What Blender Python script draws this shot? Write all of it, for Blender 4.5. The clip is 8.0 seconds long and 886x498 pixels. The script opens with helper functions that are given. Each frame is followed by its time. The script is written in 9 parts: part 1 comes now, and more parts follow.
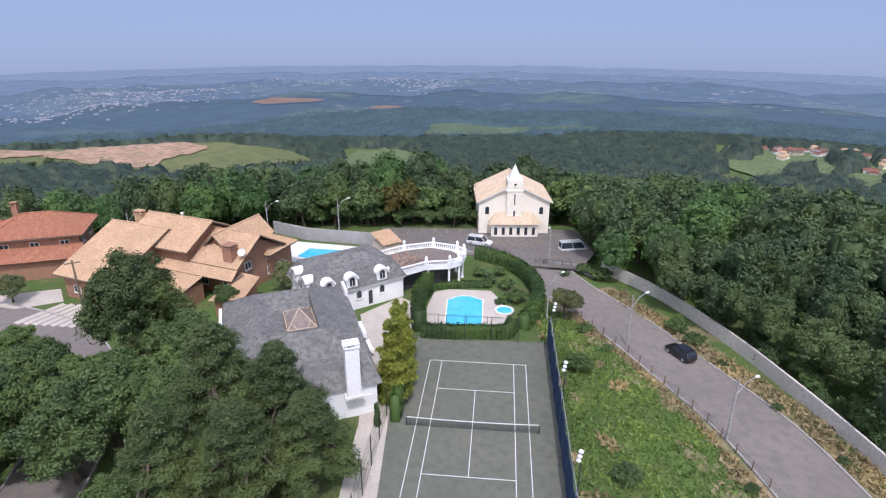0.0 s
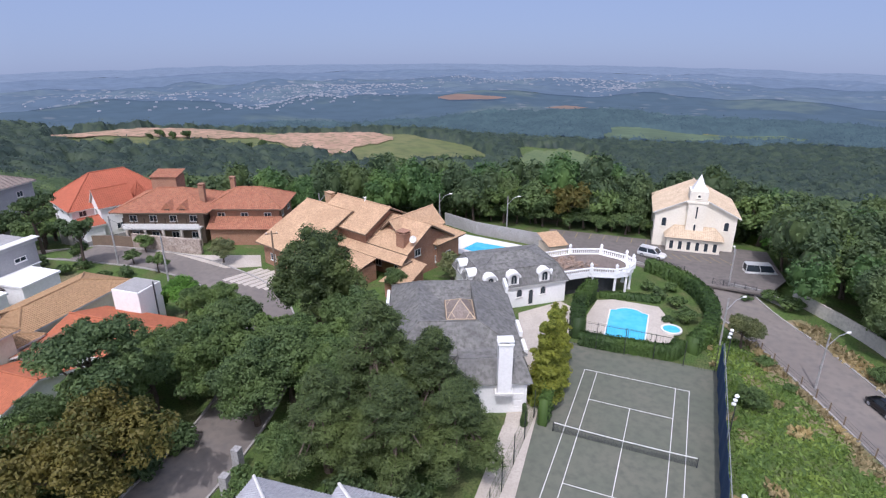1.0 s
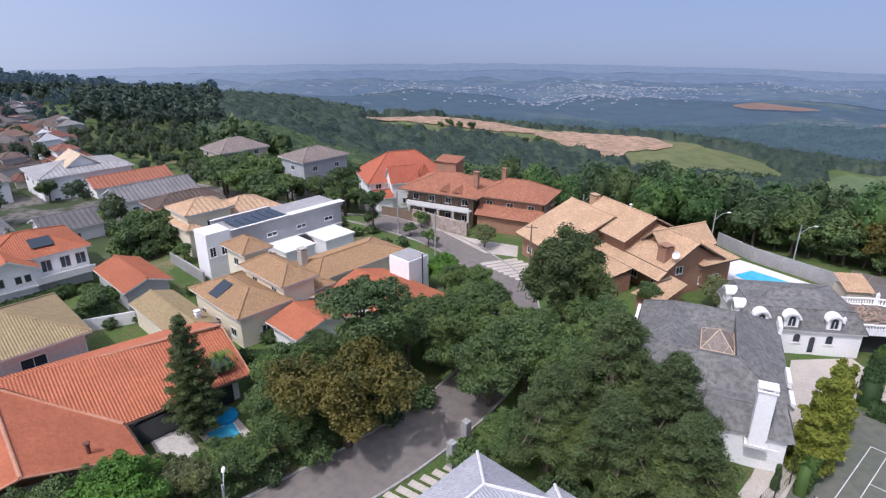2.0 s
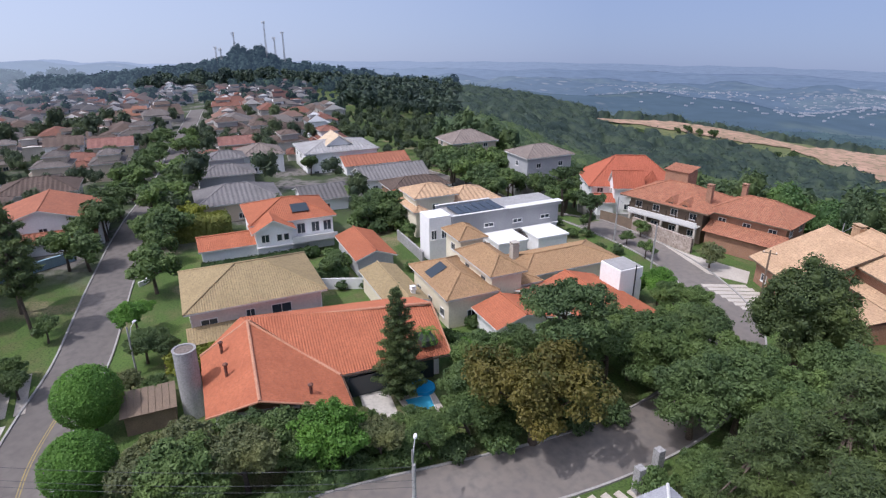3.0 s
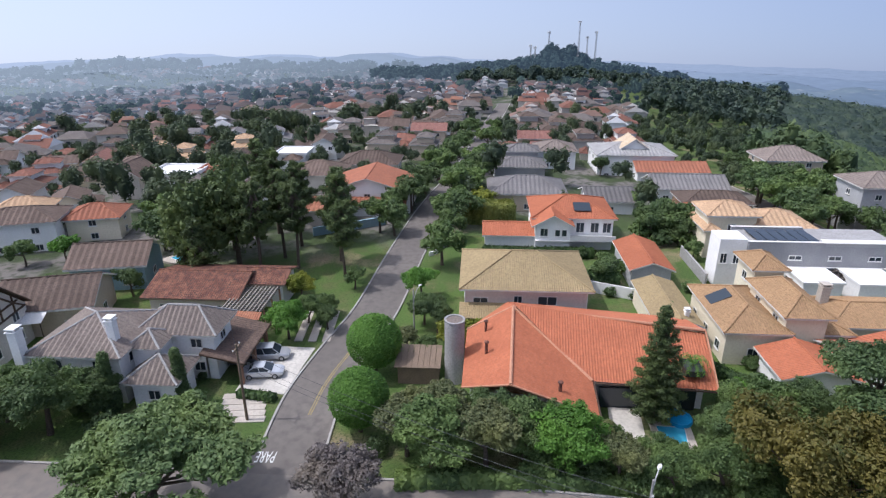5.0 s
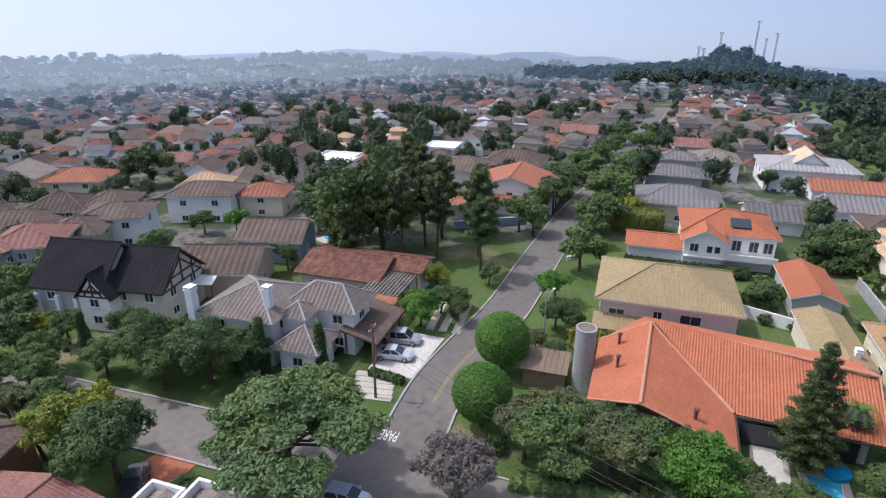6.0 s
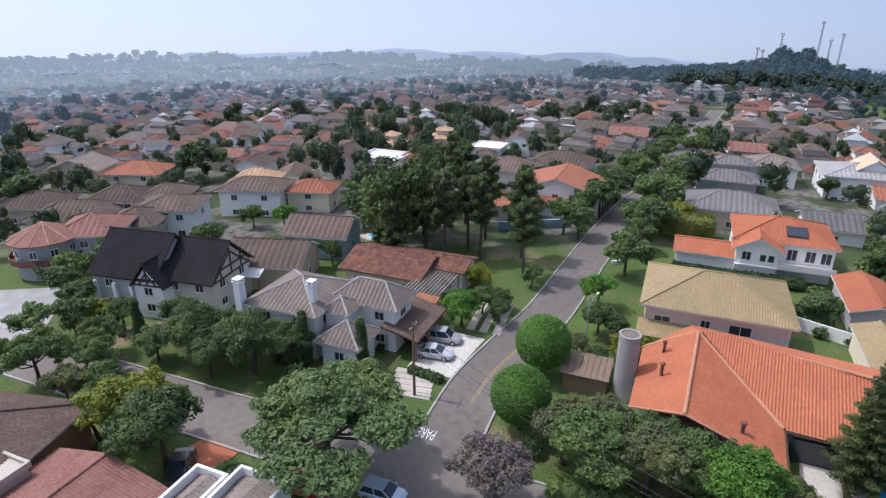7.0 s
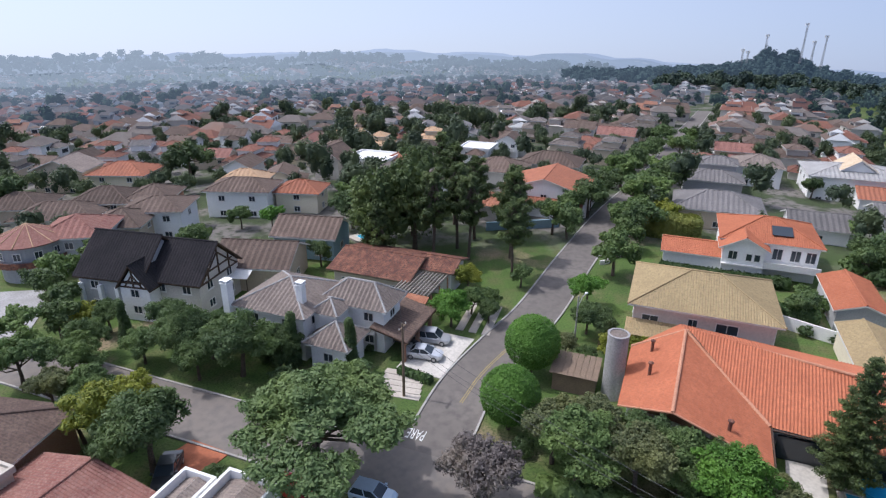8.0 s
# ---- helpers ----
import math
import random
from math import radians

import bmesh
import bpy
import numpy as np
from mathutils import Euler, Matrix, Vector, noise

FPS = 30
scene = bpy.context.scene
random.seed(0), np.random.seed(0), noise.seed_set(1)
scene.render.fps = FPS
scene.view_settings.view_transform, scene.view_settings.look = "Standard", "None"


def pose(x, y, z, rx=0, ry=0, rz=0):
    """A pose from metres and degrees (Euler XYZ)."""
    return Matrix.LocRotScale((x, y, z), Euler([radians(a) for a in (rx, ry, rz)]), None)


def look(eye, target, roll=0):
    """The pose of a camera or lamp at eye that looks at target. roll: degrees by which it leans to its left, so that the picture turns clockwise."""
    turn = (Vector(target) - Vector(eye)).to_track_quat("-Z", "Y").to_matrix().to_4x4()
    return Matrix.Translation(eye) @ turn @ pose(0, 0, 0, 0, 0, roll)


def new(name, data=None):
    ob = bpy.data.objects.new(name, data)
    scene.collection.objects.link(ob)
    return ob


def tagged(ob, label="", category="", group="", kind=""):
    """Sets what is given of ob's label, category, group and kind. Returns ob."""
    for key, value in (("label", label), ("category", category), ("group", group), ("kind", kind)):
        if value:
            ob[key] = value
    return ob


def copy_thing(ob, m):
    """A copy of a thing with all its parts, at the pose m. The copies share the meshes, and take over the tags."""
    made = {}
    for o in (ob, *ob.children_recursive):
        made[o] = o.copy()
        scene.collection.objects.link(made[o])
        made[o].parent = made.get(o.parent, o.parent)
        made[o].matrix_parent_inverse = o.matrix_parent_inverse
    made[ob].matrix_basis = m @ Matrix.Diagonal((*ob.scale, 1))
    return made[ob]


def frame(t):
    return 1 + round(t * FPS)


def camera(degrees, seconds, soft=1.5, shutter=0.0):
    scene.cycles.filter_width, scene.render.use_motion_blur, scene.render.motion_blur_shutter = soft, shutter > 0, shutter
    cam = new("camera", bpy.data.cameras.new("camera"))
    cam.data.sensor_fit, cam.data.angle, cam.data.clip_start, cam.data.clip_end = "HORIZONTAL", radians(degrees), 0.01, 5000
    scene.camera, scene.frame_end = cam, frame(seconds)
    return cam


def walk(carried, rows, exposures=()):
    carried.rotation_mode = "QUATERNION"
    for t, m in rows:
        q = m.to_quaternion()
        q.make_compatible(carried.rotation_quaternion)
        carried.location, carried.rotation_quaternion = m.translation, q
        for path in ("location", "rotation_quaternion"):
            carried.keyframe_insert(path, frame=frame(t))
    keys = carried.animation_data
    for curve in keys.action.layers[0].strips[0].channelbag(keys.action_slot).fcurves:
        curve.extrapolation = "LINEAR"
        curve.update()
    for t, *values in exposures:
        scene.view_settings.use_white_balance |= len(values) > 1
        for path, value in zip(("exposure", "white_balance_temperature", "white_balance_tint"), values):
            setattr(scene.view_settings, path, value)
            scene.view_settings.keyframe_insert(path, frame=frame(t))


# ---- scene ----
EYE = (0.0, 0.0, 37.0)
cam = camera(73.9, 8.0, 1.25)


def aim(yaw, pitch, roll):
    return pose(*EYE, 90 + pitch, 0, yaw) @ pose(0, 0, 0, 0, 0, roll)


# seconds, heading to the left of +Y, tilt, lean: a hovering drone that turns on the spot
TURN = [(0.0, 0.0, -21.45, 0.21), (0.5, 5.39, -21.5, 0.05), (1.0, 17.13, -21.58, 0.05), (1.5, 31.18, -21.6, 0.05),
        (1.7, 36.28, -21.6, 0.0), (2.8, 60.92, -21.7, -0.06), (3.0, 65.3, -21.72, -0.1), (3.5, 76.29, -21.73, -0.12),
        (4.0, 80.72, -21.72, -0.08), (4.5, 86.15, -21.72, -0.1), (5.0, 93.51, -21.68, -0.2), (5.2, 97.04, -21.68, -0.2),
        (6.3, 109.9, -21.82, 0.1), (6.5, 110.71, -21.83, 0.1), (7.0, 112.27, -21.8, 0.08), (7.5, 113.32, -21.79, 0.12),
        (8.0, 111.13, -21.75, 0.3)]
walk(cam, [(t, aim(y, p, r)) for t, y, p, r in TURN], [(0.0, 0.16, 5800, 21), (1.5, 0.1, 5800, 21), (3.0, 0.08, 5850, 19), (3.5, 0.1, 5850, 18), (5.0, 0.18, 5850, 16), (8.0, 0.17, 5850, 16)])

# ---- light: high sun behind the first view, hazy sky ----
SUN_AZ, SUN_EL = 185.0, 59.0          # heading to the left of +Y, height in degrees
world = bpy.data.worlds.new("world")
scene.world = world
world.use_nodes = True
wn, wl = world.node_tree.nodes, world.node_tree.links
wn.clear()
w_out, w_bg, w_sky = wn.new("ShaderNodeOutputWorld"), wn.new("ShaderNodeBackground"), wn.new("ShaderNodeTexSky")
w_sky.sky_type, w_sky.sun_disc = "NISHITA", False
w_sky.sun_elevation, w_sky.sun_rotation = radians(SUN_EL), radians(-SUN_AZ)
w_sky.altitude, w_sky.air_density, w_sky.dust_density, w_sky.ozone_density = 800, 1.0, 4.0, 1.5
w_co, w_add, w_nrm = wn.new("ShaderNodeTexCoord"), wn.new("ShaderNodeVectorMath"), wn.new("ShaderNodeVectorMath")
w_add.operation, w_nrm.operation = "ADD", "NORMALIZE"
w_add.inputs[1].default_value = (0, 0, 0.1)
wl.new(w_co.outputs["Generated"], w_add.inputs[0])
wl.new(w_add.outputs[0], w_nrm.inputs[0])
wl.new(w_nrm.outputs[0], w_sky.inputs[0])
# haze: blue away from the sun's side, white towards it
w_dot, w_map, w_hz, w_mix, w_scale = (wn.new("ShaderNode" + k) for k in ("VectorMath", "MapRange", "Mix", "Mix", "VectorMath"))
w_dot.operation, w_scale.operation = "DOT_PRODUCT", "SCALE"
w_dot.inputs[1].default_value = (-math.sin(radians(150)), math.cos(radians(150)), 0.0)
wl.new(w_co.outputs["Generated"], w_dot.inputs[0])
wl.new(w_dot.outputs["Value"], w_map.inputs["Value"])
w_map.inputs["From Min"].default_value, w_map.inputs["From Max"].default_value = -0.15, 1.0
w_hz.data_type = w_mix.data_type = "RGBA"
w_hz.inputs[6].default_value, w_hz.inputs[7].default_value = (0.212, 0.262, 0.38, 1), (0.53, 0.575, 0.64, 1)
wl.new(w_map.outputs["Result"], w_hz.inputs[0])
wl.new(w_sky.outputs[0], w_scale.inputs[0])
w_scale.inputs["Scale"].default_value = 0.1
w_mix.inputs[0].default_value = 0.72
wl.new(w_scale.outputs[0], w_mix.inputs[6])
wl.new(w_hz.outputs[2], w_mix.inputs[7])
w_bg.inputs["Strength"].default_value = 1.4
# bright haze round the sun
w_sun, w_pos, w_pow, w_gl, w_sum = (wn.new("ShaderNode" + k) for k in ("VectorMath", "Math", "Math", "VectorMath", "VectorMath"))
w_sun.operation, w_pos.operation, w_pow.operation, w_gl.operation, w_sum.operation = "DOT_PRODUCT", "MAXIMUM", "POWER", "SCALE", "ADD"
w_sun.inputs[1].default_value = (-math.sin(radians(SUN_AZ)) * math.cos(radians(SUN_EL)), math.cos(radians(SUN_AZ)) * math.cos(radians(SUN_EL)), math.sin(radians(SUN_EL)))
w_pos.inputs[1].default_value, w_pow.inputs[1].default_value = 0.0, 5.0
w_gl.inputs[0].default_value = (1.35, 1.3, 1.2)
wl.new(w_co.outputs["Generated"], w_sun.inputs[0])
wl.new(w_sun.outputs["Value"], w_pos.inputs[0])
wl.new(w_pos.outputs[0], w_pow.inputs[0])
wl.new(w_pow.outputs[0], w_gl.inputs["Scale"])
wl.new(w_mix.outputs[2], w_sum.inputs[0])
wl.new(w_gl.outputs[0], w_sum.inputs[1])
wl.new(w_sum.outputs[0], w_bg.inputs["Color"])
wl.new(w_bg.outputs[0], w_out.inputs["Surface"])

sun = new("sun", bpy.data.lights.new("sun", "SUN"))
sun.data.energy, sun.data.angle, sun.data.color = 2.5, radians(0.6), (1.0, 0.95, 0.87)
a, e = radians(SUN_AZ), radians(SUN_EL)
SUN_WAY = Vector((-math.sin(a) * math.cos(e), math.cos(a) * math.cos(e), math.sin(e)))
sun.matrix_world = look(SUN_WAY * 300, (0, 0, 0))


# ---- materials ----
def nodes(name):
    m = bpy.data.materials.new(name)
    m.use_nodes = True
    return m, m.node_tree.nodes, m.node_tree.links, m.node_tree.nodes["Principled BSDF"]


def mixed(nt, links, fac, a, b):
    """A colour between a and b, which are colours or sockets."""
    n = nt.new("ShaderNodeMix")
    n.data_type = "RGBA"
    links.new(fac, n.inputs[0])
    for s, v in ((n.inputs[6], a), (n.inputs[7], b)):
        if isinstance(v, tuple):
            s.default_value = (*v, 1)
        else:
            links.new(v, s)
    return n.outputs[2]


def noise_fac(nt, links, co, scale, low=0.35, high=0.65, detail=4):
    n, r = nt.new("ShaderNodeTexNoise"), nt.new("ShaderNodeMapRange")
    n.inputs["Scale"].default_value, n.inputs["Detail"].default_value = scale, detail
    links.new(co, n.inputs["Vector"])
    links.new(n.outputs["Fac"], r.inputs["Value"])
    r.inputs["From Min"].default_value, r.inputs["From Max"].default_value = low, high
    return r.outputs["Result"]


def surface(name, c1, c2, rough=0.85, scale=0.6, fine=9.0, c3=None, bump=0.3, bump_size=None, cells=0.0, vary=0.0, metal=0.0, spec=0.3):
    """Two colours in large patches, a third in fine grain, per-piece cells, and relief."""
    m, nt, links, p = nodes(name)
    co = nt.new("ShaderNodeTexCoord").outputs["Object"]
    col = mixed(nt, links, noise_fac(nt, links, co, scale), c1, c2)
    grain = noise_fac(nt, links, co, fine, 0.42, 0.7)
    col = mixed(nt, links, grain, col, c3 if c3 else tuple(v * 0.72 for v in c1))
    if cells:
        v = nt.new("ShaderNodeTexVoronoi")
        v.inputs["Scale"].default_value = cells
        links.new(co, v.inputs["Vector"])
        h = nt.new("ShaderNodeSeparateColor")
        links.new(v.outputs["Color"], h.inputs[0])
        hs = nt.new("ShaderNodeHueSaturation")
        r = nt.new("ShaderNodeMapRange")
        r.inputs["To Min"].default_value, r.inputs["To Max"].default_value = 0.92, 1.08
        links.new(h.outputs[0], r.inputs["Value"])
        links.new(r.outputs["Result"], hs.inputs["Value"])
        links.new(col, hs.inputs["Color"])
        col = hs.outputs["Color"]
    if vary:
        hs, info, r = nt.new("ShaderNodeHueSaturation"), nt.new("ShaderNodeObjectInfo"), nt.new("ShaderNodeMapRange")
        r.inputs["To Min"].default_value, r.inputs["To Max"].default_value = 1 - vary, 1 + vary
        links.new(info.outputs["Random"], r.inputs["Value"])
        links.new(r.outputs["Result"], hs.inputs["Value"])
        links.new(col, hs.inputs["Color"])
        col = hs.outputs["Color"]
    links.new(col, p.inputs["Base Color"])
    p.inputs["Roughness"].default_value, p.inputs["Metallic"].default_value = rough, metal
    p.inputs["Specular IOR Level"].default_value = spec
    if bump:
        b, n = nt.new("ShaderNodeBump"), nt.new("ShaderNodeTexNoise")
        n.inputs["Scale"].default_value = bump_size or fine * 2
        n.inputs["Detail"].default_value = 5
        links.new(co, n.inputs["Vector"])
        links.new(n.outputs["Fac"], b.inputs["Height"])
        b.inputs["Strength"].default_value, b.inputs["Distance"].default_value = bump, 0.05
        links.new(b.outputs[0], p.inputs["Normal"])
    return m


def leaf(name, c1, c2, through_light=0.34, tree_vary=0.15):
    """Foliage: every leaf its own tone, some light passing through."""
    m, nt, links, p = nodes(name)
    geo, info = nt.new("ShaderNodeNewGeometry"), nt.new("ShaderNodeObjectInfo")
    col = mixed(nt, links, geo.outputs["Random Per Island"], c1, c2)
    co = nt.new("ShaderNodeTexCoord").outputs["Object"]
    col = mixed(nt, links, noise_fac(nt, links, co, 0.13, 0.45, 0.62, 2), col, tuple(min(v * k, 1) for v, k in zip(c2, (1.2, 1.15, 0.95))))
    hs, r = nt.new("ShaderNodeHueSaturation"), nt.new("ShaderNodeMapRange")
    r.inputs["To Min"].default_value, r.inputs["To Max"].default_value = 1 - tree_vary, 1 + tree_vary
    links.new(info.outputs["Random"], r.inputs["Value"])
    links.new(r.outputs["Result"], hs.inputs["Value"])
    links.new(col, hs.inputs["Color"])
    links.new(hs.outputs["Color"], p.inputs["Base Color"])
    p.inputs["Roughness"].default_value, p.inputs["Specular IOR Level"].default_value = 0.6, 0.35
    t, mx, out = nt.new("ShaderNodeBsdfTranslucent"), nt.new("ShaderNodeMixShader"), nt["Material Output"]
    links.new(hs.outputs["Color"], t.inputs["Color"])
    mx.inputs[0].default_value = through_light
    links.new(p.outputs[0], mx.inputs[1])
    links.new(t.outputs[0], mx.inputs[2])
    links.new(mx.outputs[0], out.inputs["Surface"])
    return m


def glass_dark(name, col=(0.03, 0.04, 0.05)):
    m, nt, links, p = nodes(name)
    p.inputs["Base Color"].default_value = (*col, 1)
    p.inputs["Roughness"].default_value, p.inputs["Specular IOR Level"].default_value = 0.06, 0.6
    return m


M = {}
M["asphalt"] = surface("asphalt", (0.18, 0.156, 0.137), (0.215, 0.188, 0.162), 0.9, 0.12, 1.1, (0.155, 0.14, 0.128), 0.1, 40)
M["asphalt_dark"] = surface("asphalt_dark", (0.142, 0.126, 0.113), (0.175, 0.155, 0.138), 0.9, 0.1, 1.0, (0.122, 0.108, 0.098), 0.1, 40)
M["court"] = surface("court_surface", (0.122, 0.132, 0.1), (0.148, 0.146, 0.114), 0.9, 0.16, 1.2, (0.105, 0.114, 0.088), 0.05, 30)
M["line"] = surface("white_line", (0.75, 0.75, 0.72), (0.66, 0.66, 0.63), 0.8, 2.0, 12, (0.6, 0.6, 0.58), 0.05)
M["yellow_line"] = surface("yellow_line", (0.36, 0.26, 0.08), (0.28, 0.22, 0.1), 0.8, 2.0, 8, (0.2, 0.18, 0.13), 0.05)
M["white"] = surface("white_plaster", (0.85, 0.84, 0.815), (0.8, 0.79, 0.765), 0.85, 0.5, 4, (0.765, 0.755, 0.73), 0.06)
M["cream"] = surface("cream_plaster", (0.78, 0.71, 0.55), (0.72, 0.64, 0.48), 0.85, 0.4, 4, (0.68, 0.6, 0.45), 0.08)
M["beige"] = surface("beige_plaster", (0.62, 0.52, 0.40), (0.55, 0.45, 0.34), 0.85, 0.4, 4, (0.5, 0.42, 0.33), 0.08, vary=0.2)
M["pinkish"] = surface("pale_pink_plaster", (0.66, 0.56, 0.50), (0.58, 0.5, 0.45), 0.85, 0.4, 4, (0.55, 0.47, 0.42), 0.08)
M["grey_wall"] = surface("grey_plaster", (0.42, 0.42, 0.42), (0.36, 0.36, 0.37), 0.85, 0.5, 5, (0.33, 0.33, 0.33), 0.1, vary=0.15)
M["concrete"] = surface("concrete", (0.38, 0.37, 0.36), (0.30, 0.29, 0.28), 0.9, 0.5, 6, (0.25, 0.24, 0.23), 0.2)
M["mixed_wall"] = surface("house_plaster", (0.62, 0.58, 0.52), (0.5, 0.46, 0.42), 0.85, 0.4, 5, (0.48, 0.44, 0.4), 0.1, vary=0.3)
M["brick"] = surface("brick_wall", (0.34, 0.17, 0.10), (0.26, 0.13, 0.08), 0.9, 1.0, 12, (0.38, 0.24, 0.17), 0.3)
M["paving"] = surface("paving", (0.52, 0.47, 0.40), (0.44, 0.39, 0.33), 0.9, 0.4, 6, (0.4, 0.35, 0.3), 0.15)
M["kerb"] = surface("kerb_stone", (0.42, 0.40, 0.37), (0.33, 0.31, 0.285), 0.9, 0.6, 8, (0.27, 0.255, 0.235), 0.15)
M["pale_concrete"] = surface("pale_concrete", (0.60, 0.56, 0.50), (0.5, 0.465, 0.41), 0.9, 0.35, 3, (0.44, 0.41, 0.36), 0.1)
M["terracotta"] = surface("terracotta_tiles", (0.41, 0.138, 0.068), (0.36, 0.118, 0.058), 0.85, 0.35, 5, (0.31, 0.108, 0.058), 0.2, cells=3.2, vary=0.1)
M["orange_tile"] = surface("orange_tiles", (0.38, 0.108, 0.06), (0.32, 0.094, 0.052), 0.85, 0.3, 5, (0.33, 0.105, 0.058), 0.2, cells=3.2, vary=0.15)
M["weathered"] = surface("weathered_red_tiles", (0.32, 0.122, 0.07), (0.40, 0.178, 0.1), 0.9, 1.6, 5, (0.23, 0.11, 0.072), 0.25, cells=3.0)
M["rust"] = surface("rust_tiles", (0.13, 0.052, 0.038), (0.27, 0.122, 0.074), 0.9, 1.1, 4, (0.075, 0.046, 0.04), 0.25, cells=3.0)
M["tan_tile"] = surface("tan_tiles", (0.53, 0.36, 0.22), (0.45, 0.30, 0.18), 0.9, 0.4, 4, (0.36, 0.23, 0.14), 0.2, cells=3.2)
M["olive_tile"] = surface("olive_tan_tiles", (0.345, 0.262, 0.138), (0.3, 0.226, 0.12), 0.9, 0.35, 5, (0.25, 0.192, 0.108), 0.2, cells=3.2)
M["ochre_tile"] = surface("ochre_tiles", (0.365, 0.228, 0.122), (0.32, 0.2, 0.108), 0.9, 0.35, 4, (0.25, 0.158, 0.08), 0.2, cells=3.2)
M["pale_tile"] = surface("pale_cream_tiles", (0.60, 0.48, 0.34), (0.5, 0.39, 0.27), 0.9, 0.5, 5, (0.42, 0.32, 0.22), 0.2, cells=2.5)
M["brown_tile"] = surface("brown_tiles", (0.12, 0.08, 0.062), (0.16, 0.112, 0.086), 0.9, 0.4, 4, (0.085, 0.06, 0.05), 0.2, cells=3.2, vary=0.2)
M["maroon_tile"] = surface("maroon_tiles", (0.19, 0.078, 0.062), (0.24, 0.112, 0.085), 0.9, 0.6, 5, (0.27, 0.155, 0.128), 0.2, cells=3.2)
M["dull_brown"] = surface("dull_brown_tiles", (0.105, 0.074, 0.058), (0.145, 0.104, 0.082), 0.9, 0.4, 4, (0.08, 0.06, 0.05), 0.2, cells=3.2, vary=0.3)
M["dull_grey"] = surface("dull_grey_tiles", (0.135, 0.115, 0.1), (0.17, 0.15, 0.135), 0.9, 0.4, 5, (0.1, 0.085, 0.078), 0.2, cells=3.0, vary=0.25)
M["dull_red"] = surface("dull_red_tiles", (0.23, 0.095, 0.062), (0.175, 0.084, 0.06), 0.9, 0.5, 4, (0.135, 0.068, 0.052), 0.2, cells=3.0, vary=0.25)
M["dull_orange"] = surface("dull_orange_tiles", (0.33, 0.125, 0.07), (0.27, 0.105, 0.062), 0.9, 0.4, 5, (0.21, 0.09, 0.058), 0.2, cells=3.2, vary=0.2)
M["grey_tile"] = surface("grey_brown_tiles", (0.205, 0.165, 0.14), (0.25, 0.205, 0.175), 0.9, 0.4, 5, (0.145, 0.12, 0.105), 0.2, cells=3.0, vary=0.15)
M["slate"] = surface("slate", (0.15, 0.147, 0.142), (0.205, 0.2, 0.185), 0.85, 0.45, 2.2, (0.105, 0.102, 0.092), 0.25, 14, cells=3.0)
M["dark_slate"] = surface("dark_slate", (0.03, 0.028, 0.03), (0.042, 0.038, 0.04), 0.95, 0.4, 6, (0.022, 0.021, 0.022), 0.2, cells=4.0, spec=0.1)
M["metal_roof"] = surface("grey_sheet_roof", (0.195, 0.182, 0.178), (0.15, 0.142, 0.138), 0.92, 0.3, 4, (0.125, 0.118, 0.114), 0.05, vary=0.2, spec=0.12)
M["trim"] = surface("white_trim", (0.76, 0.74, 0.70), (0.68, 0.66, 0.62), 0.7, 1.0, 8, (0.6, 0.58, 0.55), 0.05)
M["timber"] = surface("dark_timber", (0.07, 0.045, 0.03), (0.1, 0.065, 0.045), 0.75, 1.0, 12, (0.05, 0.03, 0.02), 0.2)
M["wood"] = surface("weathered_wood", (0.24, 0.17, 0.12), (0.19, 0.14, 0.10), 0.85, 1.0, 14, (0.13, 0.1, 0.07), 0.25)
M["glass"] = glass_dark("window_glass")
M["steel"] = surface("galvanised_steel", (0.50, 0.50, 0.50), (0.42, 0.42, 0.43), 0.5, 1.0, 10, (0.36, 0.36, 0.36), 0.05, metal=0.6)
M["dark_metal"] = surface("dark_painted_metal", (0.04, 0.045, 0.05), (0.06, 0.06, 0.065), 0.5, 1.0, 10, (0.03, 0.03, 0.03), 0.05)
M["navy"] = surface("navy_windscreen_cloth", (0.018, 0.045, 0.105), (0.025, 0.058, 0.125), 0.85, 0.3, 4, (0.014, 0.034, 0.08), 0.1)
M["bark"] = surface("bark", (0.10, 0.075, 0.055), (0.14, 0.11, 0.085), 0.95, 1.2, 10, (0.06, 0.045, 0.035), 0.5)
M["dirt"] = surface("dry_earth", (0.36, 0.24, 0.15), (0.44, 0.31, 0.2), 0.95, 0.3, 3, (0.28, 0.19, 0.12), 0.3)
M["verge"] = surface("weedy_earth", (0.30, 0.225, 0.145), (0.12, 0.145, 0.055), 0.95, 0.45, 3, (0.2, 0.17, 0.09), 0.4, 4)
M["clay"] = surface("bare_clay", (0.45, 0.28, 0.195), (0.33, 0.21, 0.14), 0.95, 0.07, 0.22, (0.17, 0.15, 0.08), 0.5, 0.3)
M["hedge"] = leaf("hedge_leaves", (0.032, 0.064, 0.018), (0.07, 0.125, 0.032))
M["leaf_dark"] = leaf("dark_leaves", (0.04, 0.072, 0.026), (0.108, 0.162, 0.058))
M["leaf_mid"] = leaf("mid_green_leaves", (0.055, 0.1, 0.031), (0.138, 0.204, 0.065))
M["leaf_bright"] = leaf("bright_leaves", (0.058, 0.145, 0.018), (0.12, 0.25, 0.04))
M["leaf_pale"] = leaf("pale_leaves", (0.088, 0.145, 0.05), (0.172, 0.242, 0.09))
M["leaf_yellow"] = leaf("yellow_green_leaves", (0.105, 0.14, 0.018), (0.26, 0.28, 0.04))
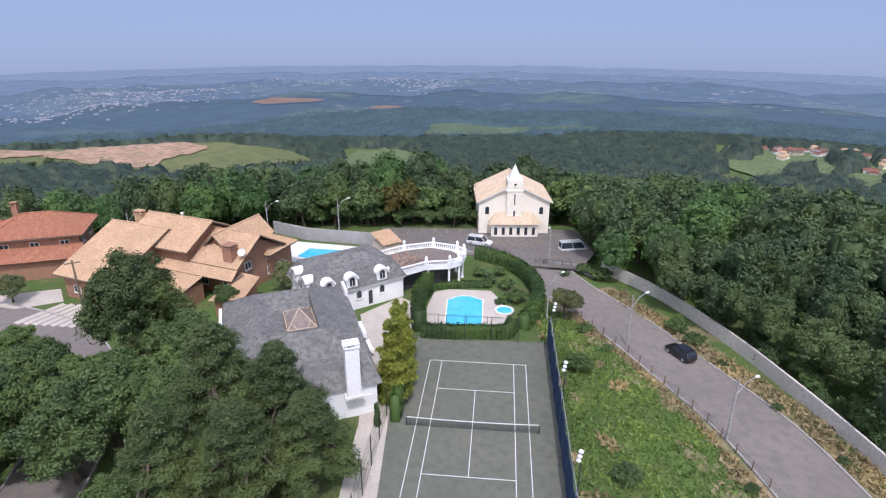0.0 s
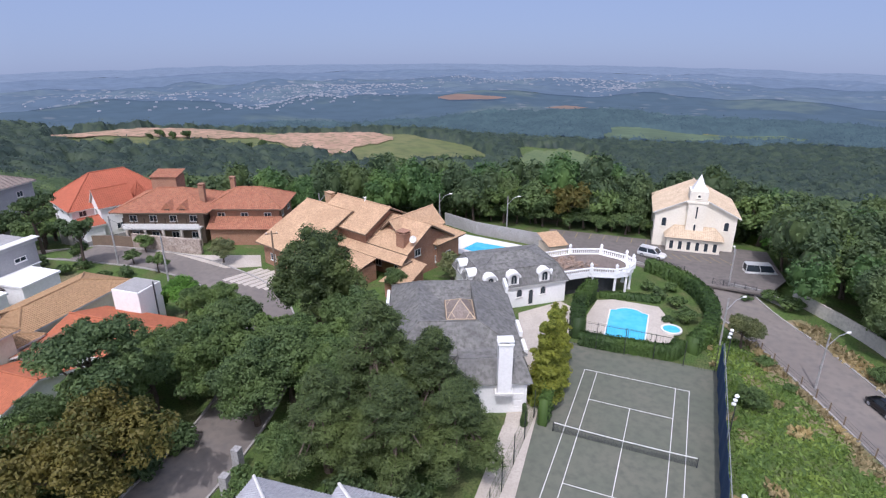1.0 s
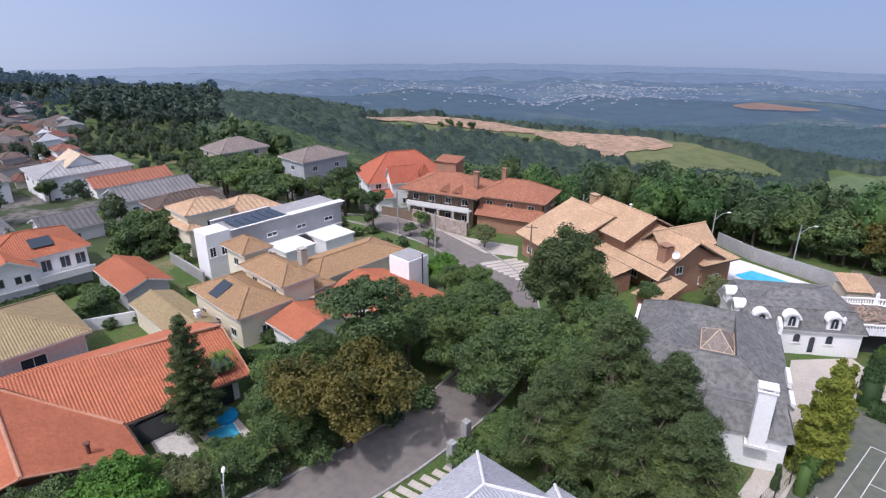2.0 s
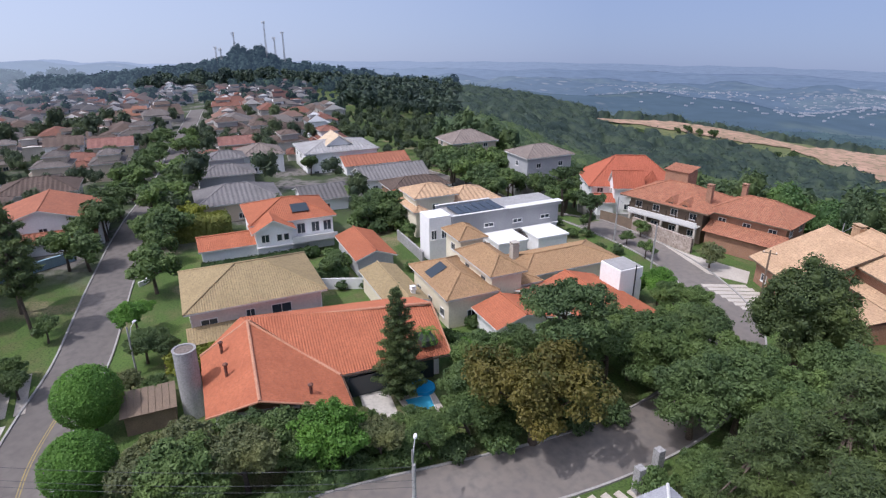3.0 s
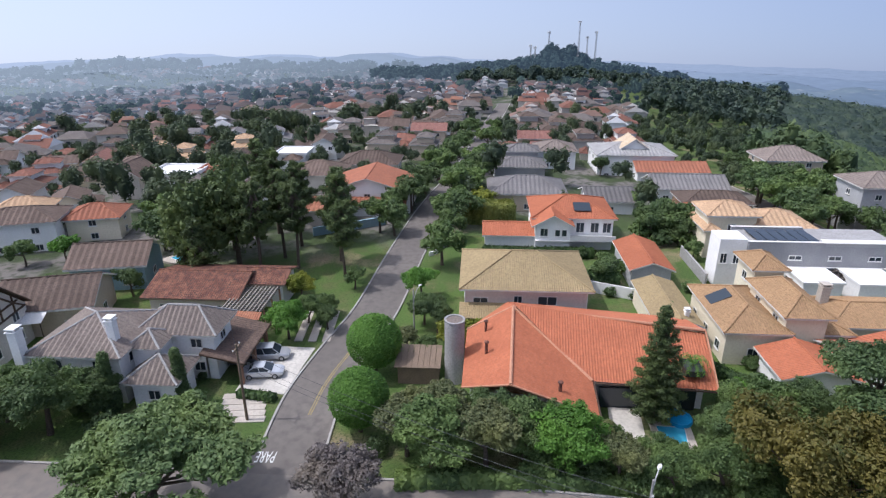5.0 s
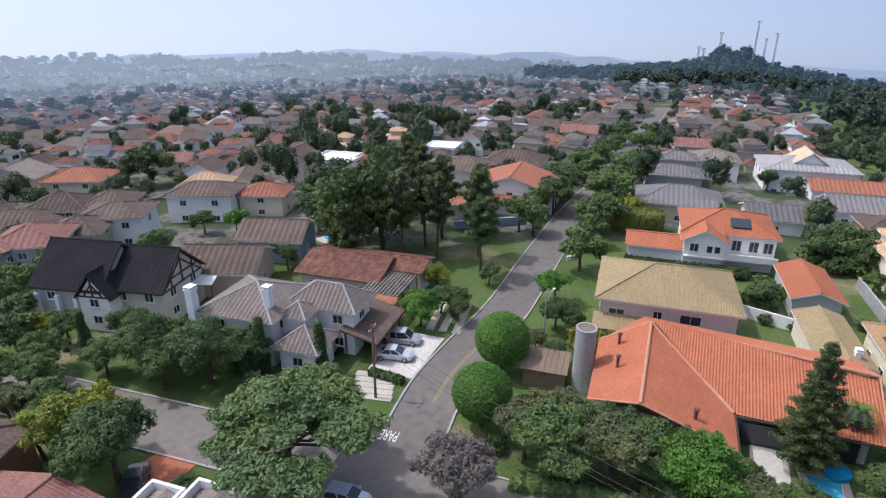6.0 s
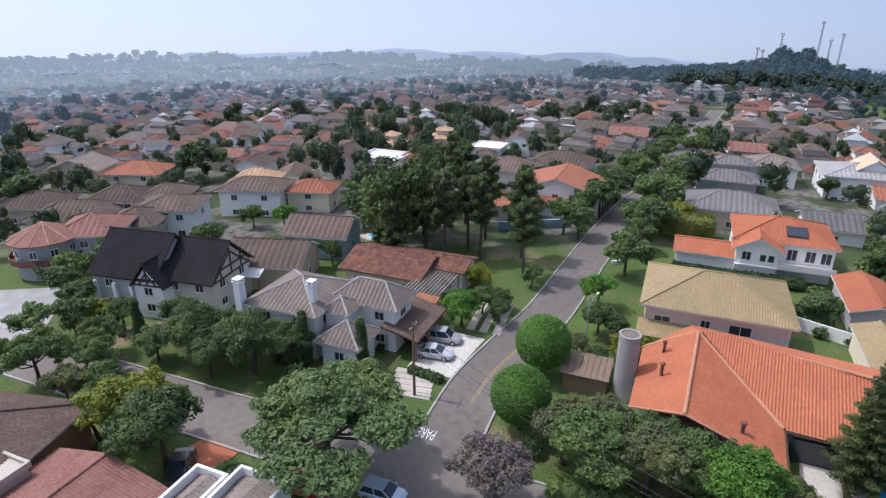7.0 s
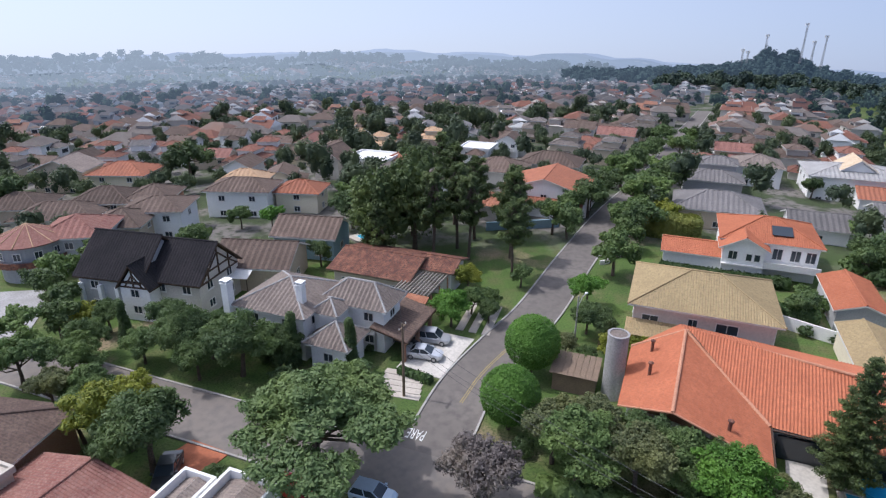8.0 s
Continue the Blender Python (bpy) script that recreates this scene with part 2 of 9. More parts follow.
M["leaf_rusty"] = leaf("rusty_leaves", (0.06, 0.082, 0.02), (0.15, 0.128, 0.032))
M["leaf_purple"] = leaf("greyish_purple_leaves", (0.09288, 0.07587, 0.07587), (0.2025, 0.1773, 0.1688))
M["leaf_pine"] = leaf("pine_needles", (0.048, 0.076, 0.028), (0.122, 0.165, 0.055))
M["leaf_grey"] = leaf("grey_green_leaves", (0.075, 0.098, 0.04), (0.165, 0.182, 0.078))
M["leaf_wood"] = leaf("woodland_leaves", (0.042, 0.074, 0.034), (0.096, 0.142, 0.06), tree_vary=0.0)
M["leaf_garden"] = leaf("garden_leaves", (0.036, 0.058, 0.034), (0.084, 0.115, 0.06), tree_vary=0.0)
M["leaf_olive"] = leaf("olive_leaves", (0.085, 0.115, 0.026), (0.18, 0.2, 0.05))
M["leaf_fresh"] = leaf("fresh_woodland_leaves", (0.05, 0.108, 0.032), (0.1, 0.18, 0.056), tree_vary=0.0)
M["leaf_lawn"] = leaf("lawn_blades", (0.11, 0.19, 0.04), (0.19, 0.27, 0.07), tree_vary=0.0)
M["leaf_straw"] = leaf("dry_weed_blades", (0.208, 0.176, 0.085), (0.416, 0.336, 0.187), tree_vary=0.0)
# blue-green tint painted into the leaf colour for haze over far woods
M["leaf_far"] = leaf("haze_blue_leaves", (0.03, 0.052, 0.042), (0.06, 0.09, 0.066), tree_vary=0.0)


def water(name):
    m, nt, links, p = nodes(name)
    co = nt.new("ShaderNodeTexCoord").outputs["Object"]
    col = mixed(nt, links, noise_fac(nt, links, co, 0.8), (0.06, 0.42, 0.62), (0.10, 0.50, 0.70))
    links.new(col, p.inputs["Base Color"])
    p.inputs["Roughness"].default_value = 0.12
    b, n = nt.new("ShaderNodeBump"), nt.new("ShaderNodeTexNoise")
    n.inputs["Scale"].default_value = 2.5
    links.new(co, n.inputs["Vector"])
    links.new(n.outputs["Fac"], b.inputs["Height"])
    b.inputs["Strength"].default_value, b.inputs["Distance"].default_value = 0.15, 0.03
    links.new(b.outputs[0], p.inputs["Normal"])
    return m


M["water"] = water("pool_water")


def grass_ground():
    """Lawn and rough grass, drying to straw and bare earth in patches, dark litter in fine grain."""
    m, nt, links, p = nodes("grass_ground")
    co = nt.new("ShaderNodeTexCoord").outputs["Object"]
    col = mixed(nt, links, noise_fac(nt, links, co, 0.05, 0.4, 0.6), (0.07, 0.113, 0.03), (0.098, 0.158, 0.038))
    col = mixed(nt, links, noise_fac(nt, links, co, 0.35, 0.45, 0.66, 6), col, (0.12, 0.132, 0.052))
    col = mixed(nt, links, noise_fac(nt, links, co, 0.11, 0.57, 0.68, 6), col, (0.27, 0.21, 0.13))
    col = mixed(nt, links, noise_fac(nt, links, co, 4.0, 0.45, 0.75), col, (0.04, 0.065, 0.02))
    # planted and paved plots of the town, west of the park
    town = mixed(nt, links, noise_fac(nt, links, co, 0.09, 0.47, 0.55, 3), (0.055, 0.075, 0.032), (0.17, 0.155, 0.14))
    town = mixed(nt, links, noise_fac(nt, links, co, 0.7, 0.45, 0.7, 5), town, (0.045, 0.055, 0.03))
    axes, west, south, both = nt.new("ShaderNodeSeparateXYZ"), nt.new("ShaderNodeMapRange"), nt.new("ShaderNodeMapRange"), nt.new("ShaderNodeMath")
    links.new(co, axes.inputs[0])
    skew, edge = nt.new("ShaderNodeMapRange"), nt.new("ShaderNodeMath")
    skew.inputs["From Min"].default_value, skew.inputs["From Max"].default_value = -200, 0
    skew.inputs["To Min"].default_value, skew.inputs["To Max"].default_value = -96, 0
    links.new(axes.outputs[1], skew.inputs["Value"])
    links.new(axes.outputs[0], edge.inputs[0])
    links.new(skew.outputs["Result"], edge.inputs[1])
    links.new(edge.outputs[0], west.inputs["Value"])
    links.new(axes.outputs[1], south.inputs["Value"])
    west.inputs["From Min"].default_value, west.inputs["From Max"].default_value = -98, -112
    south.inputs["From Min"].default_value, south.inputs["From Max"].default_value = 66, 52
    both.operation = "MULTIPLY"
    links.new(west.outputs["Result"], both.inputs[0])
    links.new(south.outputs["Result"], both.inputs[1])
    col = mixed(nt, links, both.outputs[0], col, town)
    links.new(col, p.inputs["Base Color"])
    p.inputs["Roughness"].default_value, p.inputs["Specular IOR Level"].default_value = 0.95, 0.2
    b, n = nt.new("ShaderNodeBump"), nt.new("ShaderNodeTexNoise")
    n.inputs["Scale"].default_value = 6
    links.new(co, n.inputs["Vector"])
    links.new(n.outputs["Fac"], b.inputs["Height"])
    b.inputs["Strength"].default_value, b.inputs["Distance"].default_value = 0.6, 0.15
    links.new(b.outputs[0], p.inputs["Normal"])
    return m


M["grass"] = grass_ground()


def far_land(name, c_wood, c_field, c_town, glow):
    """Backdrop of distant country: woods, fields and specks of town, with haze put into its glow."""
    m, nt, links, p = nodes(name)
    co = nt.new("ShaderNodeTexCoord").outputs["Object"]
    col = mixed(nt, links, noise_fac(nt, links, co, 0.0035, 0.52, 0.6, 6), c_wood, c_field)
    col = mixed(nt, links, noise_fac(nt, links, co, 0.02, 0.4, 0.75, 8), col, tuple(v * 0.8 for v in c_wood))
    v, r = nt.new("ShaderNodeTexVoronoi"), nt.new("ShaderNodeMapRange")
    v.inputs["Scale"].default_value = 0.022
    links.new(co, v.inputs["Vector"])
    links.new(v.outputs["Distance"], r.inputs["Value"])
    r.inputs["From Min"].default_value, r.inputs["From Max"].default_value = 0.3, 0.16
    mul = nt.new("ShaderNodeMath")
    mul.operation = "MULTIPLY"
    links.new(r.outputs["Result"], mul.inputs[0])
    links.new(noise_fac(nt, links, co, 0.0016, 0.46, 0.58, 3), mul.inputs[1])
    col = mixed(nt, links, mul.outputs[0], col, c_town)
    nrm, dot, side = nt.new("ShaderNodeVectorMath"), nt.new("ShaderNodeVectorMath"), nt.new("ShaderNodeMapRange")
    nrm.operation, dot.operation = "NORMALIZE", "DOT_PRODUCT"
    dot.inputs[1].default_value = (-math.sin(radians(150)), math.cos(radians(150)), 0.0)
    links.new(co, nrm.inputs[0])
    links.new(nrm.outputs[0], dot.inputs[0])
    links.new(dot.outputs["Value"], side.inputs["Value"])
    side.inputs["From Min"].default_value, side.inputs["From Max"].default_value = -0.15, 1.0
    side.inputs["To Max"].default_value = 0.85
    # painted haze turns whiter towards the south-west
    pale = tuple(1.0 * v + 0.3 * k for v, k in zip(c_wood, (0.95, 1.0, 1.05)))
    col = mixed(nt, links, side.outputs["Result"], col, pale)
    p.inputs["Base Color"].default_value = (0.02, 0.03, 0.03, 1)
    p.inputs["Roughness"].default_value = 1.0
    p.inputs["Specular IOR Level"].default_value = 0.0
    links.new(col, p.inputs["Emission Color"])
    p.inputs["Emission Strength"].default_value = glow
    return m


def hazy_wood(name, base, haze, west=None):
    """Backdrop with haze painted in as emission, paler towards the south-west if `west` is given."""
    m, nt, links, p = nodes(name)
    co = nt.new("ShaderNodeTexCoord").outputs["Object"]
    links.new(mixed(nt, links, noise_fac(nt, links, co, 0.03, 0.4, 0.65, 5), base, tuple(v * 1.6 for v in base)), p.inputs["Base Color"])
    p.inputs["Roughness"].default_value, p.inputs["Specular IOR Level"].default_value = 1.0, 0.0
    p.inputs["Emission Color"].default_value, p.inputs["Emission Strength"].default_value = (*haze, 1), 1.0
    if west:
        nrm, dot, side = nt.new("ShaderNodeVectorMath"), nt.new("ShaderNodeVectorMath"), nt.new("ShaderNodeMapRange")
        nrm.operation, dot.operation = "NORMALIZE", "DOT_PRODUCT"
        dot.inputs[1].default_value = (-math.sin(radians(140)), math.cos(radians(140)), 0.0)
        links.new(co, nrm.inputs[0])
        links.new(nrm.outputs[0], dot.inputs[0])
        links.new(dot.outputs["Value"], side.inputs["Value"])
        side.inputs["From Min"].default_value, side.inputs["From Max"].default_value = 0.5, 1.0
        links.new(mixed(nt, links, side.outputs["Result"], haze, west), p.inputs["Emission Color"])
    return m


# the second colour of each is its haze, emitted over the base
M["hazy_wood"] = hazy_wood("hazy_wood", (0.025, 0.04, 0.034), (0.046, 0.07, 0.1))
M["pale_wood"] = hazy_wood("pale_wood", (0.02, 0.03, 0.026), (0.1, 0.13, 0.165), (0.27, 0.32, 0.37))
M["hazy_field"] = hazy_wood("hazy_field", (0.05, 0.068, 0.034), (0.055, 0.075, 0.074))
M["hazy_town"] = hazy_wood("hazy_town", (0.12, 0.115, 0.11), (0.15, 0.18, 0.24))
M["rubble"] = surface("rubble", (0.30, 0.2, 0.14), (0.16, 0.13, 0.11), 0.95, 1.5, 6, (0.38, 0.3, 0.24), 0.2)
M["blue_wall"] = surface("pale_blue_paint", (0.30, 0.42, 0.50), (0.26, 0.38, 0.46), 0.85, 0.4, 5, (0.24, 0.34, 0.41), 0.1)
M["ivory"] = surface("ivory_plaster", (0.82, 0.77, 0.66), (0.78, 0.72, 0.6), 0.85, 0.4, 4, (0.72, 0.66, 0.55), 0.08)
M["pool_blue"] = surface("blue_plastic", (0.02, 0.3, 0.6), (0.03, 0.36, 0.66), 0.4, 1.0, 8, (0.02, 0.27, 0.55), 0.0)


# ---- mesh building ----
class Geo:
    """Vertices and faces of one mesh."""

    def __init__(self):
        self.v, self.f = [], []

    def add(self, verts, faces):
        n = len(self.v)
        self.v += [tuple(p) for p in verts]
        self.f += [tuple(i + n for i in f) for f in faces]
        return self

    def box(self, x0, y0, z0, x1, y1, z1):
        c = [(x, y, z) for z in (z0, z1) for y in (y0, y1) for x in (x0, x1)]
        return self.add(c, [(0, 2, 3, 1), (4, 5, 7, 6), (0, 1, 5, 4), (2, 6, 7, 3), (0, 4, 6, 2), (1, 3, 7, 5)])

    def prism(self, poly, z0, z1):
        n = len(poly)
        v = [(x, y, z0) for x, y in poly] + [(x, y, z1) for x, y in poly]
        return self.add(v, [tuple(range(n - 1, -1, -1)), tuple(range(n, 2 * n))] + [(i, (i + 1) % n, n + (i + 1) % n, n + i) for i in range(n)])

    def tube(self, p, q, r0, r1=None, n=8, caps=True):
        p, q = Vector(p), Vector(q)
        r1 = r0 if r1 is None else r1
        d = (q - p).normalized()
        u = d.orthogonal().normalized()
        w = d.cross(u)
        v = [c + (u * math.cos(k * math.tau / n) + w * math.sin(k * math.tau / n)) * r for c, r in ((p, r0), (q, r1)) for k in range(n)]
        f = [(k, (k + 1) % n, n + (k + 1) % n, n + k) for k in range(n)]
        if caps:
            f += [tuple(range(n - 1, -1, -1)), tuple(range(n, 2 * n))]
        return self.add(v, f)

    def path(self, pts, r, n=6):
        pts, v, m = [Vector(p) for p in pts], [], len(pts)
        for i, p in enumerate(pts):
            d = (pts[min(i + 1, m - 1)] - pts[max(i - 1, 0)]).normalized()
            u = d.cross(Vector((0, 0, 1)) if abs(d.z) < 0.9 else Vector((1, 0, 0))).normalized()
            w = d.cross(u)
            v += [p + (u * math.cos(k * math.tau / n) + w * math.sin(k * math.tau / n)) * r for k in range(n)]
        f = [(j * n + k, j * n + (k + 1) % n, (j + 1) * n + (k + 1) % n, (j + 1) * n + k) for j in range(m - 1) for k in range(n)]
        return self.add(v, f + [tuple(range(n - 1, -1, -1)), tuple(range((m - 1) * n, m * n))])

    def turn(self, profile, n=20, at=(0, 0)):
        """A body of revolution from (radius, height) pairs."""
        v = [(at[0] + r * math.cos(k * math.tau / n), at[1] + r * math.sin(k * math.tau / n), z) for r, z in profile for k in range(n)]
        f = [(j * n + k, j * n + (k + 1) % n, (j + 1) * n + (k + 1) % n, (j + 1) * n + k) for j in range(len(profile) - 1) for k in range(n)]
        f += [tuple(range(n - 1, -1, -1)), tuple(range((len(profile) - 1) * n, len(profile) * n))]
        return self.add(v, f)

    def lattice(self, xs, zs, y0, y1):
        """A frame with bars: solid where a column or a row of the grid is even."""
        solid = {(i, j) for i in range(len(xs) - 1) for j in range(len(zs) - 1) if i % 2 == 0 or j % 2 == 0}
        m = len(xs)
        idx = lambda i, j, k: (k * len(zs) + j) * m + i
        faces = []
        for i, j in solid:
            faces += [(idx(i, j, 0), idx(i + 1, j, 0), idx(i + 1, j + 1, 0), idx(i, j + 1, 0)), (idx(i, j, 1), idx(i, j + 1, 1), idx(i + 1, j + 1, 1), idx(i + 1, j, 1))]
            for (di, dj), e in (((-1, 0), (i, j, i, j + 1)), ((1, 0), (i + 1, j, i + 1, j + 1)), ((0, -1), (i, j, i + 1, j)), ((0, 1), (i, j + 1, i + 1, j + 1))):
                if (i + di, j + dj) not in solid:
                    faces.append((idx(e[0], e[1], 0), idx(e[2], e[3], 0), idx(e[2], e[3], 1), idx(e[0], e[1], 1)))
        return self.add([(x, y, z) for y in (y0, y1) for z in zs for x in xs], faces)

    def slope(self, poly, roll=0.26, course=0.42, lift=0.05, step=0.014):
        """Pan tiles over a flat convex roof face whose first edge is the eave."""
        p = [Vector(q) for q in poly]
        o, u = p[0], (p[1] - p[0]).normalized()
        nrm = Vector((0, 0, 0))
        for i in range(1, len(p) - 1):
            nrm += (p[i] - o).cross(p[i + 1] - o)
        nrm.normalize()
        if nrm.z < 0:
            nrm = -nrm
        w = nrm.cross(u)
        if w.dot(sum(p, Vector()) / len(p) - o) < 0:
            w = -w
        flat = [((q - o).dot(u), (q - o).dot(w)) for q in p]
        lo, hi = min(a for a, b in flat), max(a for a, b in flat)
        n = max(2, round((hi - lo) / roll)) * 4
        us = [lo + (hi - lo) * k / n for k in range(n + 1)]
        top = max(b for a, b in flat)
        rows = max(1, round(top / course))
        spans = []
        for s in us:
            s = min(max(s, lo + 1e-4), hi - 1e-4)
            hits = []
            for (a0, b0), (a1, b1) in zip(flat, flat[1:] + flat[:1]):
                if (a0 - s) * (a1 - s) <= 0 and abs(a1 - a0) > 1e-9:
                    hits.append(b0 + (b1 - b0) * (s - a0) / (a1 - a0))
            spans.append((min(hits), max(hits)))
        verts, faces = [], []
        for j in range(rows + 1):
            for part_row in ((0,) if j == 0 else (1,) if j == rows else (1, 0)):
                for k, s in enumerate(us):
                    t = min(max(top * j / rows, spans[k][0]), spans[k][1])
                    h = lift * (0.5 - 0.5 * math.cos(k * math.pi / 2)) + (step if part_row == 0 else 0.0)
                    verts.append(o + u * s + w * t + nrm * h)
        m = len(us)
        for j in range(len(verts) // m - 1):
            for k in range(m - 1):
                q = (j * m + k, j * m + k + 1, (j + 1) * m + k + 1, (j + 1) * m + k)
                if (verts[q[0]] - verts[q[3]]).length > 1e-3 or (verts[q[1]] - verts[q[2]]).length > 1e-3:
                    faces.append(q)
        return self.add(verts, faces)


def link(name, me, mat, parent=None, label="", smooth=False):
    for m in (mat if isinstance(mat, (list, tuple)) else [mat]):
        me.materials.append(m)
    if smooth:
        me.polygons.foreach_set("use_smooth", [True] * len(me.polygons))
    ob = new(name, me)
    if parent:
        ob.parent = parent
    if label:
        ob["label"] = label
    return ob


def part(name, geo, mat, parent=None, label="", smooth=False, bevel=0.0):
    me = bpy.data.meshes.new(name)
    me.from_pydata(geo.v, [], geo.f)
    bm = bmesh.new()
    bm.from_mesh(me)
    bmesh.ops.remove_doubles(bm, verts=bm.verts, dist=1e-4)
    if bevel:
        bmesh.ops.bevel(bm, geom=[e for e in bm.edges if e.is_manifold and e.calc_face_angle(0) > 0.6], offset=bevel, segments=2, affect="EDGES")
    bmesh.ops.recalc_face_normals(bm, faces=bm.faces)
    bm.to_mesh(me)
    bm.free()
    return link(name, me, mat, parent, label, smooth)


def quads(name, verts, faces, mat, parent=None, label="", smooth=False):
    """One mesh from arrays of points and of faces with equally many corners."""
    k = len(faces[0])
    me = bpy.data.meshes.new(name)
    me.vertices.add(len(verts))
    me.vertices.foreach_set("co", np.asarray(verts, dtype=np.float32).ravel())
    me.loops.add(k * len(faces))
    me.loops.foreach_set("vertex_index", np.asarray(faces, dtype=np.int32).ravel())
    me.polygons.add(len(faces))
    me.polygons.foreach_set("loop_start", np.arange(0, k * len(faces), k, dtype=np.int32))
    me.update(calc_edges=True)
    return link(name, me, mat, parent, label, smooth)


def thing(name, label, category, at=(0, 0, 0), turn=0, group="", kind=""):
    ob = new(name)
    ob.empty_display_size = 0.2
    ob.matrix_world = pose(*at, 0, 0, turn)
    return tagged(ob, label, category, group, kind)


# ---- the lie of the land ----
AZ = [-180, -110, -60, -35, 0, 28, 48, 64, 83, 100, 125, 150, 180]
DIST = [0, 112, 200, 320, 500, 800, 1080, 1500, 2500, 4950]
LAND = {-180: (0, -2, -8, -16, -30, -50, -66, -90, -140, -300), -110: (0, -4, -14, -30, -60, -95, -117, -150, -210, -330),
        -60: (0, -6, -24, -49, -58, -98, -119, -150, -210, -330), -35: (0, -3, -23, -48, -53, -98, -119, -150, -210, -330),
        0: (0, 0, -34, -50, -76, -100, -119, -148, -208, -330), 28: (0, 0, -30, -50, -52, -138, -145, -156, -208, -330),
        48: (0, 0, -24, -42, -42, -128, -139, -156, -208, -330), 64: (0, 0, -6, -18, -26, -60, -92, -140, -208, -325),
        83: (0, 0, -2, -6, -15, -30, -62, -110, -190, -310), 100: (0, 0, -3, -9, -22, -45, -52, -100, -118, -300),
        125: (0, 0, -4, -12, -28, -48, -40, -95, -118, -300), 150: (0, 0, -5, -14, -28, -48, -40, -95, -125, -300),
        180: (0, -2, -8, -16, -30, -50, -66, -90, -140, -300)}


def land(x, y):
    d, az = math.hypot(x, y), math.degrees(math.atan2(-x, y))
    i = max(k for k in range(len(AZ) - 1) if AZ[k] <= az or k == 0)
    s = (az - AZ[i]) / (AZ[i + 1] - AZ[i])
    s = s * s * (3 - 2 * s)
    a, b = (float(np.interp(d, DIST, LAND[AZ[k]])) for k in (i, i + 1))
    z = a + (b - a) * s
    if d > 112:
        amp = min((d - 112) / 300, 1.0) * 4 + min(max(d - 600, 0) / 1500, 1.0) * (30 if d < 2200 else 30 - 22 * min((d - 2200) / 1500, 1.0))
        z += amp * noise.noise((x / 260, y / 260, 3.1)) + 0.4 * amp * noise.noise((x / 90, y / 90, 7.7))
    # the wooded knoll with the masts
    z += 19 * math.exp(-((x + 655) ** 2 + (y - 82) ** 2) / (2 * 24.0 ** 2))
    return z


def sheet(name, radii, steps, mat, lift=0.0, a0=-180, a1=180):
    angles = [radians(a0 + (a1 - a0) * k / steps) for k in range(steps + 1)]
    v = [(-r * math.sin(t), r * math.cos(t)) for r in radii for t in angles]
    m = steps + 1
    f = [(j * m + k, (j + 1) * m + k, (j + 1) * m + k + 1, j * m + k + 1) for j in range(len(radii) - 1) for k in range(steps)]
    return quads(name, [(x, y, land(x, y) + lift) for x, y in v], f, mat, smooth=True)


near_rings = [0.0] + [112 * k / 8 for k in range(1, 9)] + [112 * 1.06 ** k for k in range(1, 66)]
ground = sheet("ground", [r for r in near_rings if r < 4950] + [4950], 288, M["grass"])
for q in ground.data.vertices:
    q.co.z -= min(max(math.hypot(q.co.x, q.co.y) - 1020, 0) * 0.08, 34)
tagged(ground, "grassy hilltop ground falling away to wooded valleys", "ground", kind="structure")
# rings emit bluer, paler tones outward, as painted haze
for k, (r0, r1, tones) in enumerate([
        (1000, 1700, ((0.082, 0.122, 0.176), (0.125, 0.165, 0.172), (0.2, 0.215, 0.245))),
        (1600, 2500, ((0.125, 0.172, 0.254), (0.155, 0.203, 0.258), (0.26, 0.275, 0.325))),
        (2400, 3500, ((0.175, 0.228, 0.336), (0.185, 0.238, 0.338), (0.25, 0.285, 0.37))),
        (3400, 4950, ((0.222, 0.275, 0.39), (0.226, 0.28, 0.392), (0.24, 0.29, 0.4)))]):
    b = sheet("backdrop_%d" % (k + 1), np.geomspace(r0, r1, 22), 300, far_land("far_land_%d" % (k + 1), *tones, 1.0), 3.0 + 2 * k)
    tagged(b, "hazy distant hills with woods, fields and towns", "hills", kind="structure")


# far town ground with haze painted into its emission
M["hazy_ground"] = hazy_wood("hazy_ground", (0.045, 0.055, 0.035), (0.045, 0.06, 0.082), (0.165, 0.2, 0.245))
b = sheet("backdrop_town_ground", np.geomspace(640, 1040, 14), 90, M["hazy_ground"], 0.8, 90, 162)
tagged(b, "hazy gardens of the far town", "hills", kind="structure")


# ---- roads ----
def smooth_line(pts, per=8):
    """A gliding line through the points."""
    p = [Vector(q) for q in pts]
    p = [2 * p[0] - p[1]] + p + [2 * p[-1] - p[-2]]
    out = []
    for i in range(1, len(p) - 2):
        for k in range(per):
            t = k / per
            a, b, c, d = p[i - 1:i + 3]
            out.append(0.5 * (2 * b + (c - a) * t + (2 * a - 5 * b + 4 * c - d) * t * t + (3 * b - a - 3 * c + d) * t ** 3))
    return out + [p[-2]]


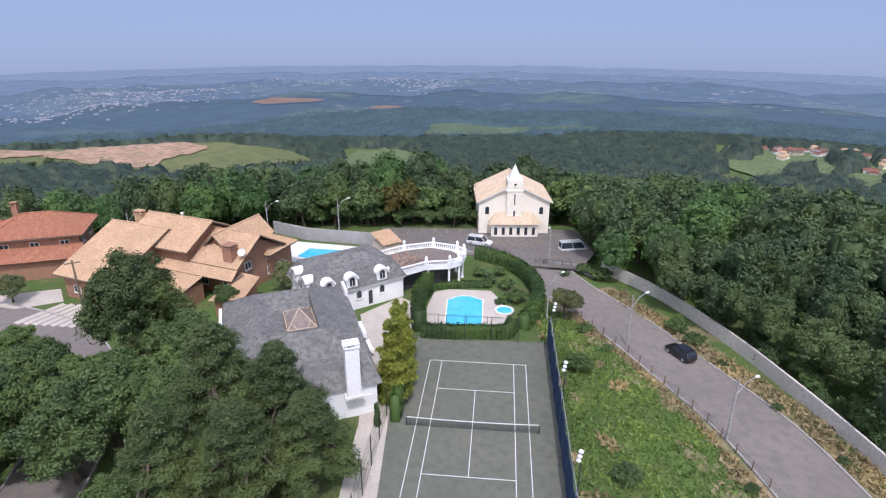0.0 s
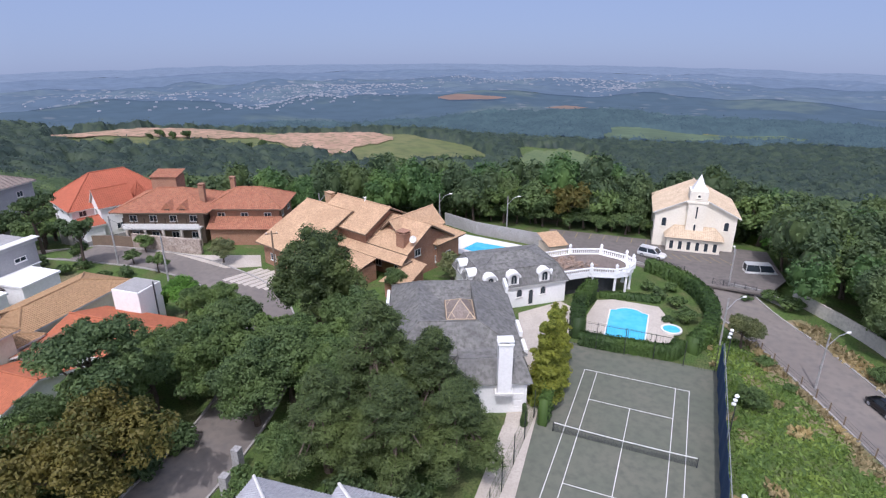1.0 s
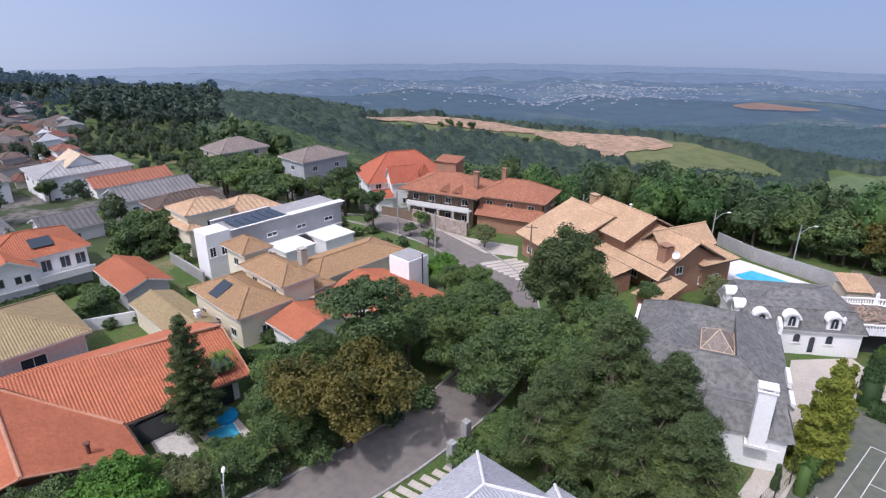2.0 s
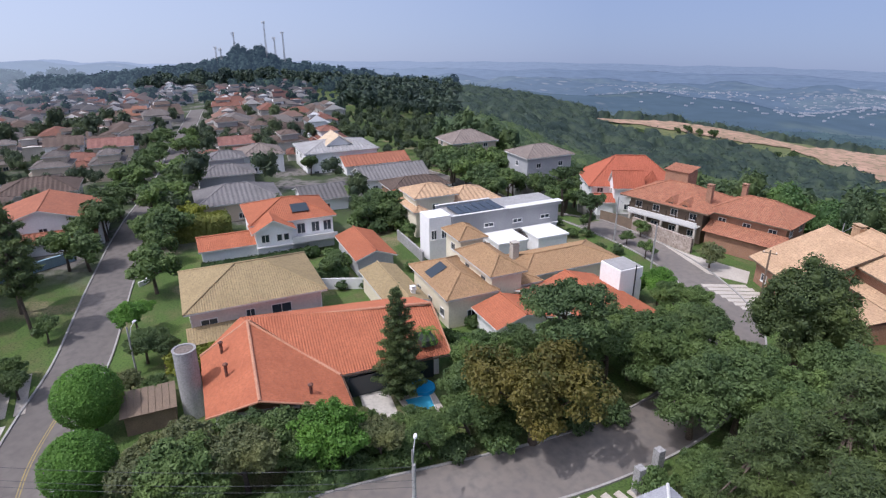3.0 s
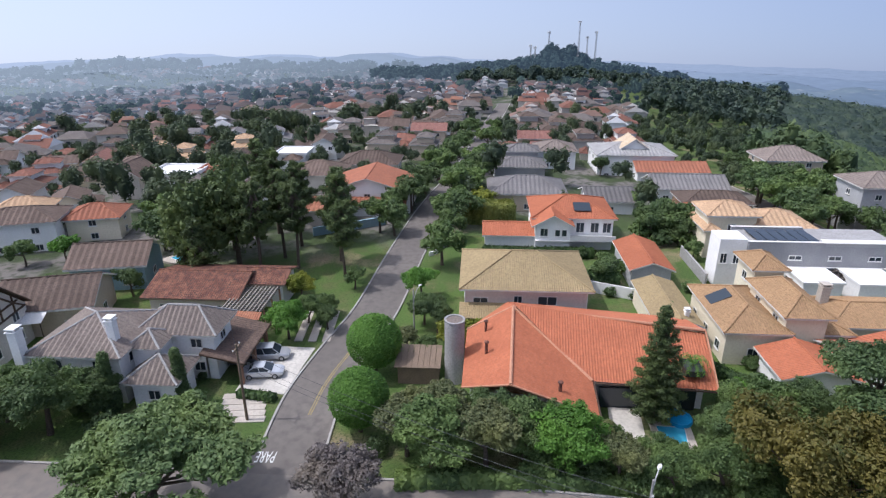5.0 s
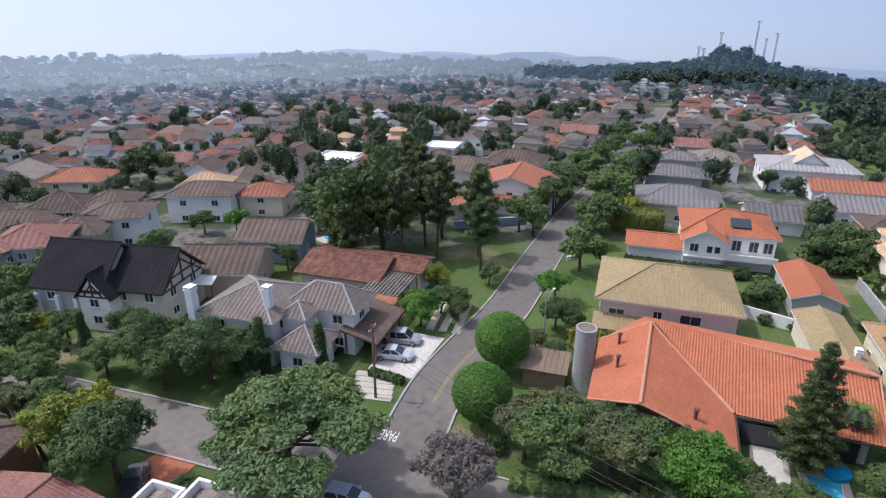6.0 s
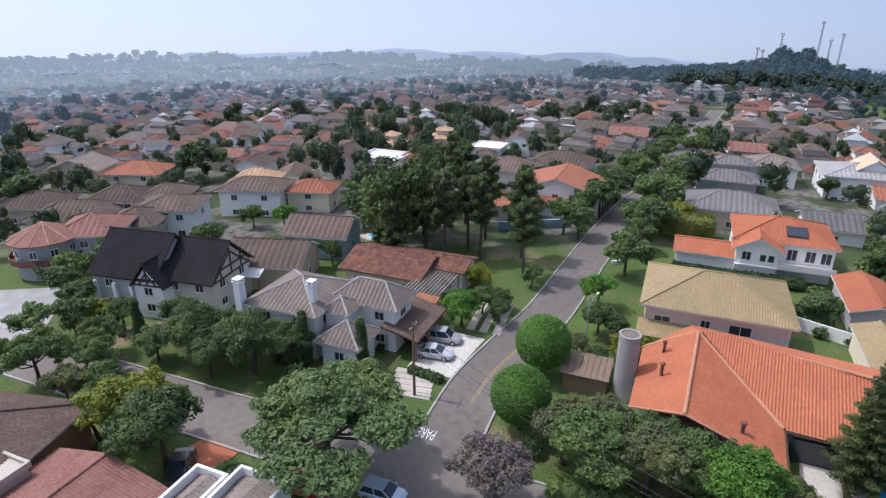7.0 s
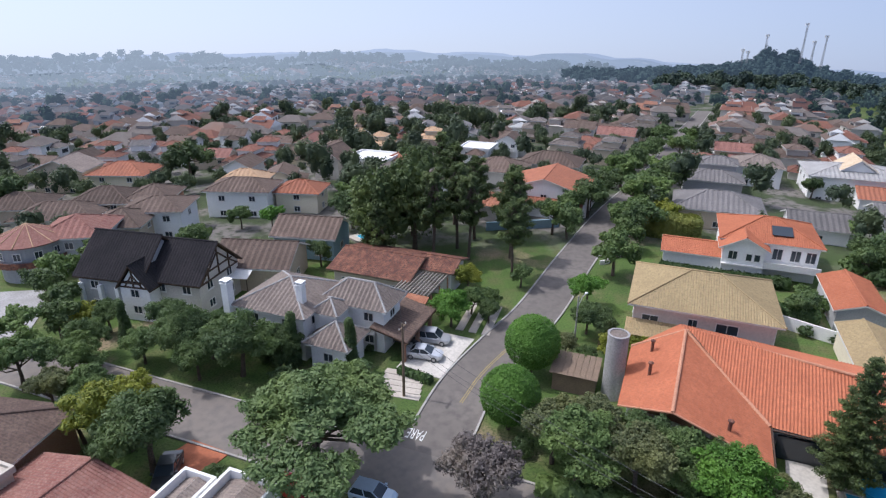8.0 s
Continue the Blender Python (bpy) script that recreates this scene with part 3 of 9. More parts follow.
def strip(geo, line, o0, o1, z0, z1=None, follow=True):
    """A band along a line between two offsets to its right; with z1 a raised bar."""
    n = len(line)
    sides = []
    for i, q in enumerate(line):
        d = (line[min(i + 1, n - 1)] - line[max(i - 1, 0)]).normalized()
        r = Vector((d.y, -d.x))
        sides.append((q + r * o0, q + r * o1))
    base = len(geo.v)
    zs = (z0,) if z1 is None else (z0, z1)
    for a, b in sides:
        for z in zs:
            for q in (a, b):
                geo.v.append((q.x, q.y, z + (land(q.x, q.y) if follow else 0)))
    m = 2 * len(zs)
    for i in range(n - 1):
        k = base + i * m
        if z1 is None:
            geo.f.append((k, k + 1, k + m + 1, k + m))
        else:
            geo.f += [(k + 2, k + 3, k + m + 3, k + m + 2), (k, k + 2, k + m + 2, k + m), (k + 1, k + m + 1, k + m + 3, k + 3)]
    return geo


def road(name, label, pts, width, mat, kerbs=(True, True), z=0.05, gap=None):
    line = smooth_line([Vector(p) for p in pts])
    ob = part(name, strip(Geo(), line, -width / 2, width / 2, z), mat)
    tagged(ob, label, "road", kind="structure")
    for side, on in zip((-1, 1), kerbs):
        if on:
            runs = [[]]
            for i, q in enumerate(line):
                d = (line[min(i + 1, len(line) - 1)] - line[max(i - 1, 0)]).normalized()
                e = q + Vector((d.y, -d.x)) * side * width / 2
                if gap and gap[0] < e.x < gap[2] and gap[1] < e.y < gap[3]:
                    runs.append([])
                else:
                    runs[-1].append(q)
            for run in runs:
                if len(run) > 1:
                    k = part("kerb", strip(Geo(), run, side * width / 2, side * (width / 2 + 0.22), 0.0, z + 0.13), M["kerb"])
                    tagged(k, "pale concrete kerb along the road", "kerb", kind="structure")
    return line


CHURCH_ROAD = road("road_church", "grey asphalt road curving uphill to the church", [(33, -40), (35.5, 0), (34.5, 25), (33.1, 38.7), (31.3, 50.2), (27, 62), (23.3, 71), (18.3, 80.3), (15, 90)], 8.3, M["asphalt"], z=0.06)
STREET = road("road_street", "grey asphalt street along the gardens", [(-36, -110), (-36, -60), (-36, -40), (-36, -28), (-35.9, -16), (-35.6, -4), (-34.9, 10), (-33, 28), (-34.2, 42), (-39, 54), (-46, 62.5), (-56, 67.8), (-70, 70.8), (-90, 69), (-112, 65), (-160, 58)], 6.6, M["asphalt"], (True, True), z=0.06, gap=(-41, -23, -38, -9))
SIDE_STREET = road("road_side", "grey asphalt side street lined with trees", [(-38.5, -16.3), (-43, -16.5), (-51, -16.6), (-60, -15.3), (-71, -13.3), (-93, -11.5), (-125, -8), (-165, -2), (-230, 4), (-330, 14)], 5.9, M["asphalt_dark"], (True, True), z=0.045, gap=(-42.4, -30, -30, 0))
mouth = part("road_mouth", Geo().prism([(-39.0, -24.0), (-40.2, -21.0), (-42.8, -19.3), (-42.8, -13.7), (-40.2, -11.6), (-38.8, -8.6)], -0.1, 0.04), M["asphalt_dark"])
tagged(mouth, "grey asphalt mouth of the side street", "road", kind="structure")

# ---- buildings: shared pieces ----
SHARED = {}


def shared(key, make):
    """Mesh data made once and used by all alike pieces."""
    if key not in SHARED:
        geo, mat = make()
        me = bpy.data.meshes.new(key[0])
        me.from_pydata(geo.v, [], geo.f)
        bm = bmesh.new()
        bm.from_mesh(me)
        bmesh.ops.remove_doubles(bm, verts=bm.verts, dist=1e-4)
        bmesh.ops.recalc_face_normals(bm, faces=bm.faces)
        bm.to_mesh(me)
        bm.free()
        me.materials.append(mat)
        SHARED[key] = me
    return SHARED[key]


def set_piece(name, me, parent, m):
    ob = new(name, me)
    ob.parent = parent
    ob.matrix_local = m
    return ob


def window(h, x, y, z, w, ht, face, frame_mat="trim", arch=False, sill=True):
    """A framed window whose middle foot is at x, y, z on a wall that faces the heading `face` (0 is +Y, to the left positive)."""
    def frame_geo():
        g, t = Geo(), 0.09
        bars = [-w / 2, -w / 2 + t, -0.03, 0.03, w / 2 - t, w / 2] if w > 0.9 else [-w / 2, -w / 2 + t, w / 2 - t, w / 2]
        ups = [0, t, ht] if arch else [0, t, ht - t, ht]
        g.lattice(bars, ups, -0.04, 0.07)
        if arch:
            n, r = 10, w / 2
            for k in range(n):
                a0, a1 = math.pi * k / n, math.pi * (k + 1) / n
                q = [(r * math.cos(a0), r * math.sin(a0)), (r * math.cos(a1), r * math.sin(a1)), ((r - t) * math.cos(a1), (r - t) * math.sin(a1)), ((r - t) * math.cos(a0), (r - t) * math.sin(a0))]
                g.add([(u, yy, ht + v) for yy in (-0.04, 0.07) for u, v in q], [(0, 1, 2, 3), (7, 6, 5, 4), (0, 4, 5, 1), (2, 6, 7, 3)])
        return g, M[frame_mat]

    def pane_geo():
        if not arch:
            return Geo().box(-w / 2 + 0.05, -0.03, 0.05, w / 2 - 0.05, 0.02, ht - 0.05), M["glass"]
        r = w / 2 - 0.05
        pts = [(-r, 0.05), (r, 0.05)] + [(r * math.cos(math.pi * k / 10), ht + r * math.sin(math.pi * k / 10)) for k in range(11)]
        n = len(pts)
        g = Geo().add([(u, yy, v) for yy in (-0.03, 0.02) for u, v in pts], [tuple(range(n)), tuple(range(2 * n - 1, n - 1, -1))] + [(i, (i + 1) % n, n + (i + 1) % n, n + i) for i in range(n)])
        return g, M["glass"]
    key = (round(w, 2), round(ht, 2), frame_mat, arch, sill)
    ob = set_piece("window", shared(("window_frame",) + key, frame_geo), h, pose(x, y, z, 0, 0, face))
    set_piece("pane", shared(("pane",) + key, pane_geo), ob, Matrix())
    if sill:
        set_piece("sill", shared(("sill",) + key[:1] + (frame_mat,), lambda: (Geo().box(-w / 2 - 0.08, -0.04, -0.08, w / 2 + 0.08, 0.14, 0), M[frame_mat])), ob, Matrix())
    return ob


def door(h, x, y, z, w, ht, face, mat="wood"):
    def geo():
        g = Geo().box(-w / 2, -0.03, 0, w / 2, 0.03, ht)
        g.box(-w / 2 - 0.1, -0.03, 0, -w / 2, 0.08, ht + 0.1).box(w / 2, -0.03, 0, w / 2 + 0.1, 0.08, ht + 0.1).box(-w / 2, -0.03, ht, w / 2, 0.08, ht + 0.1)
        for k in range(3):
            g.box(-w / 2 + 0.08, 0.03, 0.1 + k * ht / 3, w / 2 - 0.08, 0.05, (k + 1) * ht / 3 - 0.06)
        return g, M[mat]
    return set_piece("door", shared(("door", round(w, 2), round(ht, 2), mat), geo), h, pose(x, y, z, 0, 0, face))


def rows_of_windows(h, x0, y0, x1, y1, z0, ze, sides="NSEW", w=1.3, ht=1.15, gap=3.4, frame_mat="trim", arch=False):
    storeys = max(1, round((ze - z0) / 3.0))
    for s in range(storeys):
        z = z0 + s * (ze - z0) / storeys + 1.0
        for side in sides:
            length = x1 - x0 if side in "NS" else y1 - y0
            n = max(1, int(length / gap))
            for k in range(n):
                t = (k + 0.5) / n * length
                if side in "NS":
                    window(h, x0 + t, y1 if side == "N" else y0, z, w, ht, 0 if side == "N" else 180, frame_mat, arch)
                else:
                    window(h, x1 if side == "E" else x0, y0 + t, z, w, ht, -90 if side == "E" else 90, frame_mat, arch)


def roof_faces(x0, y0, x1, y1, ze, rise, axis, kind):
    """Faces (eave edge first) and the ridge and hip lines of a hip or gable roof."""
    if axis == "y":
        fs, ls = roof_faces(y0, x0, y1, x1, ze, rise, "x", kind)
        sw = lambda q: (q[1], q[0], q[2])
        return [[sw(q) for q in f] for f in fs], [[sw(q) for q in l] for l in ls]
    ym, zt = (y0 + y1) / 2, ze + rise
    inset = min((y1 - y0) / 2, (x1 - x0) / 2 - 0.01) if kind == "hip" else 0.0
    a, b = (x0 + inset, ym, zt), (x1 - inset, ym, zt)
    c = [(x0, y0, ze), (x1, y0, ze), (x1, y1, ze), (x0, y1, ze)]
    fs = [[c[0], c[1], b, a], [c[2], c[3], a, b]]
    ls = [[a, b]]
    if kind == "hip":
        fs += [[c[1], c[2], b], [c[3], c[0], a]]
        ls += [[c[0], a], [c[3], a], [c[1], b], [c[2], b]]
    return fs, ls


def roof(h, x0, y0, x1, y1, ze, rise, axis=None, kind="hip", tile="terracotta", cap=None, over=0.6, roll=0.3, course=0.42, board="trim", deep=0.2, under=True):
    axis = axis or ("x" if x1 - x0 >= y1 - y0 else "y")
    X0, Y0, X1, Y1 = x0 - over, y0 - over, x1 + over, y1 + over
    fs, ls = roof_faces(X0, Y0, X1, Y1, ze, rise, axis, kind)
    g = Geo()
    for f in fs:
        g.slope(f, roll, course, min(max(0.06, 0.2 * roll), 0.12))
    part("roof", g, M[tile], h)
    caps = Geo()
    for l in ls:
        caps.tube(Vector(l[0]) + Vector((0, 0, 0.05)), Vector(l[1]) + Vector((0, 0, 0.05)), 0.13, 0.13, 6)
    part("ridge_cap", caps, M[cap or tile], h)
    if kind == "gable":
        g = Geo()
        for f in fs:
            g.add([Vector(q) - Vector((0, 0, 0.02 + d)) for d in (0, deep) for q in f], [(0, 1, 2, 3), (7, 6, 5, 4), (0, 4, 5, 1), (1, 5, 6, 2), (2, 6, 7, 3), (3, 7, 4, 0)])
        part("eave_board", g, M[board], h)
    elif under:
        part("eave_board", Geo().box(X0 + 0.03, Y0 + 0.03, ze - deep, X1 - 0.03, Y1 - 0.03, ze - 0.01), M[board], h)


def block(h, x0, y0, x1, y1, z0, ze, rise=2.2, kind="hip", axis=None, wall="white", tile="terracotta", over=0.6, roll=0.3, course=0.42,
          windows="", cap=None, board="trim", frame_mat="trim", arch=False, gap=3.4):
    """One wing of a house: walls, roof, windows on the sides named."""
    g = Geo().box(x0, y0, z0, x1, y1, ze)
    if kind == "gable":
        ax = axis or ("x" if x1 - x0 >= y1 - y0 else "y")
        if ax == "x":
            ym, hh = (y0 + y1) / 2, rise * (y1 - y0) / (y1 - y0 + 2 * over)
            for x in (x0, x1 - 0.25):
                g.add([(x, y0, ze), (x, y1, ze), (x, ym, ze + hh), (x + 0.25, y0, ze), (x + 0.25, y1, ze), (x + 0.25, ym, ze + hh)], [(0, 1, 2), (5, 4, 3), (0, 2, 5, 3), (1, 4, 5, 2)])
        else:
            xm, hh = (x0 + x1) / 2, rise * (x1 - x0) / (x1 - x0 + 2 * over)
            for y in (y0, y1 - 0.25):
                g.add([(x0, y, ze), (x1, y, ze), (xm, y, ze + hh), (x0, y + 0.25, ze), (x1, y + 0.25, ze), (xm, y + 0.25, ze + hh)], [(0, 1, 2), (5, 4, 3), (0, 2, 5, 3), (1, 4, 5, 2)])
    part("wall", g, M[wall], h)
    if kind != "flat":
        roof(h, x0, y0, x1, y1, ze, rise, axis, kind, tile, cap, over, roll, course, board)
    else:
        g = Geo()
        t = 0.25
        g.box(x0 - over, y0 - over, ze, x1 + over, y1 + over, ze + 0.25)
        for q in ((x0 - over, y0 - over, x1 + over, y0 - over + t), (x0 - over, y1 + over - t, x1 + over, y1 + over), (x0 - over, y0 - over + t, x0 - over + t, y1 + over - t), (x1 + over - t, y0 - over + t, x1 + over, y1 + over - t)):
            g.box(q[0], q[1], ze + 0.25, q[2], q[3], ze + 0.25 + rise)
        part("roof", g, M[tile], h)
    if windows:
        rows_of_windows(h, x0, y0, x1, y1, z0, ze, windows, gap=gap, frame_mat=frame_mat, arch=arch)


def chimney(h, x, y, z0, z1, w=0.7, d=0.7, mat="white", cap="white"):
    g = Geo().box(x - w / 2, y - d / 2, z0, x + w / 2, y + d / 2, z1)
    c = part("chimney", g, M[mat], h)
    g = Geo().box(x - w / 2 - 0.1, y - d / 2 - 0.1, z1, x + w / 2 + 0.1, y + d / 2 + 0.1, z1 + 0.12)
    for dx in (-1, 1):
        for dy in (-1, 1):
            g.box(x + dx * w * 0.35 - 0.09, y + dy * d * 0.35 - 0.09, z1 + 0.12, x + dx * w * 0.35 + 0.09, y + dy * d * 0.35 + 0.09, z1 + 0.36)
    g.box(x - w / 2 - 0.08, y - d / 2 - 0.08, z1 + 0.36, x + w / 2 + 0.08, y + d / 2 + 0.08, z1 + 0.46)
    part("chimney_cap", g, M[cap], c)
    return c


# ---- trees ----
def leaf_cards(rng, pts, nrm, size, long=1.0):
    """A three-cornered leaf at every point, about facing its normal."""
    n = len(pts)
    nrm = nrm + rng.normal(0, 0.6, (n, 3))
    nrm /= np.linalg.norm(nrm, axis=1)[:, None] + 1e-9
    u = np.cross(nrm, rng.normal(0, 1, (n, 3)))
    u /= np.linalg.norm(u, axis=1)[:, None] + 1e-9
    w = np.cross(nrm, u)
    s = (size * rng.uniform(0.6, 1.4, n))[:, None]
    v = np.stack([pts - u * s * long * 0.55, pts + w * s * 0.5 + u * s * 0.1, pts + u * s * long * 0.55 - w * s * 0.35], 1)
    return v.reshape(-1, 3), np.arange(3 * n).reshape(-1, 3)


def ball(n=8, m=6):
    """A small round body."""
    v = [(math.sin(math.pi * j / m) * math.cos(math.tau * k / n), math.sin(math.pi * j / m) * math.sin(math.tau * k / n), math.cos(math.pi * j / m)) for j in range(m + 1) for k in range(n)]
    f = []
    for j in range(m):
        for k in range(n):
            a, b, c, d = j * n + k, j * n + (k + 1) % n, (j + 1) * n + (k + 1) % n, (j + 1) * n + k
            f += ([(a, b, c)] if j < m - 1 else []) + ([(a, c, d)] if j > 0 else [])
    return np.array(v), np.array(f)


ROUND, ROUGH = ball(), ball(6, 4)


def crown_of(rng, lobes, leaves, size, long=1.0, core=0.7, top_bias=0.25, jitter=0.1, shape=ROUND):
    """Leaves over a heap of round lobes (x, y, z, rx, rz), with a dense heart inside each."""
    vs, fs, n0 = [], [], 0
    area = np.array([l[3] ** 2 + l[3] * l[4] for l in lobes])
    for l, share in zip(lobes, area / area.sum()):
        c, r = np.array(l[:3]), np.array([l[3], l[3], l[4]])
        if core:
            b = c + shape[0] * r * core * (1 + 0.12 * rng.normal(0, 1, (len(shape[0]), 1)))
            vs.append(b), fs.append(shape[1] + n0)
            n0 += len(b)
        k = max(6, int(leaves * share))
        d = rng.normal(0, 1, (k, 3))
        d[:, 2] += top_bias
        d /= np.linalg.norm(d, axis=1)[:, None]
        p = c + d * r * (1 + jitter * rng.normal(0, 1, (k, 1)))
        keep = np.ones(k, bool)
        for q in lobes:
            if q is not l:
                keep &= (((p - np.array(q[:3])) / np.array([q[3], q[3], q[4]])) ** 2).sum(1) > 0.62
        p, d = p[keep], d[keep]
        if len(p):
            v, f = leaf_cards(rng, p, d + np.array([0, 0, 0.5]), size, long)
            vs.append(v), fs.append(f + n0)
            n0 += len(v)
    return np.concatenate(vs), np.concatenate(fs)


def limbed(geo, rng, height, r, ends, lean=0.3):
    """A tapered trunk that forks into limbs towards the given ends."""
    top = Vector((rng.normal(0, lean), rng.normal(0, lean), height))
    mid = top * 0.5 + Vector((rng.normal(0, 0.12), rng.normal(0, 0.12), 0))
    geo.tube((0, 0, -0.3), mid, r * 1.25, r * 0.85, 8).tube(mid, top, r * 0.85, r * 0.6, 8)
    for e in ends:
        e = Vector(e)
        s = mid.lerp(top, rng.uniform(0.3, 1.0))
        k = s.lerp(e, 0.5) + Vector((0, 0, -0.15 * (e - s).length))
        geo.tube(s, k, r * 0.42, r * 0.3, 5).tube(k, e, r * 0.3, r * 0.1, 5)
    return geo


def clumped(rng, lobes, n):
    """Smaller leafy clumps on the outside of every lobe."""
    out = []
    for x, y, z, r, h in lobes:
        out.append((x, y, z, r * 0.76, h * 0.76))
        for k in range(n):
            d = rng.normal(0, 1, 3)
            d[2] = abs(d[2]) * 0.8 if k % 4 else d[2]
            d /= np.linalg.norm(d)
            s, q = rng.uniform(0.2, 0.4), rng.uniform(0.72, 1.02)
            out.append((x + d[0] * r * q, y + d[1] * r * q, z + d[2] * h * q, r * s, min(r, h * 1.2) * s * 0.8))
    return out


SEED = [10]


def stock(name, label, category, lobes, trunk_h, trunk_r, leaves, size, mat, long=1.0, core=0.7, jitter=0.14, limbs=True, clumps=12):
    """A tree to plant: trunk with limbs, crown of leaves."""
    SEED[0] += 1
    rng = np.random.default_rng(SEED[0])
    t = thing(name, label, category, (0, 0, -400))
    g = limbed(Geo(), rng, trunk_h, trunk_r, [l[:3] for l in lobes] if limbs else [])
    part("trunk", g, M["bark"], t)
    if clumps:
        lobes = clumped(rng, lobes, clumps if leaves > 4000 else 4)
    v, f = crown_of(rng, lobes, leaves, size, long, core, jitter=jitter, shape=ROUGH if len(lobes) > 12 else ROUND)
    quads("crown", v, f, M[mat], t)
    return t


def heap(seed, n, spread, z, r, flat=0.8, rise=0.5):
    """Lobes heaped round the height z."""
    rng = np.random.default_rng(seed)
    out = [(0, 0, z + r * 0.35, r * 1.05, r * flat)]
    for k in range(n):
        a = math.tau * k / n + rng.uniform(-0.4, 0.4)
        d = spread * rng.uniform(0.65, 1.1)
        out.append((d * math.cos(a), d * math.sin(a), z + rng.uniform(-rise, rise), r * rng.uniform(0.6, 0.95), r * flat * rng.uniform(0.6, 0.95)))
    return out


def pine_lobes(seed, h, base, r, n, headed=False):
    """Tufted boughs in whorls round the stem, shorter towards the top, or in a rounded head."""
    rng = np.random.default_rng(seed)
    out = []
    for k in range(n):
        t = k / (n - 1)
        z = base + (h - base) * t
        reach = r * (max(math.sin(math.pi * (0.18 + 0.74 * t)), 0.3) if headed else 1 - 0.85 * t ** 1.3) * rng.uniform(0.6 if headed else 0.75, 1.1)
        a = k * 2.4 + rng.uniform(-0.4, 0.4)
        s = r * (0.3 - 0.12 * t)
        for q in (0.45, 0.8, 1.0):
            b = a + rng.uniform(-0.3, 0.3)
            out.append((reach * q * math.cos(b), reach * q * math.sin(b), z + 0.5 * q * q * r * 0.3, s * (1.15 - 0.35 * q) * rng.uniform(0.8, 1.2), s * (0.8 - 0.2 * q) * rng.uniform(0.8, 1.2)))
    return out


def tier_lobes(seed, h, base, r, tiers, arms):
    """Tiers of separate upswept boughs, wide below and slim at the top."""
    rng = np.random.default_rng(seed)
    out = [(0, 0, h, 0.22, 0.8)]
    for k in range(tiers):
        t = k / (tiers - 1)
        z = base + (h - base) * (t ** 0.9)
        reach = r * (1 - 0.8 * t) * (0.75 if k == 0 else 1.0)
        for j in range(arms if t < 0.75 else arms - 2):
            a = math.tau * j / arms + k * 0.5 + rng.uniform(-0.2, 0.2)
            for q in (0.35, 0.7, 1.0):
                out.append((reach * q * math.cos(a), reach * q * math.sin(a), z + 0.22 * q * q * reach, 0.16 + 0.2 * reach * (1.1 - 0.6 * q), 0.2 * (1.2 - 0.4 * q)))
    return out


# ---- tennis court ----
COURT = pose(2.87, 46.5, 0, 0, 0, -5.6)
court = part("tennis_court", Geo().box(-8.6, -20, -0.2, 8.6, 17.2, 0.06), M["court"])
court.matrix_world = COURT
tagged(court, "worn grey-green hard tennis court with white lines", "tennis court", kind="structure")
g, L = Geo(), 0.065
for x in (-5.485, -4.115, 4.115, 5.485):
    g.box(x - L / 2, -11.885, 0.06, x + L / 2, 11.885, 0.07)
for y in (-11.885, 11.885):
    g.box(-5.485, y - L / 2, 0.0601, 5.485, y + L / 2, 0.0702)
for y in (-6.4, 6.4):
    g.box(-4.115, y - L / 2, 0.0601, 4.115, y + L / 2, 0.0702)
g.box(-L / 2, -6.4, 0.0602, L / 2, 6.4, 0.0703)
part("court_lines", g, M["line"], court)

net = thing("tennis_net", "sagging tennis net with white band between posts", "tennis net")
net.matrix_world = COURT
for s in (-1, 1):
    part("post", Geo().tube((s * 6.4, 0, 0.06), (s * 6.4, 0, 1.12), 0.05), M["dark_metal"], net)
n = 24
band, mesh_part = Geo(), Geo()
for k in range(n):
    xa, xb = -6.4 + 12.8 * k / n, -6.4 + 12.8 * (k + 1) / n
    za, zb = (1.0 - 0.12 * (1 - (x / 6.4) ** 2) for x in (xa, xb))
    band.add([(x, y, z + dz) for x, z in ((xa, za), (xb, zb)) for y in (-0.02, 0.02) for dz in (0, 0.09)], [(0, 1, 5, 4), (2, 6, 7, 3), (1, 3, 7, 5), (0, 4, 6, 2)])
    for j in range(4):
        mesh_part.box(xa + j * 0.133, -0.006, 0.08, xa + j * 0.133 + 0.018, 0.006, za)
for j in range(7):
    mesh_part.box(-6.4, -0.005, 0.1 + j * 0.12, 6.4, 0.005, 0.118 + j * 0.12)
part("band", band, M["line"], net, "white canvas band")
part("netting", mesh_part, M["dark_metal"], net, "dark cord netting")

# ---- church ----
church = thing("church", "ivory plastered church with tan tile roof and small bell tower", "church", (12.9, 102.2, 0), 0)
block(church, -6.4, 0, 6.4, 11, -0.5, 6.1, 3.3, "gable", "y", "ivory", "pale_tile", 0.5, 0.35)
part("bell_tower", Geo().box(-1.5, -0.9, 0, 1.3, 2.2, 10.3).box(-1.7, -1.0, 8.2, 1.5, 2.3, 8.5), M["ivory"], church)
part("spire", Geo().add([(-1.2, -0.7, 10.3), (1.0, -0.7, 10.3), (1.0, 1.7, 10.3), (-1.2, 1.7, 10.3), (-0.1, 0.5, 12.9)], [(0, 1, 4), (1, 2, 4), (2, 3, 4), (3, 0, 4), (3, 2, 1, 0)]), M["white"], church)
part("porch", Geo().box(-4.2, -2.0, 0, 4.2, 0, 2.4), M["ivory"], church)
g = Geo()
g.slope([(-4.7, -2.5, 2.5), (4.7, -2.5, 2.5), (3.2, -0.05, 4.1), (-3.2, -0.05, 4.1)], 0.3)
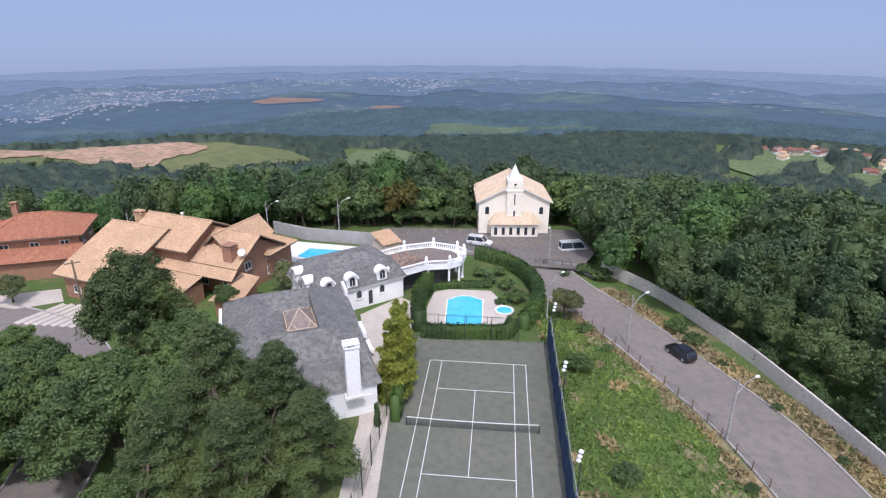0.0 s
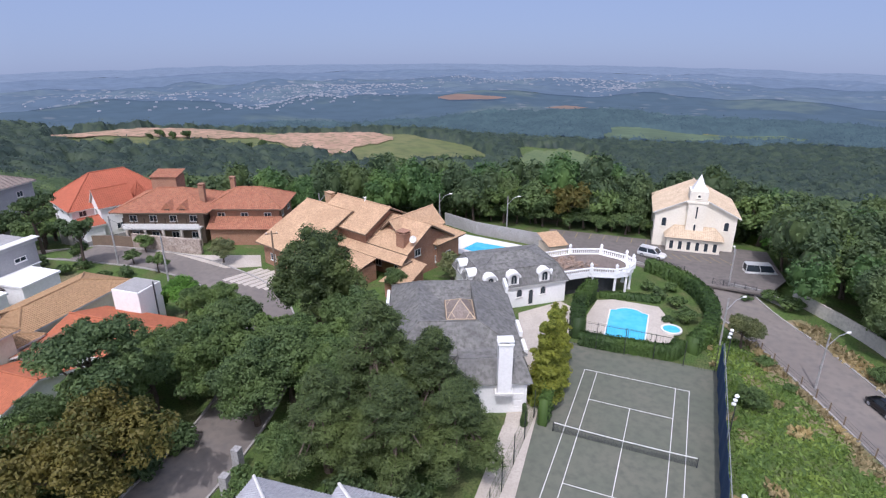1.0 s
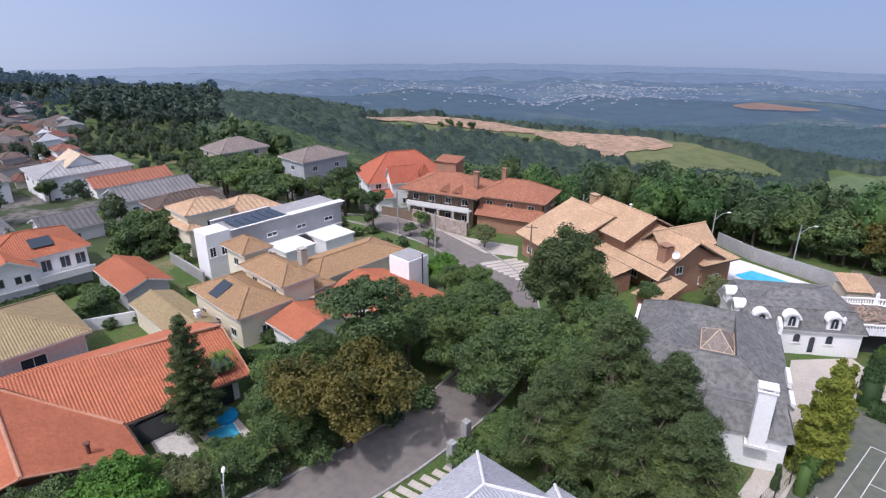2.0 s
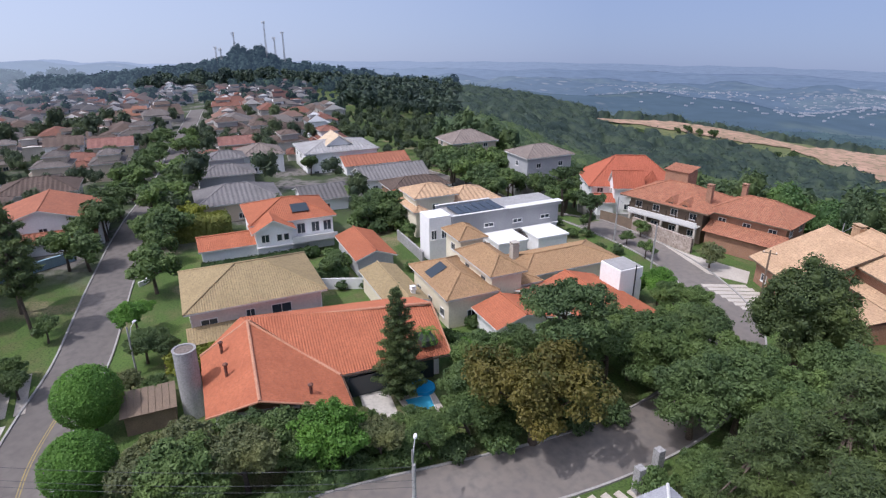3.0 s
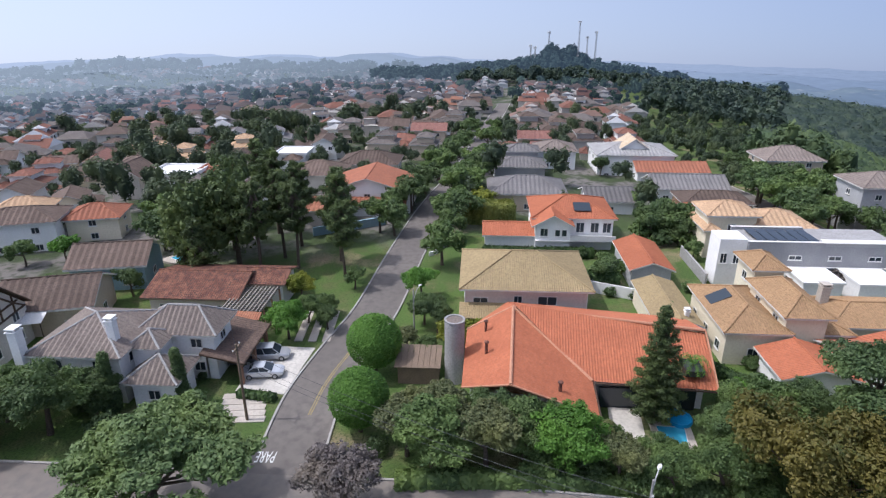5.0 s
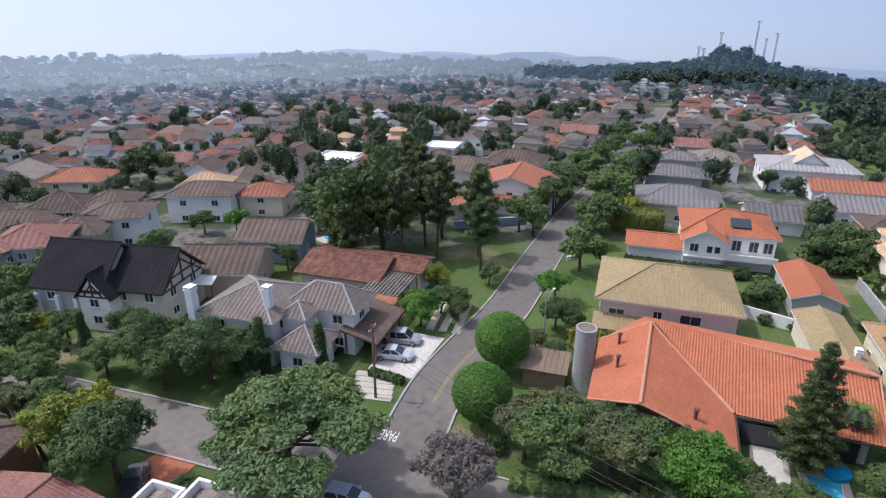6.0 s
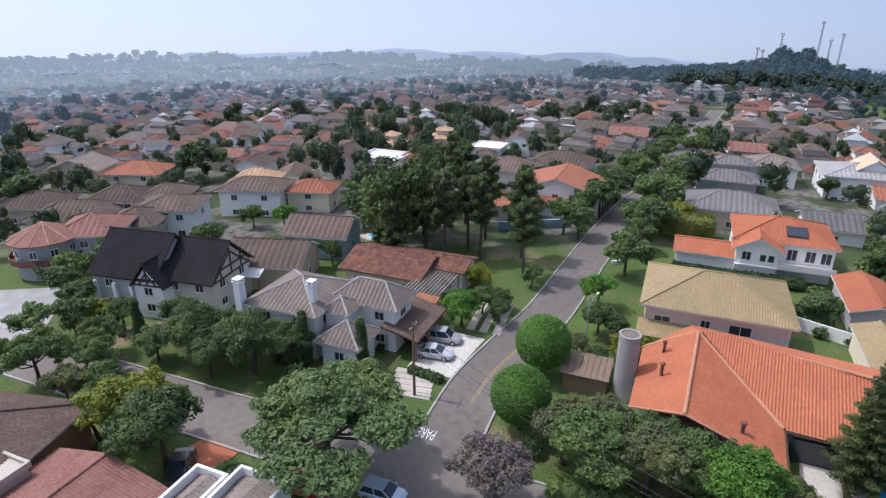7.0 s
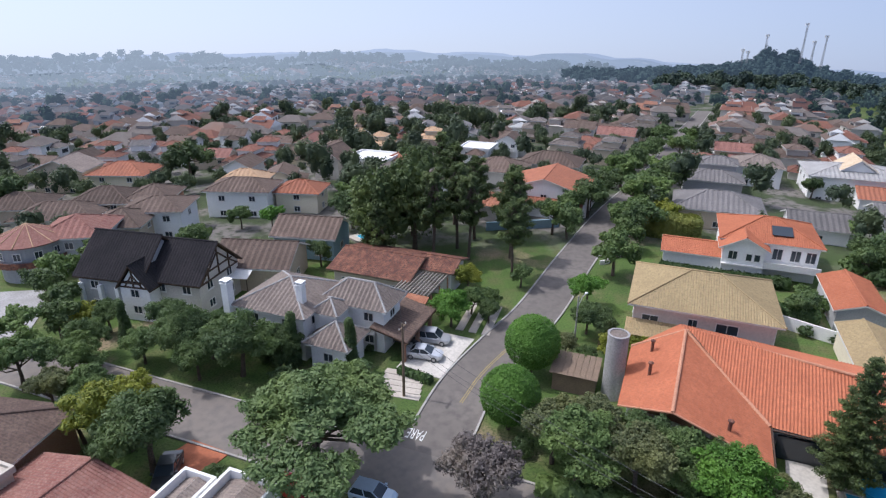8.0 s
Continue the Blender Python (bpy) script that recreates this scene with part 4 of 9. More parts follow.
g.slope([(-4.7, 0, 2.5), (-4.7, -2.5, 2.5), (-3.2, -0.05, 4.1)], 0.3)
g.slope([(4.7, -2.5, 2.5), (4.7, 0, 2.5), (3.2, -0.05, 4.1)], 0.3)
part("porch_roof", g, M["pale_tile"], church)
for k in range(6):
    window(church, -3.4 + k * 1.36, -2.0, 0.35, 0.75, 1.6, 180, "ivory", sill=False)
for x in (-4.9, 4.9):
    window(church, x, 0, 3.6, 0.9, 1.2, 180, "ivory", True)
window(church, -0.1, -0.9, 3.3, 0.5, 1.2, 180, "ivory", True)
window(church, -0.1, -0.9, 5.6, 0.4, 2.2, 180, "ivory", False)
window(church, -0.1, -0.9, 9.2, 0.6, 0.3, 180, "ivory", True)

# ---- slate-roofed mansion beside the court ----
mansion = thing("mansion", "white mansion with grey slate roofs round a glazed court", "house", (-16.9, 56.2, 0), 19.5)
part("wall", Geo().prism([(-5.9, -7.2), (7.2, -7.2), (7.2, 8.6), (-5.9, 8.6)], 0, 5.25), M["white"], mansion)
part("cornice", Geo().box(-6.35, -7.65, 5.02, 7.65, 9.05, 5.24), M["trim"], mansion)
EAVE = [(-6.5, -7.8, 5.3), (7.8, -7.8, 5.3), (7.8, 9.2, 5.3), (-6.5, 9.2, 5.3)]
CREST = [(-3.05, -5.0, 7.8), (3.05, -5.0, 7.8), (3.05, 4.9, 7.8), (-3.05, 4.9, 7.8)]
WELL = [(-0.2, -3.3, 6.6), (3.0, -3.3, 6.6), (3.0, 1.4, 6.6), (-0.2, 1.4, 6.6)]
g = Geo()
for i in range(4):
    k = (i + 1) % 4
    g.slope([EAVE[i], EAVE[k], CREST[k], CREST[i]], 0.4, 0.42, 0.012)
    if i != 1:
        g.slope([WELL[k], WELL[i], CREST[i], CREST[k]], 0.4, 0.42, 0.012)
part("roof", g, M["slate"], mansion)
part("well_wall", Geo().box(3.0, -4.9, 6.4, 3.2, 4.8, 7.72), M["slate"], mansion)
for a, b in [(EAVE[i], CREST[i]) for i in range(4)] + [(CREST[i], CREST[(i + 1) % 4]) for i in range(4)] + [(WELL[i], CREST[i]) for i in (0, 3)]:
    part("ridge_cap", Geo().tube(a, b, 0.09, 0.09, 6), M["slate"], mansion)
part("skylight_kerb", Geo().box(-0.2, -3.3, 6.3, 3.0, 1.4, 7.0), M["wood"], mansion, "brown wooden skylight kerb")
foot, tip = [(-0.1, -3.2, 7.0), (2.9, -3.2, 7.0), (2.9, 1.3, 7.0), (-0.1, 1.3, 7.0)], (1.4, -0.95, 8.3)
skylight = part("skylight", Geo().add(foot + [tip], [(0, 1, 4), (1, 2, 4), (2, 3, 4), (3, 0, 4)]), M["grey_tile"], mansion, "glazed pyramid skylight over the court")
for i in range(4):
    part("skylight_bar", Geo().tube(foot[i], tip, 0.05, 0.05, 5).tube(foot[i], foot[(i + 1) % 4], 0.05, 0.05, 5), M["pale_tile"], skylight, "cream glazing bars")
    for t in (0.33, 0.67):
        q = Vector(foot[i]).lerp(Vector(foot[(i + 1) % 4]), t)
        part("skylight_bar", Geo().tube(q, Vector(tip).lerp(Vector(foot[(i + (1 if t > 0.5 else 0)) % 4]), 0.66), 0.03, 0.03, 4), M["pale_tile"], skylight)
# lower front wing under a steep slate skirt, with the chimney on its front wall
part("wall", Geo().box(0.4, -10.0, 0, 7.5, -7.21, 3.55), M["white"], mansion)
part("cornice", Geo().box(0.15, -10.25, 3.4, 7.75, -7.2, 3.56), M["trim"], mansion)
g = Geo().slope([(0.0, -10.4, 3.6), (8.0, -10.4, 3.6), (7.2, -8.7, 5.6), (0.8, -8.7, 5.6)], 0.4, 0.42, 0.012)
g.slope([(8.0, -10.4, 3.6), (8.0, -6.6, 3.6), (7.2, -6.6, 5.6), (7.2, -8.7, 5.6)], 0.4, 0.42, 0.012)
g.slope([(0.0, -6.6, 3.6), (0.0, -10.4, 3.6), (0.8, -8.7, 5.6), (0.8, -6.6, 5.6)], 0.4, 0.42, 0.012)
g.slope([(0.8, -8.7, 5.61), (7.2, -8.7, 5.61), (7.2, -6.6, 6.0), (0.8, -6.6, 6.0)], 0.4, 0.42, 0.012)
part("skirt_roof", g, M["slate"], mansion)
chimney(mansion, 5.1, -10.45, 2.9, 8.3, 1.35, 1.0)
part("chimney_base", Geo().box(4.2, -11.05, 2.75, 6.0, -9.85, 3.0), M["trim"], mansion)
for y0, y1, z in ((-7.6, -5.4, 5.75), (-4.4, -1.6, 5.95), (6.2, 8.8, 6.3)):
    part("parapet", Geo().box(7.5, y0, 5.0, 7.85, y1, z), M["white"], mansion, "short white parapet step")
part("side_wall", Geo().box(-6.95, -1.0, 0, -6.6, 7.5, 5.5), M["white"], mansion)
door(mansion, 6.5, -10.0, 0.1, 1.0, 2.1, 180, "white")
window(mansion, 2.2, -10.0, 1.0, 1.2, 1.4, 180)
for y in (-4.5, 0.0, 4.5):
    window(mansion, 7.2, y, 3.0, 1.1, 1.5, -90)
    window(mansion, 7.2, y, 0.8, 1.1, 1.3, -90)

# ---- mansard wing ----
wing = thing("mansard_wing", "white wing with slate mansard roof and arched dormers", "house", (-5.6, 75.7, 0), 34)
part("wall", Geo().box(-13.2, 0, 0, 0, 9, 3.1), M["white"], wing)
part("cornice", Geo().box(-13.5, -0.35, 3.1, 0.3, 9.35, 3.3), M["trim"], wing)
lo = [(-13.5, -0.4, 3.3), (0.3, -0.4, 3.3), (0.3, 9.4, 3.3), (-13.5, 9.4, 3.3)]
hi = [(-12.2, 0.9, 5.5), (-1.0, 0.9, 5.5), (-1.0, 8.1, 5.5), (-12.2, 8.1, 5.5)]
ra, rb = (-8.8, 4.5, 6.5), (-4.4, 4.5, 6.5)
g = Geo()
for i in range(4):
    g.slope([lo[i], lo[(i + 1) % 4], hi[(i + 1) % 4], hi[i]], 0.35, 0.4, 0.015)
g.slope([hi[0], hi[1], rb, ra], 0.35, 0.4, 0.015).slope([hi[2], hi[3], ra, rb], 0.35, 0.4, 0.015)
g.slope([hi[1], hi[2], rb], 0.35, 0.4, 0.015).slope([hi[3], hi[0], ra], 0.35, 0.4, 0.015)
part("roof", g, M["slate"], wing)
for a, b in [(hi[i], hi[(i + 1) % 4]) for i in range(4)] + [(lo[i], hi[i]) for i in range(4)] + [(ra, rb), (hi[0], ra), (hi[3], ra), (hi[1], rb), (hi[2], rb)]:
    part("ridge_cap", Geo().tube(a, b, 0.1, 0.1, 6), M["slate"], wing)


def dormer(h, x, y, z, face):
    d = part("dormer", Geo().box(-0.75, -1.5, 0, 0.75, 0.25, 1.25), M["white"], h, "white arched dormer")
    d.matrix_local = pose(x, y, z, 0, 0, face)
    n, g = 12, Geo()
    pts = [(0.95 * math.cos(math.pi * k / n), 1.25 + 0.8 * math.sin(math.pi * k / n)) for k in range(n + 1)]
    inn = [(0.72 * math.cos(math.pi * k / n), 1.25 + 0.55 * math.sin(math.pi * k / n)) for k in range(n + 1)]
    for (a, b), (c, e), (ia, ib), (ic, ie) in zip(pts, pts[1:], inn, inn[1:]):
        g.add([(a, 0.5, b), (c, 0.5, e), (ic, 0.5, ie), (ia, 0.5, ib), (a, -1.8, b), (c, -1.8, e), (ic, -1.8, ie), (ia, -1.8, ib)], [(0, 1, 2, 3), (0, 4, 5, 1), (3, 2, 6, 7), (7, 6, 5, 4)])
    part("hood", g, M["white"], d)
    n2 = [(p[0] * 0.98, p[1]) for p in inn]
    part("tympanum", Geo().add([(a, 0.2, b) for a, b in n2] + [(a, -1.4, b) for a, b in n2], [tuple(range(len(n2))), tuple(range(2 * len(n2) - 1, len(n2) - 1, -1))]), M["white"], d)
    window(d, 0, 0.25, 0.25, 0.95, 0.95, 0, arch=True, sill=False)


for x in (-11.2, -7.9, -3.4):
    dormer(wing, x, 0.0, 3.4, 180)
for y in (2.6, 6.2):
    dormer(wing, -13.2, y, 3.4, 90)
for x, w, hh, z in ((-6.9, 0.9, 0.8, 1.5), (-5.2, 0.8, 1.9, 0.2), (-3.4, 0.9, 0.8, 1.5), (-10.5, 0.9, 0.8, 1.5)):
    window(wing, x, 0, z, w, hh, 180, arch=True)

# ---- terrace house with balustrade ----
terrace = thing("terrace_house", "white terrace on columns with balustrade and paved roof deck", "terrace")
DECK = [(-7.6, 74.8), (-2.4, 78.5), (1.0, 79.0), (2.6, 80.2), (3.3, 82.0), (3.2, 83.6), (2.2, 84.9), (-1.5, 86.4), (-6.0, 85.0), (-10.2, 81.8), (-10.8, 79.4)]
part("deck_slab", Geo().prism(DECK, 2.85, 3.5), M["white"], terrace)
inner = [(x * 0.86 - 0.6, 82 + (y - 82) * 0.86) for x, y in DECK]
part("deck_floor", Geo().prism(inner, 3.5, 3.53), M["grey_tile"], terrace, "stained paved deck floor")
# a dark solid stands in for the shaded openings under the deck
part("inner_wall", Geo().prism([(x * 0.72 - 1.2, 82.4 + (y - 82.4) * 0.72) for x, y in DECK], 0, 2.85), M["dark_metal"], terrace, "dark inner wall painted for the shade behind the columns")
for x, y in ((-2.2, 78.9), (0.9, 79.4), (2.4, 80.5), (2.95, 82.4), (2.0, 84.5)):
    part("column", Geo().turn([(0.26, 0), (0.26, 0.15), (0.19, 0.25), (0.17, 2.6), (0.25, 2.7), (0.25, 2.85)], 12, (x, y)), M["white"], terrace, smooth=False)
bal = Geo().turn([(0.06, 0), (0.1, 0.2), (0.05, 0.35), (0.08, 0.62)], 6)
bal_me = shared(("baluster",), lambda: (bal, M["white"]))
for (x0, y0), (x1, y1) in zip(DECK, DECK[1:] + DECK[:1]):
    a, b = Vector((x0, y0, 3.5)), Vector((x1, y1, 3.5))
    n = max(2, round((b - a).length / 0.32))
    for k in range(1, n):
        set_piece("baluster", bal_me, terrace, Matrix.Translation(a.lerp(b, k / n)))
    d = (b - a).normalized()
    s = Vector((-d.y, d.x, 0)) * 0.12
    part("rail", Geo().add([a - s + Vector((0, 0, 0.62)), a + s + Vector((0, 0, 0.62)), b + s + Vector((0, 0, 0.62)), b - s + Vector((0, 0, 0.62)), a - s + Vector((0, 0, 0.76)), a + s + Vector((0, 0, 0.76)), b + s + Vector((0, 0, 0.76)), b - s + Vector((0, 0, 0.76))], [(0, 1, 2, 3), (7, 6, 5, 4), (0, 4, 5, 1), (1, 5, 6, 2), (2, 6, 7, 3), (3, 7, 4, 0)]), M["white"], terrace)
    part("pier", Geo().box(x0 - 0.2, y0 - 0.2, 3.45, x0 + 0.2, y0 + 0.2, 4.4).turn([(0.1, 4.4), (0.24, 4.6), (0.2, 4.85), (0.06, 5.0), (0.02, 5.1)], 10, (x0, y0)), M["white"], terrace)
pergola = thing("pergola", "tiled lean-to roof at the end of the terrace", "shelter")
part("roof", Geo().slope([(-9.6, 88.0, 2.9), (-6.6, 90.0, 2.9), (-9.0, 93.0, 4.1), (-12.0, 91.0, 4.1)], 0.3), M["tan_tile"], pergola)
part("wall", Geo().prism([(-9.4, 88.4), (-7.0, 90.1), (-9.2, 92.7), (-11.6, 91.0)], 0, 2.85), M["beige"], pergola)


# rubble left on the deck
rub_rng = np.random.default_rng(8)
rubble = Geo()
for k in range(170):
    x, y = rub_rng.normal(-6.0, 1.5), rub_rng.normal(80.8, 1.1)
    m = pose(x, y, 3.56 + rub_rng.uniform(0, 0.12), rub_rng.uniform(-30, 30), rub_rng.uniform(-30, 30), rub_rng.uniform(0, 180))
    w, l, t = rub_rng.uniform(0.1, 0.3), rub_rng.uniform(0.2, 0.9 if k % 4 else 2.2), rub_rng.uniform(0.05, 0.14)
    rubble.add([m @ Vector((i * w, j * l, n * t)) for n in (0, 1) for j in (-0.5, 0.5) for i in (-0.5, 0.5)], [(0, 2, 3, 1), (4, 5, 7, 6), (0, 1, 5, 4), (2, 6, 7, 3), (0, 4, 6, 2), (1, 3, 7, 5)])
tagged(part("rubble", rubble, M["rubble"]), "heap of broken tiles and planks on the deck", "rubble", kind="stuff")


# ---- pools ----
def pool(name, label, outline, deck, z=0.0, mat="paving"):
    d = part(name + "_deck", Geo().prism(deck, z - 0.3, z + 0.10), M[mat])
    tagged(d, "pale paved deck round a swimming pool", "paving", kind="structure")
    p = thing(name, label, "swimming pool", kind="structure")
    c = Vector((sum(x for x, y in outline) / len(outline), sum(y for x, y in outline) / len(outline)))
    outer = [(Vector(q) - c) * 1.07 + c for q in outline]
    n = len(outline)
    g = Geo().add([(q.x, q.y, z + 0.10) for q in outer] + [(q.x, q.y, z + 0.17) for q in outer] + [(x, y, z + 0.17) for x, y in outline] + [(x, y, z + 0.05) for x, y in outline],
                  [(i + k * n, (i + 1) % n + k * n, (i + 1) % n + (k + 1) * n, i + (k + 1) * n) for k in range(3) for i in range(n)])
    part("coping", g, M["trim"], p, "white coping")
    part("water", Geo().prism(outline, z + 0.09, z + 0.125), M["water"], p, "clear turquoise water")
    return p


arc = [(3.1 + 1.75 * math.cos(radians(a)), 74.3 + 1.3 * math.sin(radians(a))) for a in range(20, 161, 20)]
pool("pool_1", "turquoise pool with a rounded end and white coping", [(0.35, 67.3), (5.0, 67.0), (5.55, 74.4)] + arc + [(0.75, 74.5)],
     [(-2.0, 66.6), (7.9, 66.2), (8.6, 69.0), (8.2, 74.0), (7.0, 77.4), (1.0, 77.9), (-1.2, 77.0), (-2.2, 72)])
pool("pool_2", "turquoise pool with a white paved edge", [(-24.2, 90.2), (-17.9, 87.7), (-13.9, 92.6), (-22.8, 94.0)],
     [(-27.5, 89.2), (-17.3, 85.6), (-10.2, 93.8), (-26.5, 97.5)], mat="trim")

tub = thing("round_tub", "small round blue pool beside the large one", "pool", (8.3, 71.0, 0.1))
part("rim", Geo().turn([(1.3, 0), (1.3, 0.25), (1.05, 0.25), (1.02, 0.1)], 20), M["trim"], tub)
part("water", Geo().turn([(0.02, 0.16), (1.04, 0.16), (0.02, 0.17)], 20), M["water"], tub)

# ---- yards and walls ----
yard = part("parking_yard", Geo().prism([(-11, 95.5), (6.0, 91.0), (14.0, 87.0), (22.0, 86.0), (25.5, 92), (25, 104), (-11.5, 105)], -0.2, 0.07), M["asphalt_dark"])
tagged(yard, "dark asphalt church parking yard", "parking", kind="structure")
g = Geo()
for k in range(7):
    x = 9.5 + k * 1.5
    g.add([(x, 96.2, 0.075), (x + 0.12, 96.2, 0.075), (x - 1.4, 98.8, 0.075), (x - 1.52, 98.8, 0.075)], [(0, 1, 2, 3)])
for k in range(8):
    x = -9.0 + k * 2.4
    g.add([(x, 101.6, 0.075), (x + 0.1, 101.6, 0.075), (x + 0.4, 104.6, 0.075), (x + 0.3, 104.6, 0.075)], [(0, 1, 2, 3)])
tagged(part("parking_lines", g, M["yellow_line"]), "faded yellow parking bay lines", "markings", kind="structure")
drive = part("drive", Geo().prism([(-8.6, 36), (-5.4, 36), (-5.3, 53), (-4.6, 58), (-3.4, 73), (-6, 75.2), (-11, 70), (-9, 60), (-8.2, 47.4)], -0.1, 0.08), M["paving"])
tagged(drive, "pale paved drive beside the mansion", "drive", kind="structure")


def low_wall(name, label, pts, height, mat, thick=0.2, z0=-0.3):
    line = [Vector(p) for p in pts]
    ob = part(name, strip(Geo(), line, -thick / 2, thick / 2, z0, height), M[mat])
    return tagged(ob, label, "wall", kind="structure")


low_wall("wall_roadside", "long grey concrete boundary wall along the road", smooth_line([(46, 12), (43, 30), (40.6, 43), (38.8, 54), (37.3, 62.5), (35.2, 69.7), (31.8, 78.4), (25.5, 87.2)], 5), 1.9, "pale_concrete", 0.3)
low_wall("wall_pool", "grey wall behind the upper pool", [(-31, 102.0), (-24, 98.3), (-8.4, 95.0)], 2.3, "concrete", 0.25)
low_wall("wall_yard_kerb", "low pale wall below the yard railing", [(3.6, 92.6), (11.2, 90.0)], 0.5, "kerb", 0.3)
low_wall("wall_gate", "broken pale wall beside the yard gate", [(17.2, 87.6), (21.4, 87.0), (24.0, 84.5)], 1.1, "concrete", 0.3)
low_wall("wall_villa", "white garden wall beside a villa", [(-77.5, 16.3), (-74.6, 23.2)], 1.7, "white")
low_wall("wall_gate_boards", "brown boarded gate wall below the timbered house", [(-86, 73.2), (-82, 73.8), (-78.4, 74.3)], 2.0, "wood", 0.2)
M["stained_stone"] = surface("stained_stone", (0.46, 0.39, 0.33), (0.34, 0.275, 0.225), 0.95, 0.9, 3, (0.22, 0.17, 0.14), 0.4, 3)
low_wall("wall_retaining", "pale stained stone wall below the timbered house", [(-78.2, 74.3), (-71.5, 74.6), (-65.2, 75.3)], 2.6, "stained_stone", 0.5)
court_front = part("paved_forecourt", Geo().prism([(-79, 73.6), (-64.6, 74.8), (-55.6, 77.6), (-52.8, 73.6), (-58, 71.2), (-70, 74.0)], -0.1, 0.075), M["paving"])
tagged(court_front, "pale paved forecourt before the timbered house", "paving", kind="structure")


# dry verges beside the church road
def verge(name, label, line, o0, o1, mat, wob):
    g = Geo()
    n = len(line)
    for i, q in enumerate(line):
        d = (line[min(i + 1, n - 1)] - line[max(i - 1, 0)]).normalized()
        r = Vector((d.y, -d.x))
        for j in range(4):
            o = o0 + (o1 - o0) * j / 3
            if j in (0, 3):
                o += (wob if j == 3 else 0) * noise.noise((q.x * 0.5, q.y * 0.5, j + o0)) * (1 if o1 > o0 else -1)
            e = q + r * o
            g.v.append((e.x, e.y, land(e.x, e.y) + (0.02 if j in (0, 3) else 0.05 + 0.05 * noise.noise((e.x, e.y, 1.0)))))
    g.f = [(i * 4 + j, i * 4 + j + 1, (i + 1) * 4 + j + 1, (i + 1) * 4 + j) for i in range(n - 1) for j in range(3)]
    return tagged(part(name, g, M[mat], smooth=True), label, "verge", kind="structure")


verge_line = smooth_line([Vector(p) for p in [(34.5, 25), (33.1, 38.7), (31.3, 50.2), (27, 62), (23.3, 71), (19.5, 78.4)]], 16)
verge("verge_left", "dry weedy earth verge along the road", verge_line, -4.4, -6.0, "verge", 2.8)
verge("verge_right", "dry grassy bank between road and wall", verge_line, 4.4, 6.6, "verge", 2.6)


def bare(x, y, rx, ry, turn, label):
    """A thin ragged patch of bare earth."""
    v = [(0, 0, 0.045)]
    for k in range(48):
        t = math.tau * k / 48
        r = 1 + 0.45 * noise.noise((math.cos(t) * 2 + x, math.sin(t) * 2, y)) + 0.3 * noise.noise((math.cos(t) * 6 + x, math.sin(t) * 6, y))
        v += [(rx * r * math.cos(t), ry * r * math.sin(t), 0.012)]
    m = pose(x, y, 0, 0, 0, turn)
    v = [m @ Vector(p) for p in v]
    g = Geo().add([(p.x, p.y, land(p.x, p.y) + p.z) for p in v], [(0, k, k % 48 + 1) for k in range(1, 49)])
    tagged(part("bare_patch", g, M["verge"]), label, "ground", kind="structure")


for x, y, rx, ry, turn in ((25.2, 38.0, 1.6, 3.2, 20), (23.6, 44.6, 0.9, 2.2, 15), (26.4, 34.2, 1.5, 2.2, 30), (20.4, 34.5, 0.8, 1.3, 80), (21.5, 57.5, 0.9, 2.4, 25), (16.6, 63.0, 0.8, 1.6, 40), (14.2, 52.5, 0.6, 1.2, 10)):
    bare(x, y, rx, ry, turn, "bare sandy patch in the lawn")


def weeds(name, label, spots, size, mat):
    """Tufts of blades over a stretch of ground."""
    rng = np.random.default_rng(len(spots))
    p = np.array([(x + rng.normal(0, 0.1), y + rng.normal(0, 0.1), land(x, y) + 0.5 * size * s) for x, y, s in spots])
    lean = rng.normal(0, 1, (len(p), 3)) * np.array([1, 1, 0.35])
    v, f = leaf_cards(rng, p, lean, size, 1.5)
    return tagged(quads(name, v, f, M[mat]), label, "grass", kind="stuff")


tuft_rng = np.random.default_rng(31)
lawn_spots, dry_spots = [], []
for k in range(15000):
    x, y = tuft_rng.uniform(11.5, 31), tuft_rng.uniform(28, 72)
    edge = np.interp(y, [28, 38.7, 50.2, 62, 71], [30, 28.6, 26.8, 22.6, 18.9])
    if x < edge - 0.4 and x > np.interp(y, [28, 72], [11.5, 12.5]):
        n = noise.noise((x * 0.3, y * 0.3, 5.0))
        (dry_spots if edge - x < 1.6 + 1.5 * n or n > 0.34 else lawn_spots).append((x, y, float(tuft_rng.uniform(0.5, 1.2))))
for k in range(2600):
    t = tuft_rng.uniform(0, 1)
    y = 28 + 52 * t
    x = np.interp(y, [25, 38.7, 50.2, 62, 71, 78.4], [34.5, 33.1, 31.3, 27, 23.3, 19.5]) + tuft_rng.uniform(4.7, 8.0)
    dry_spots.append((x, y, float(tuft_rng.uniform(0.6, 1.8))))
weeds("lawn_grass", "rough bright green grass of the sloping lawn", lawn_spots, 0.3, "leaf_lawn")
weeds("dry_weeds", "dry straw-coloured weeds along the road verges", dry_spots, 0.42, "leaf_straw")


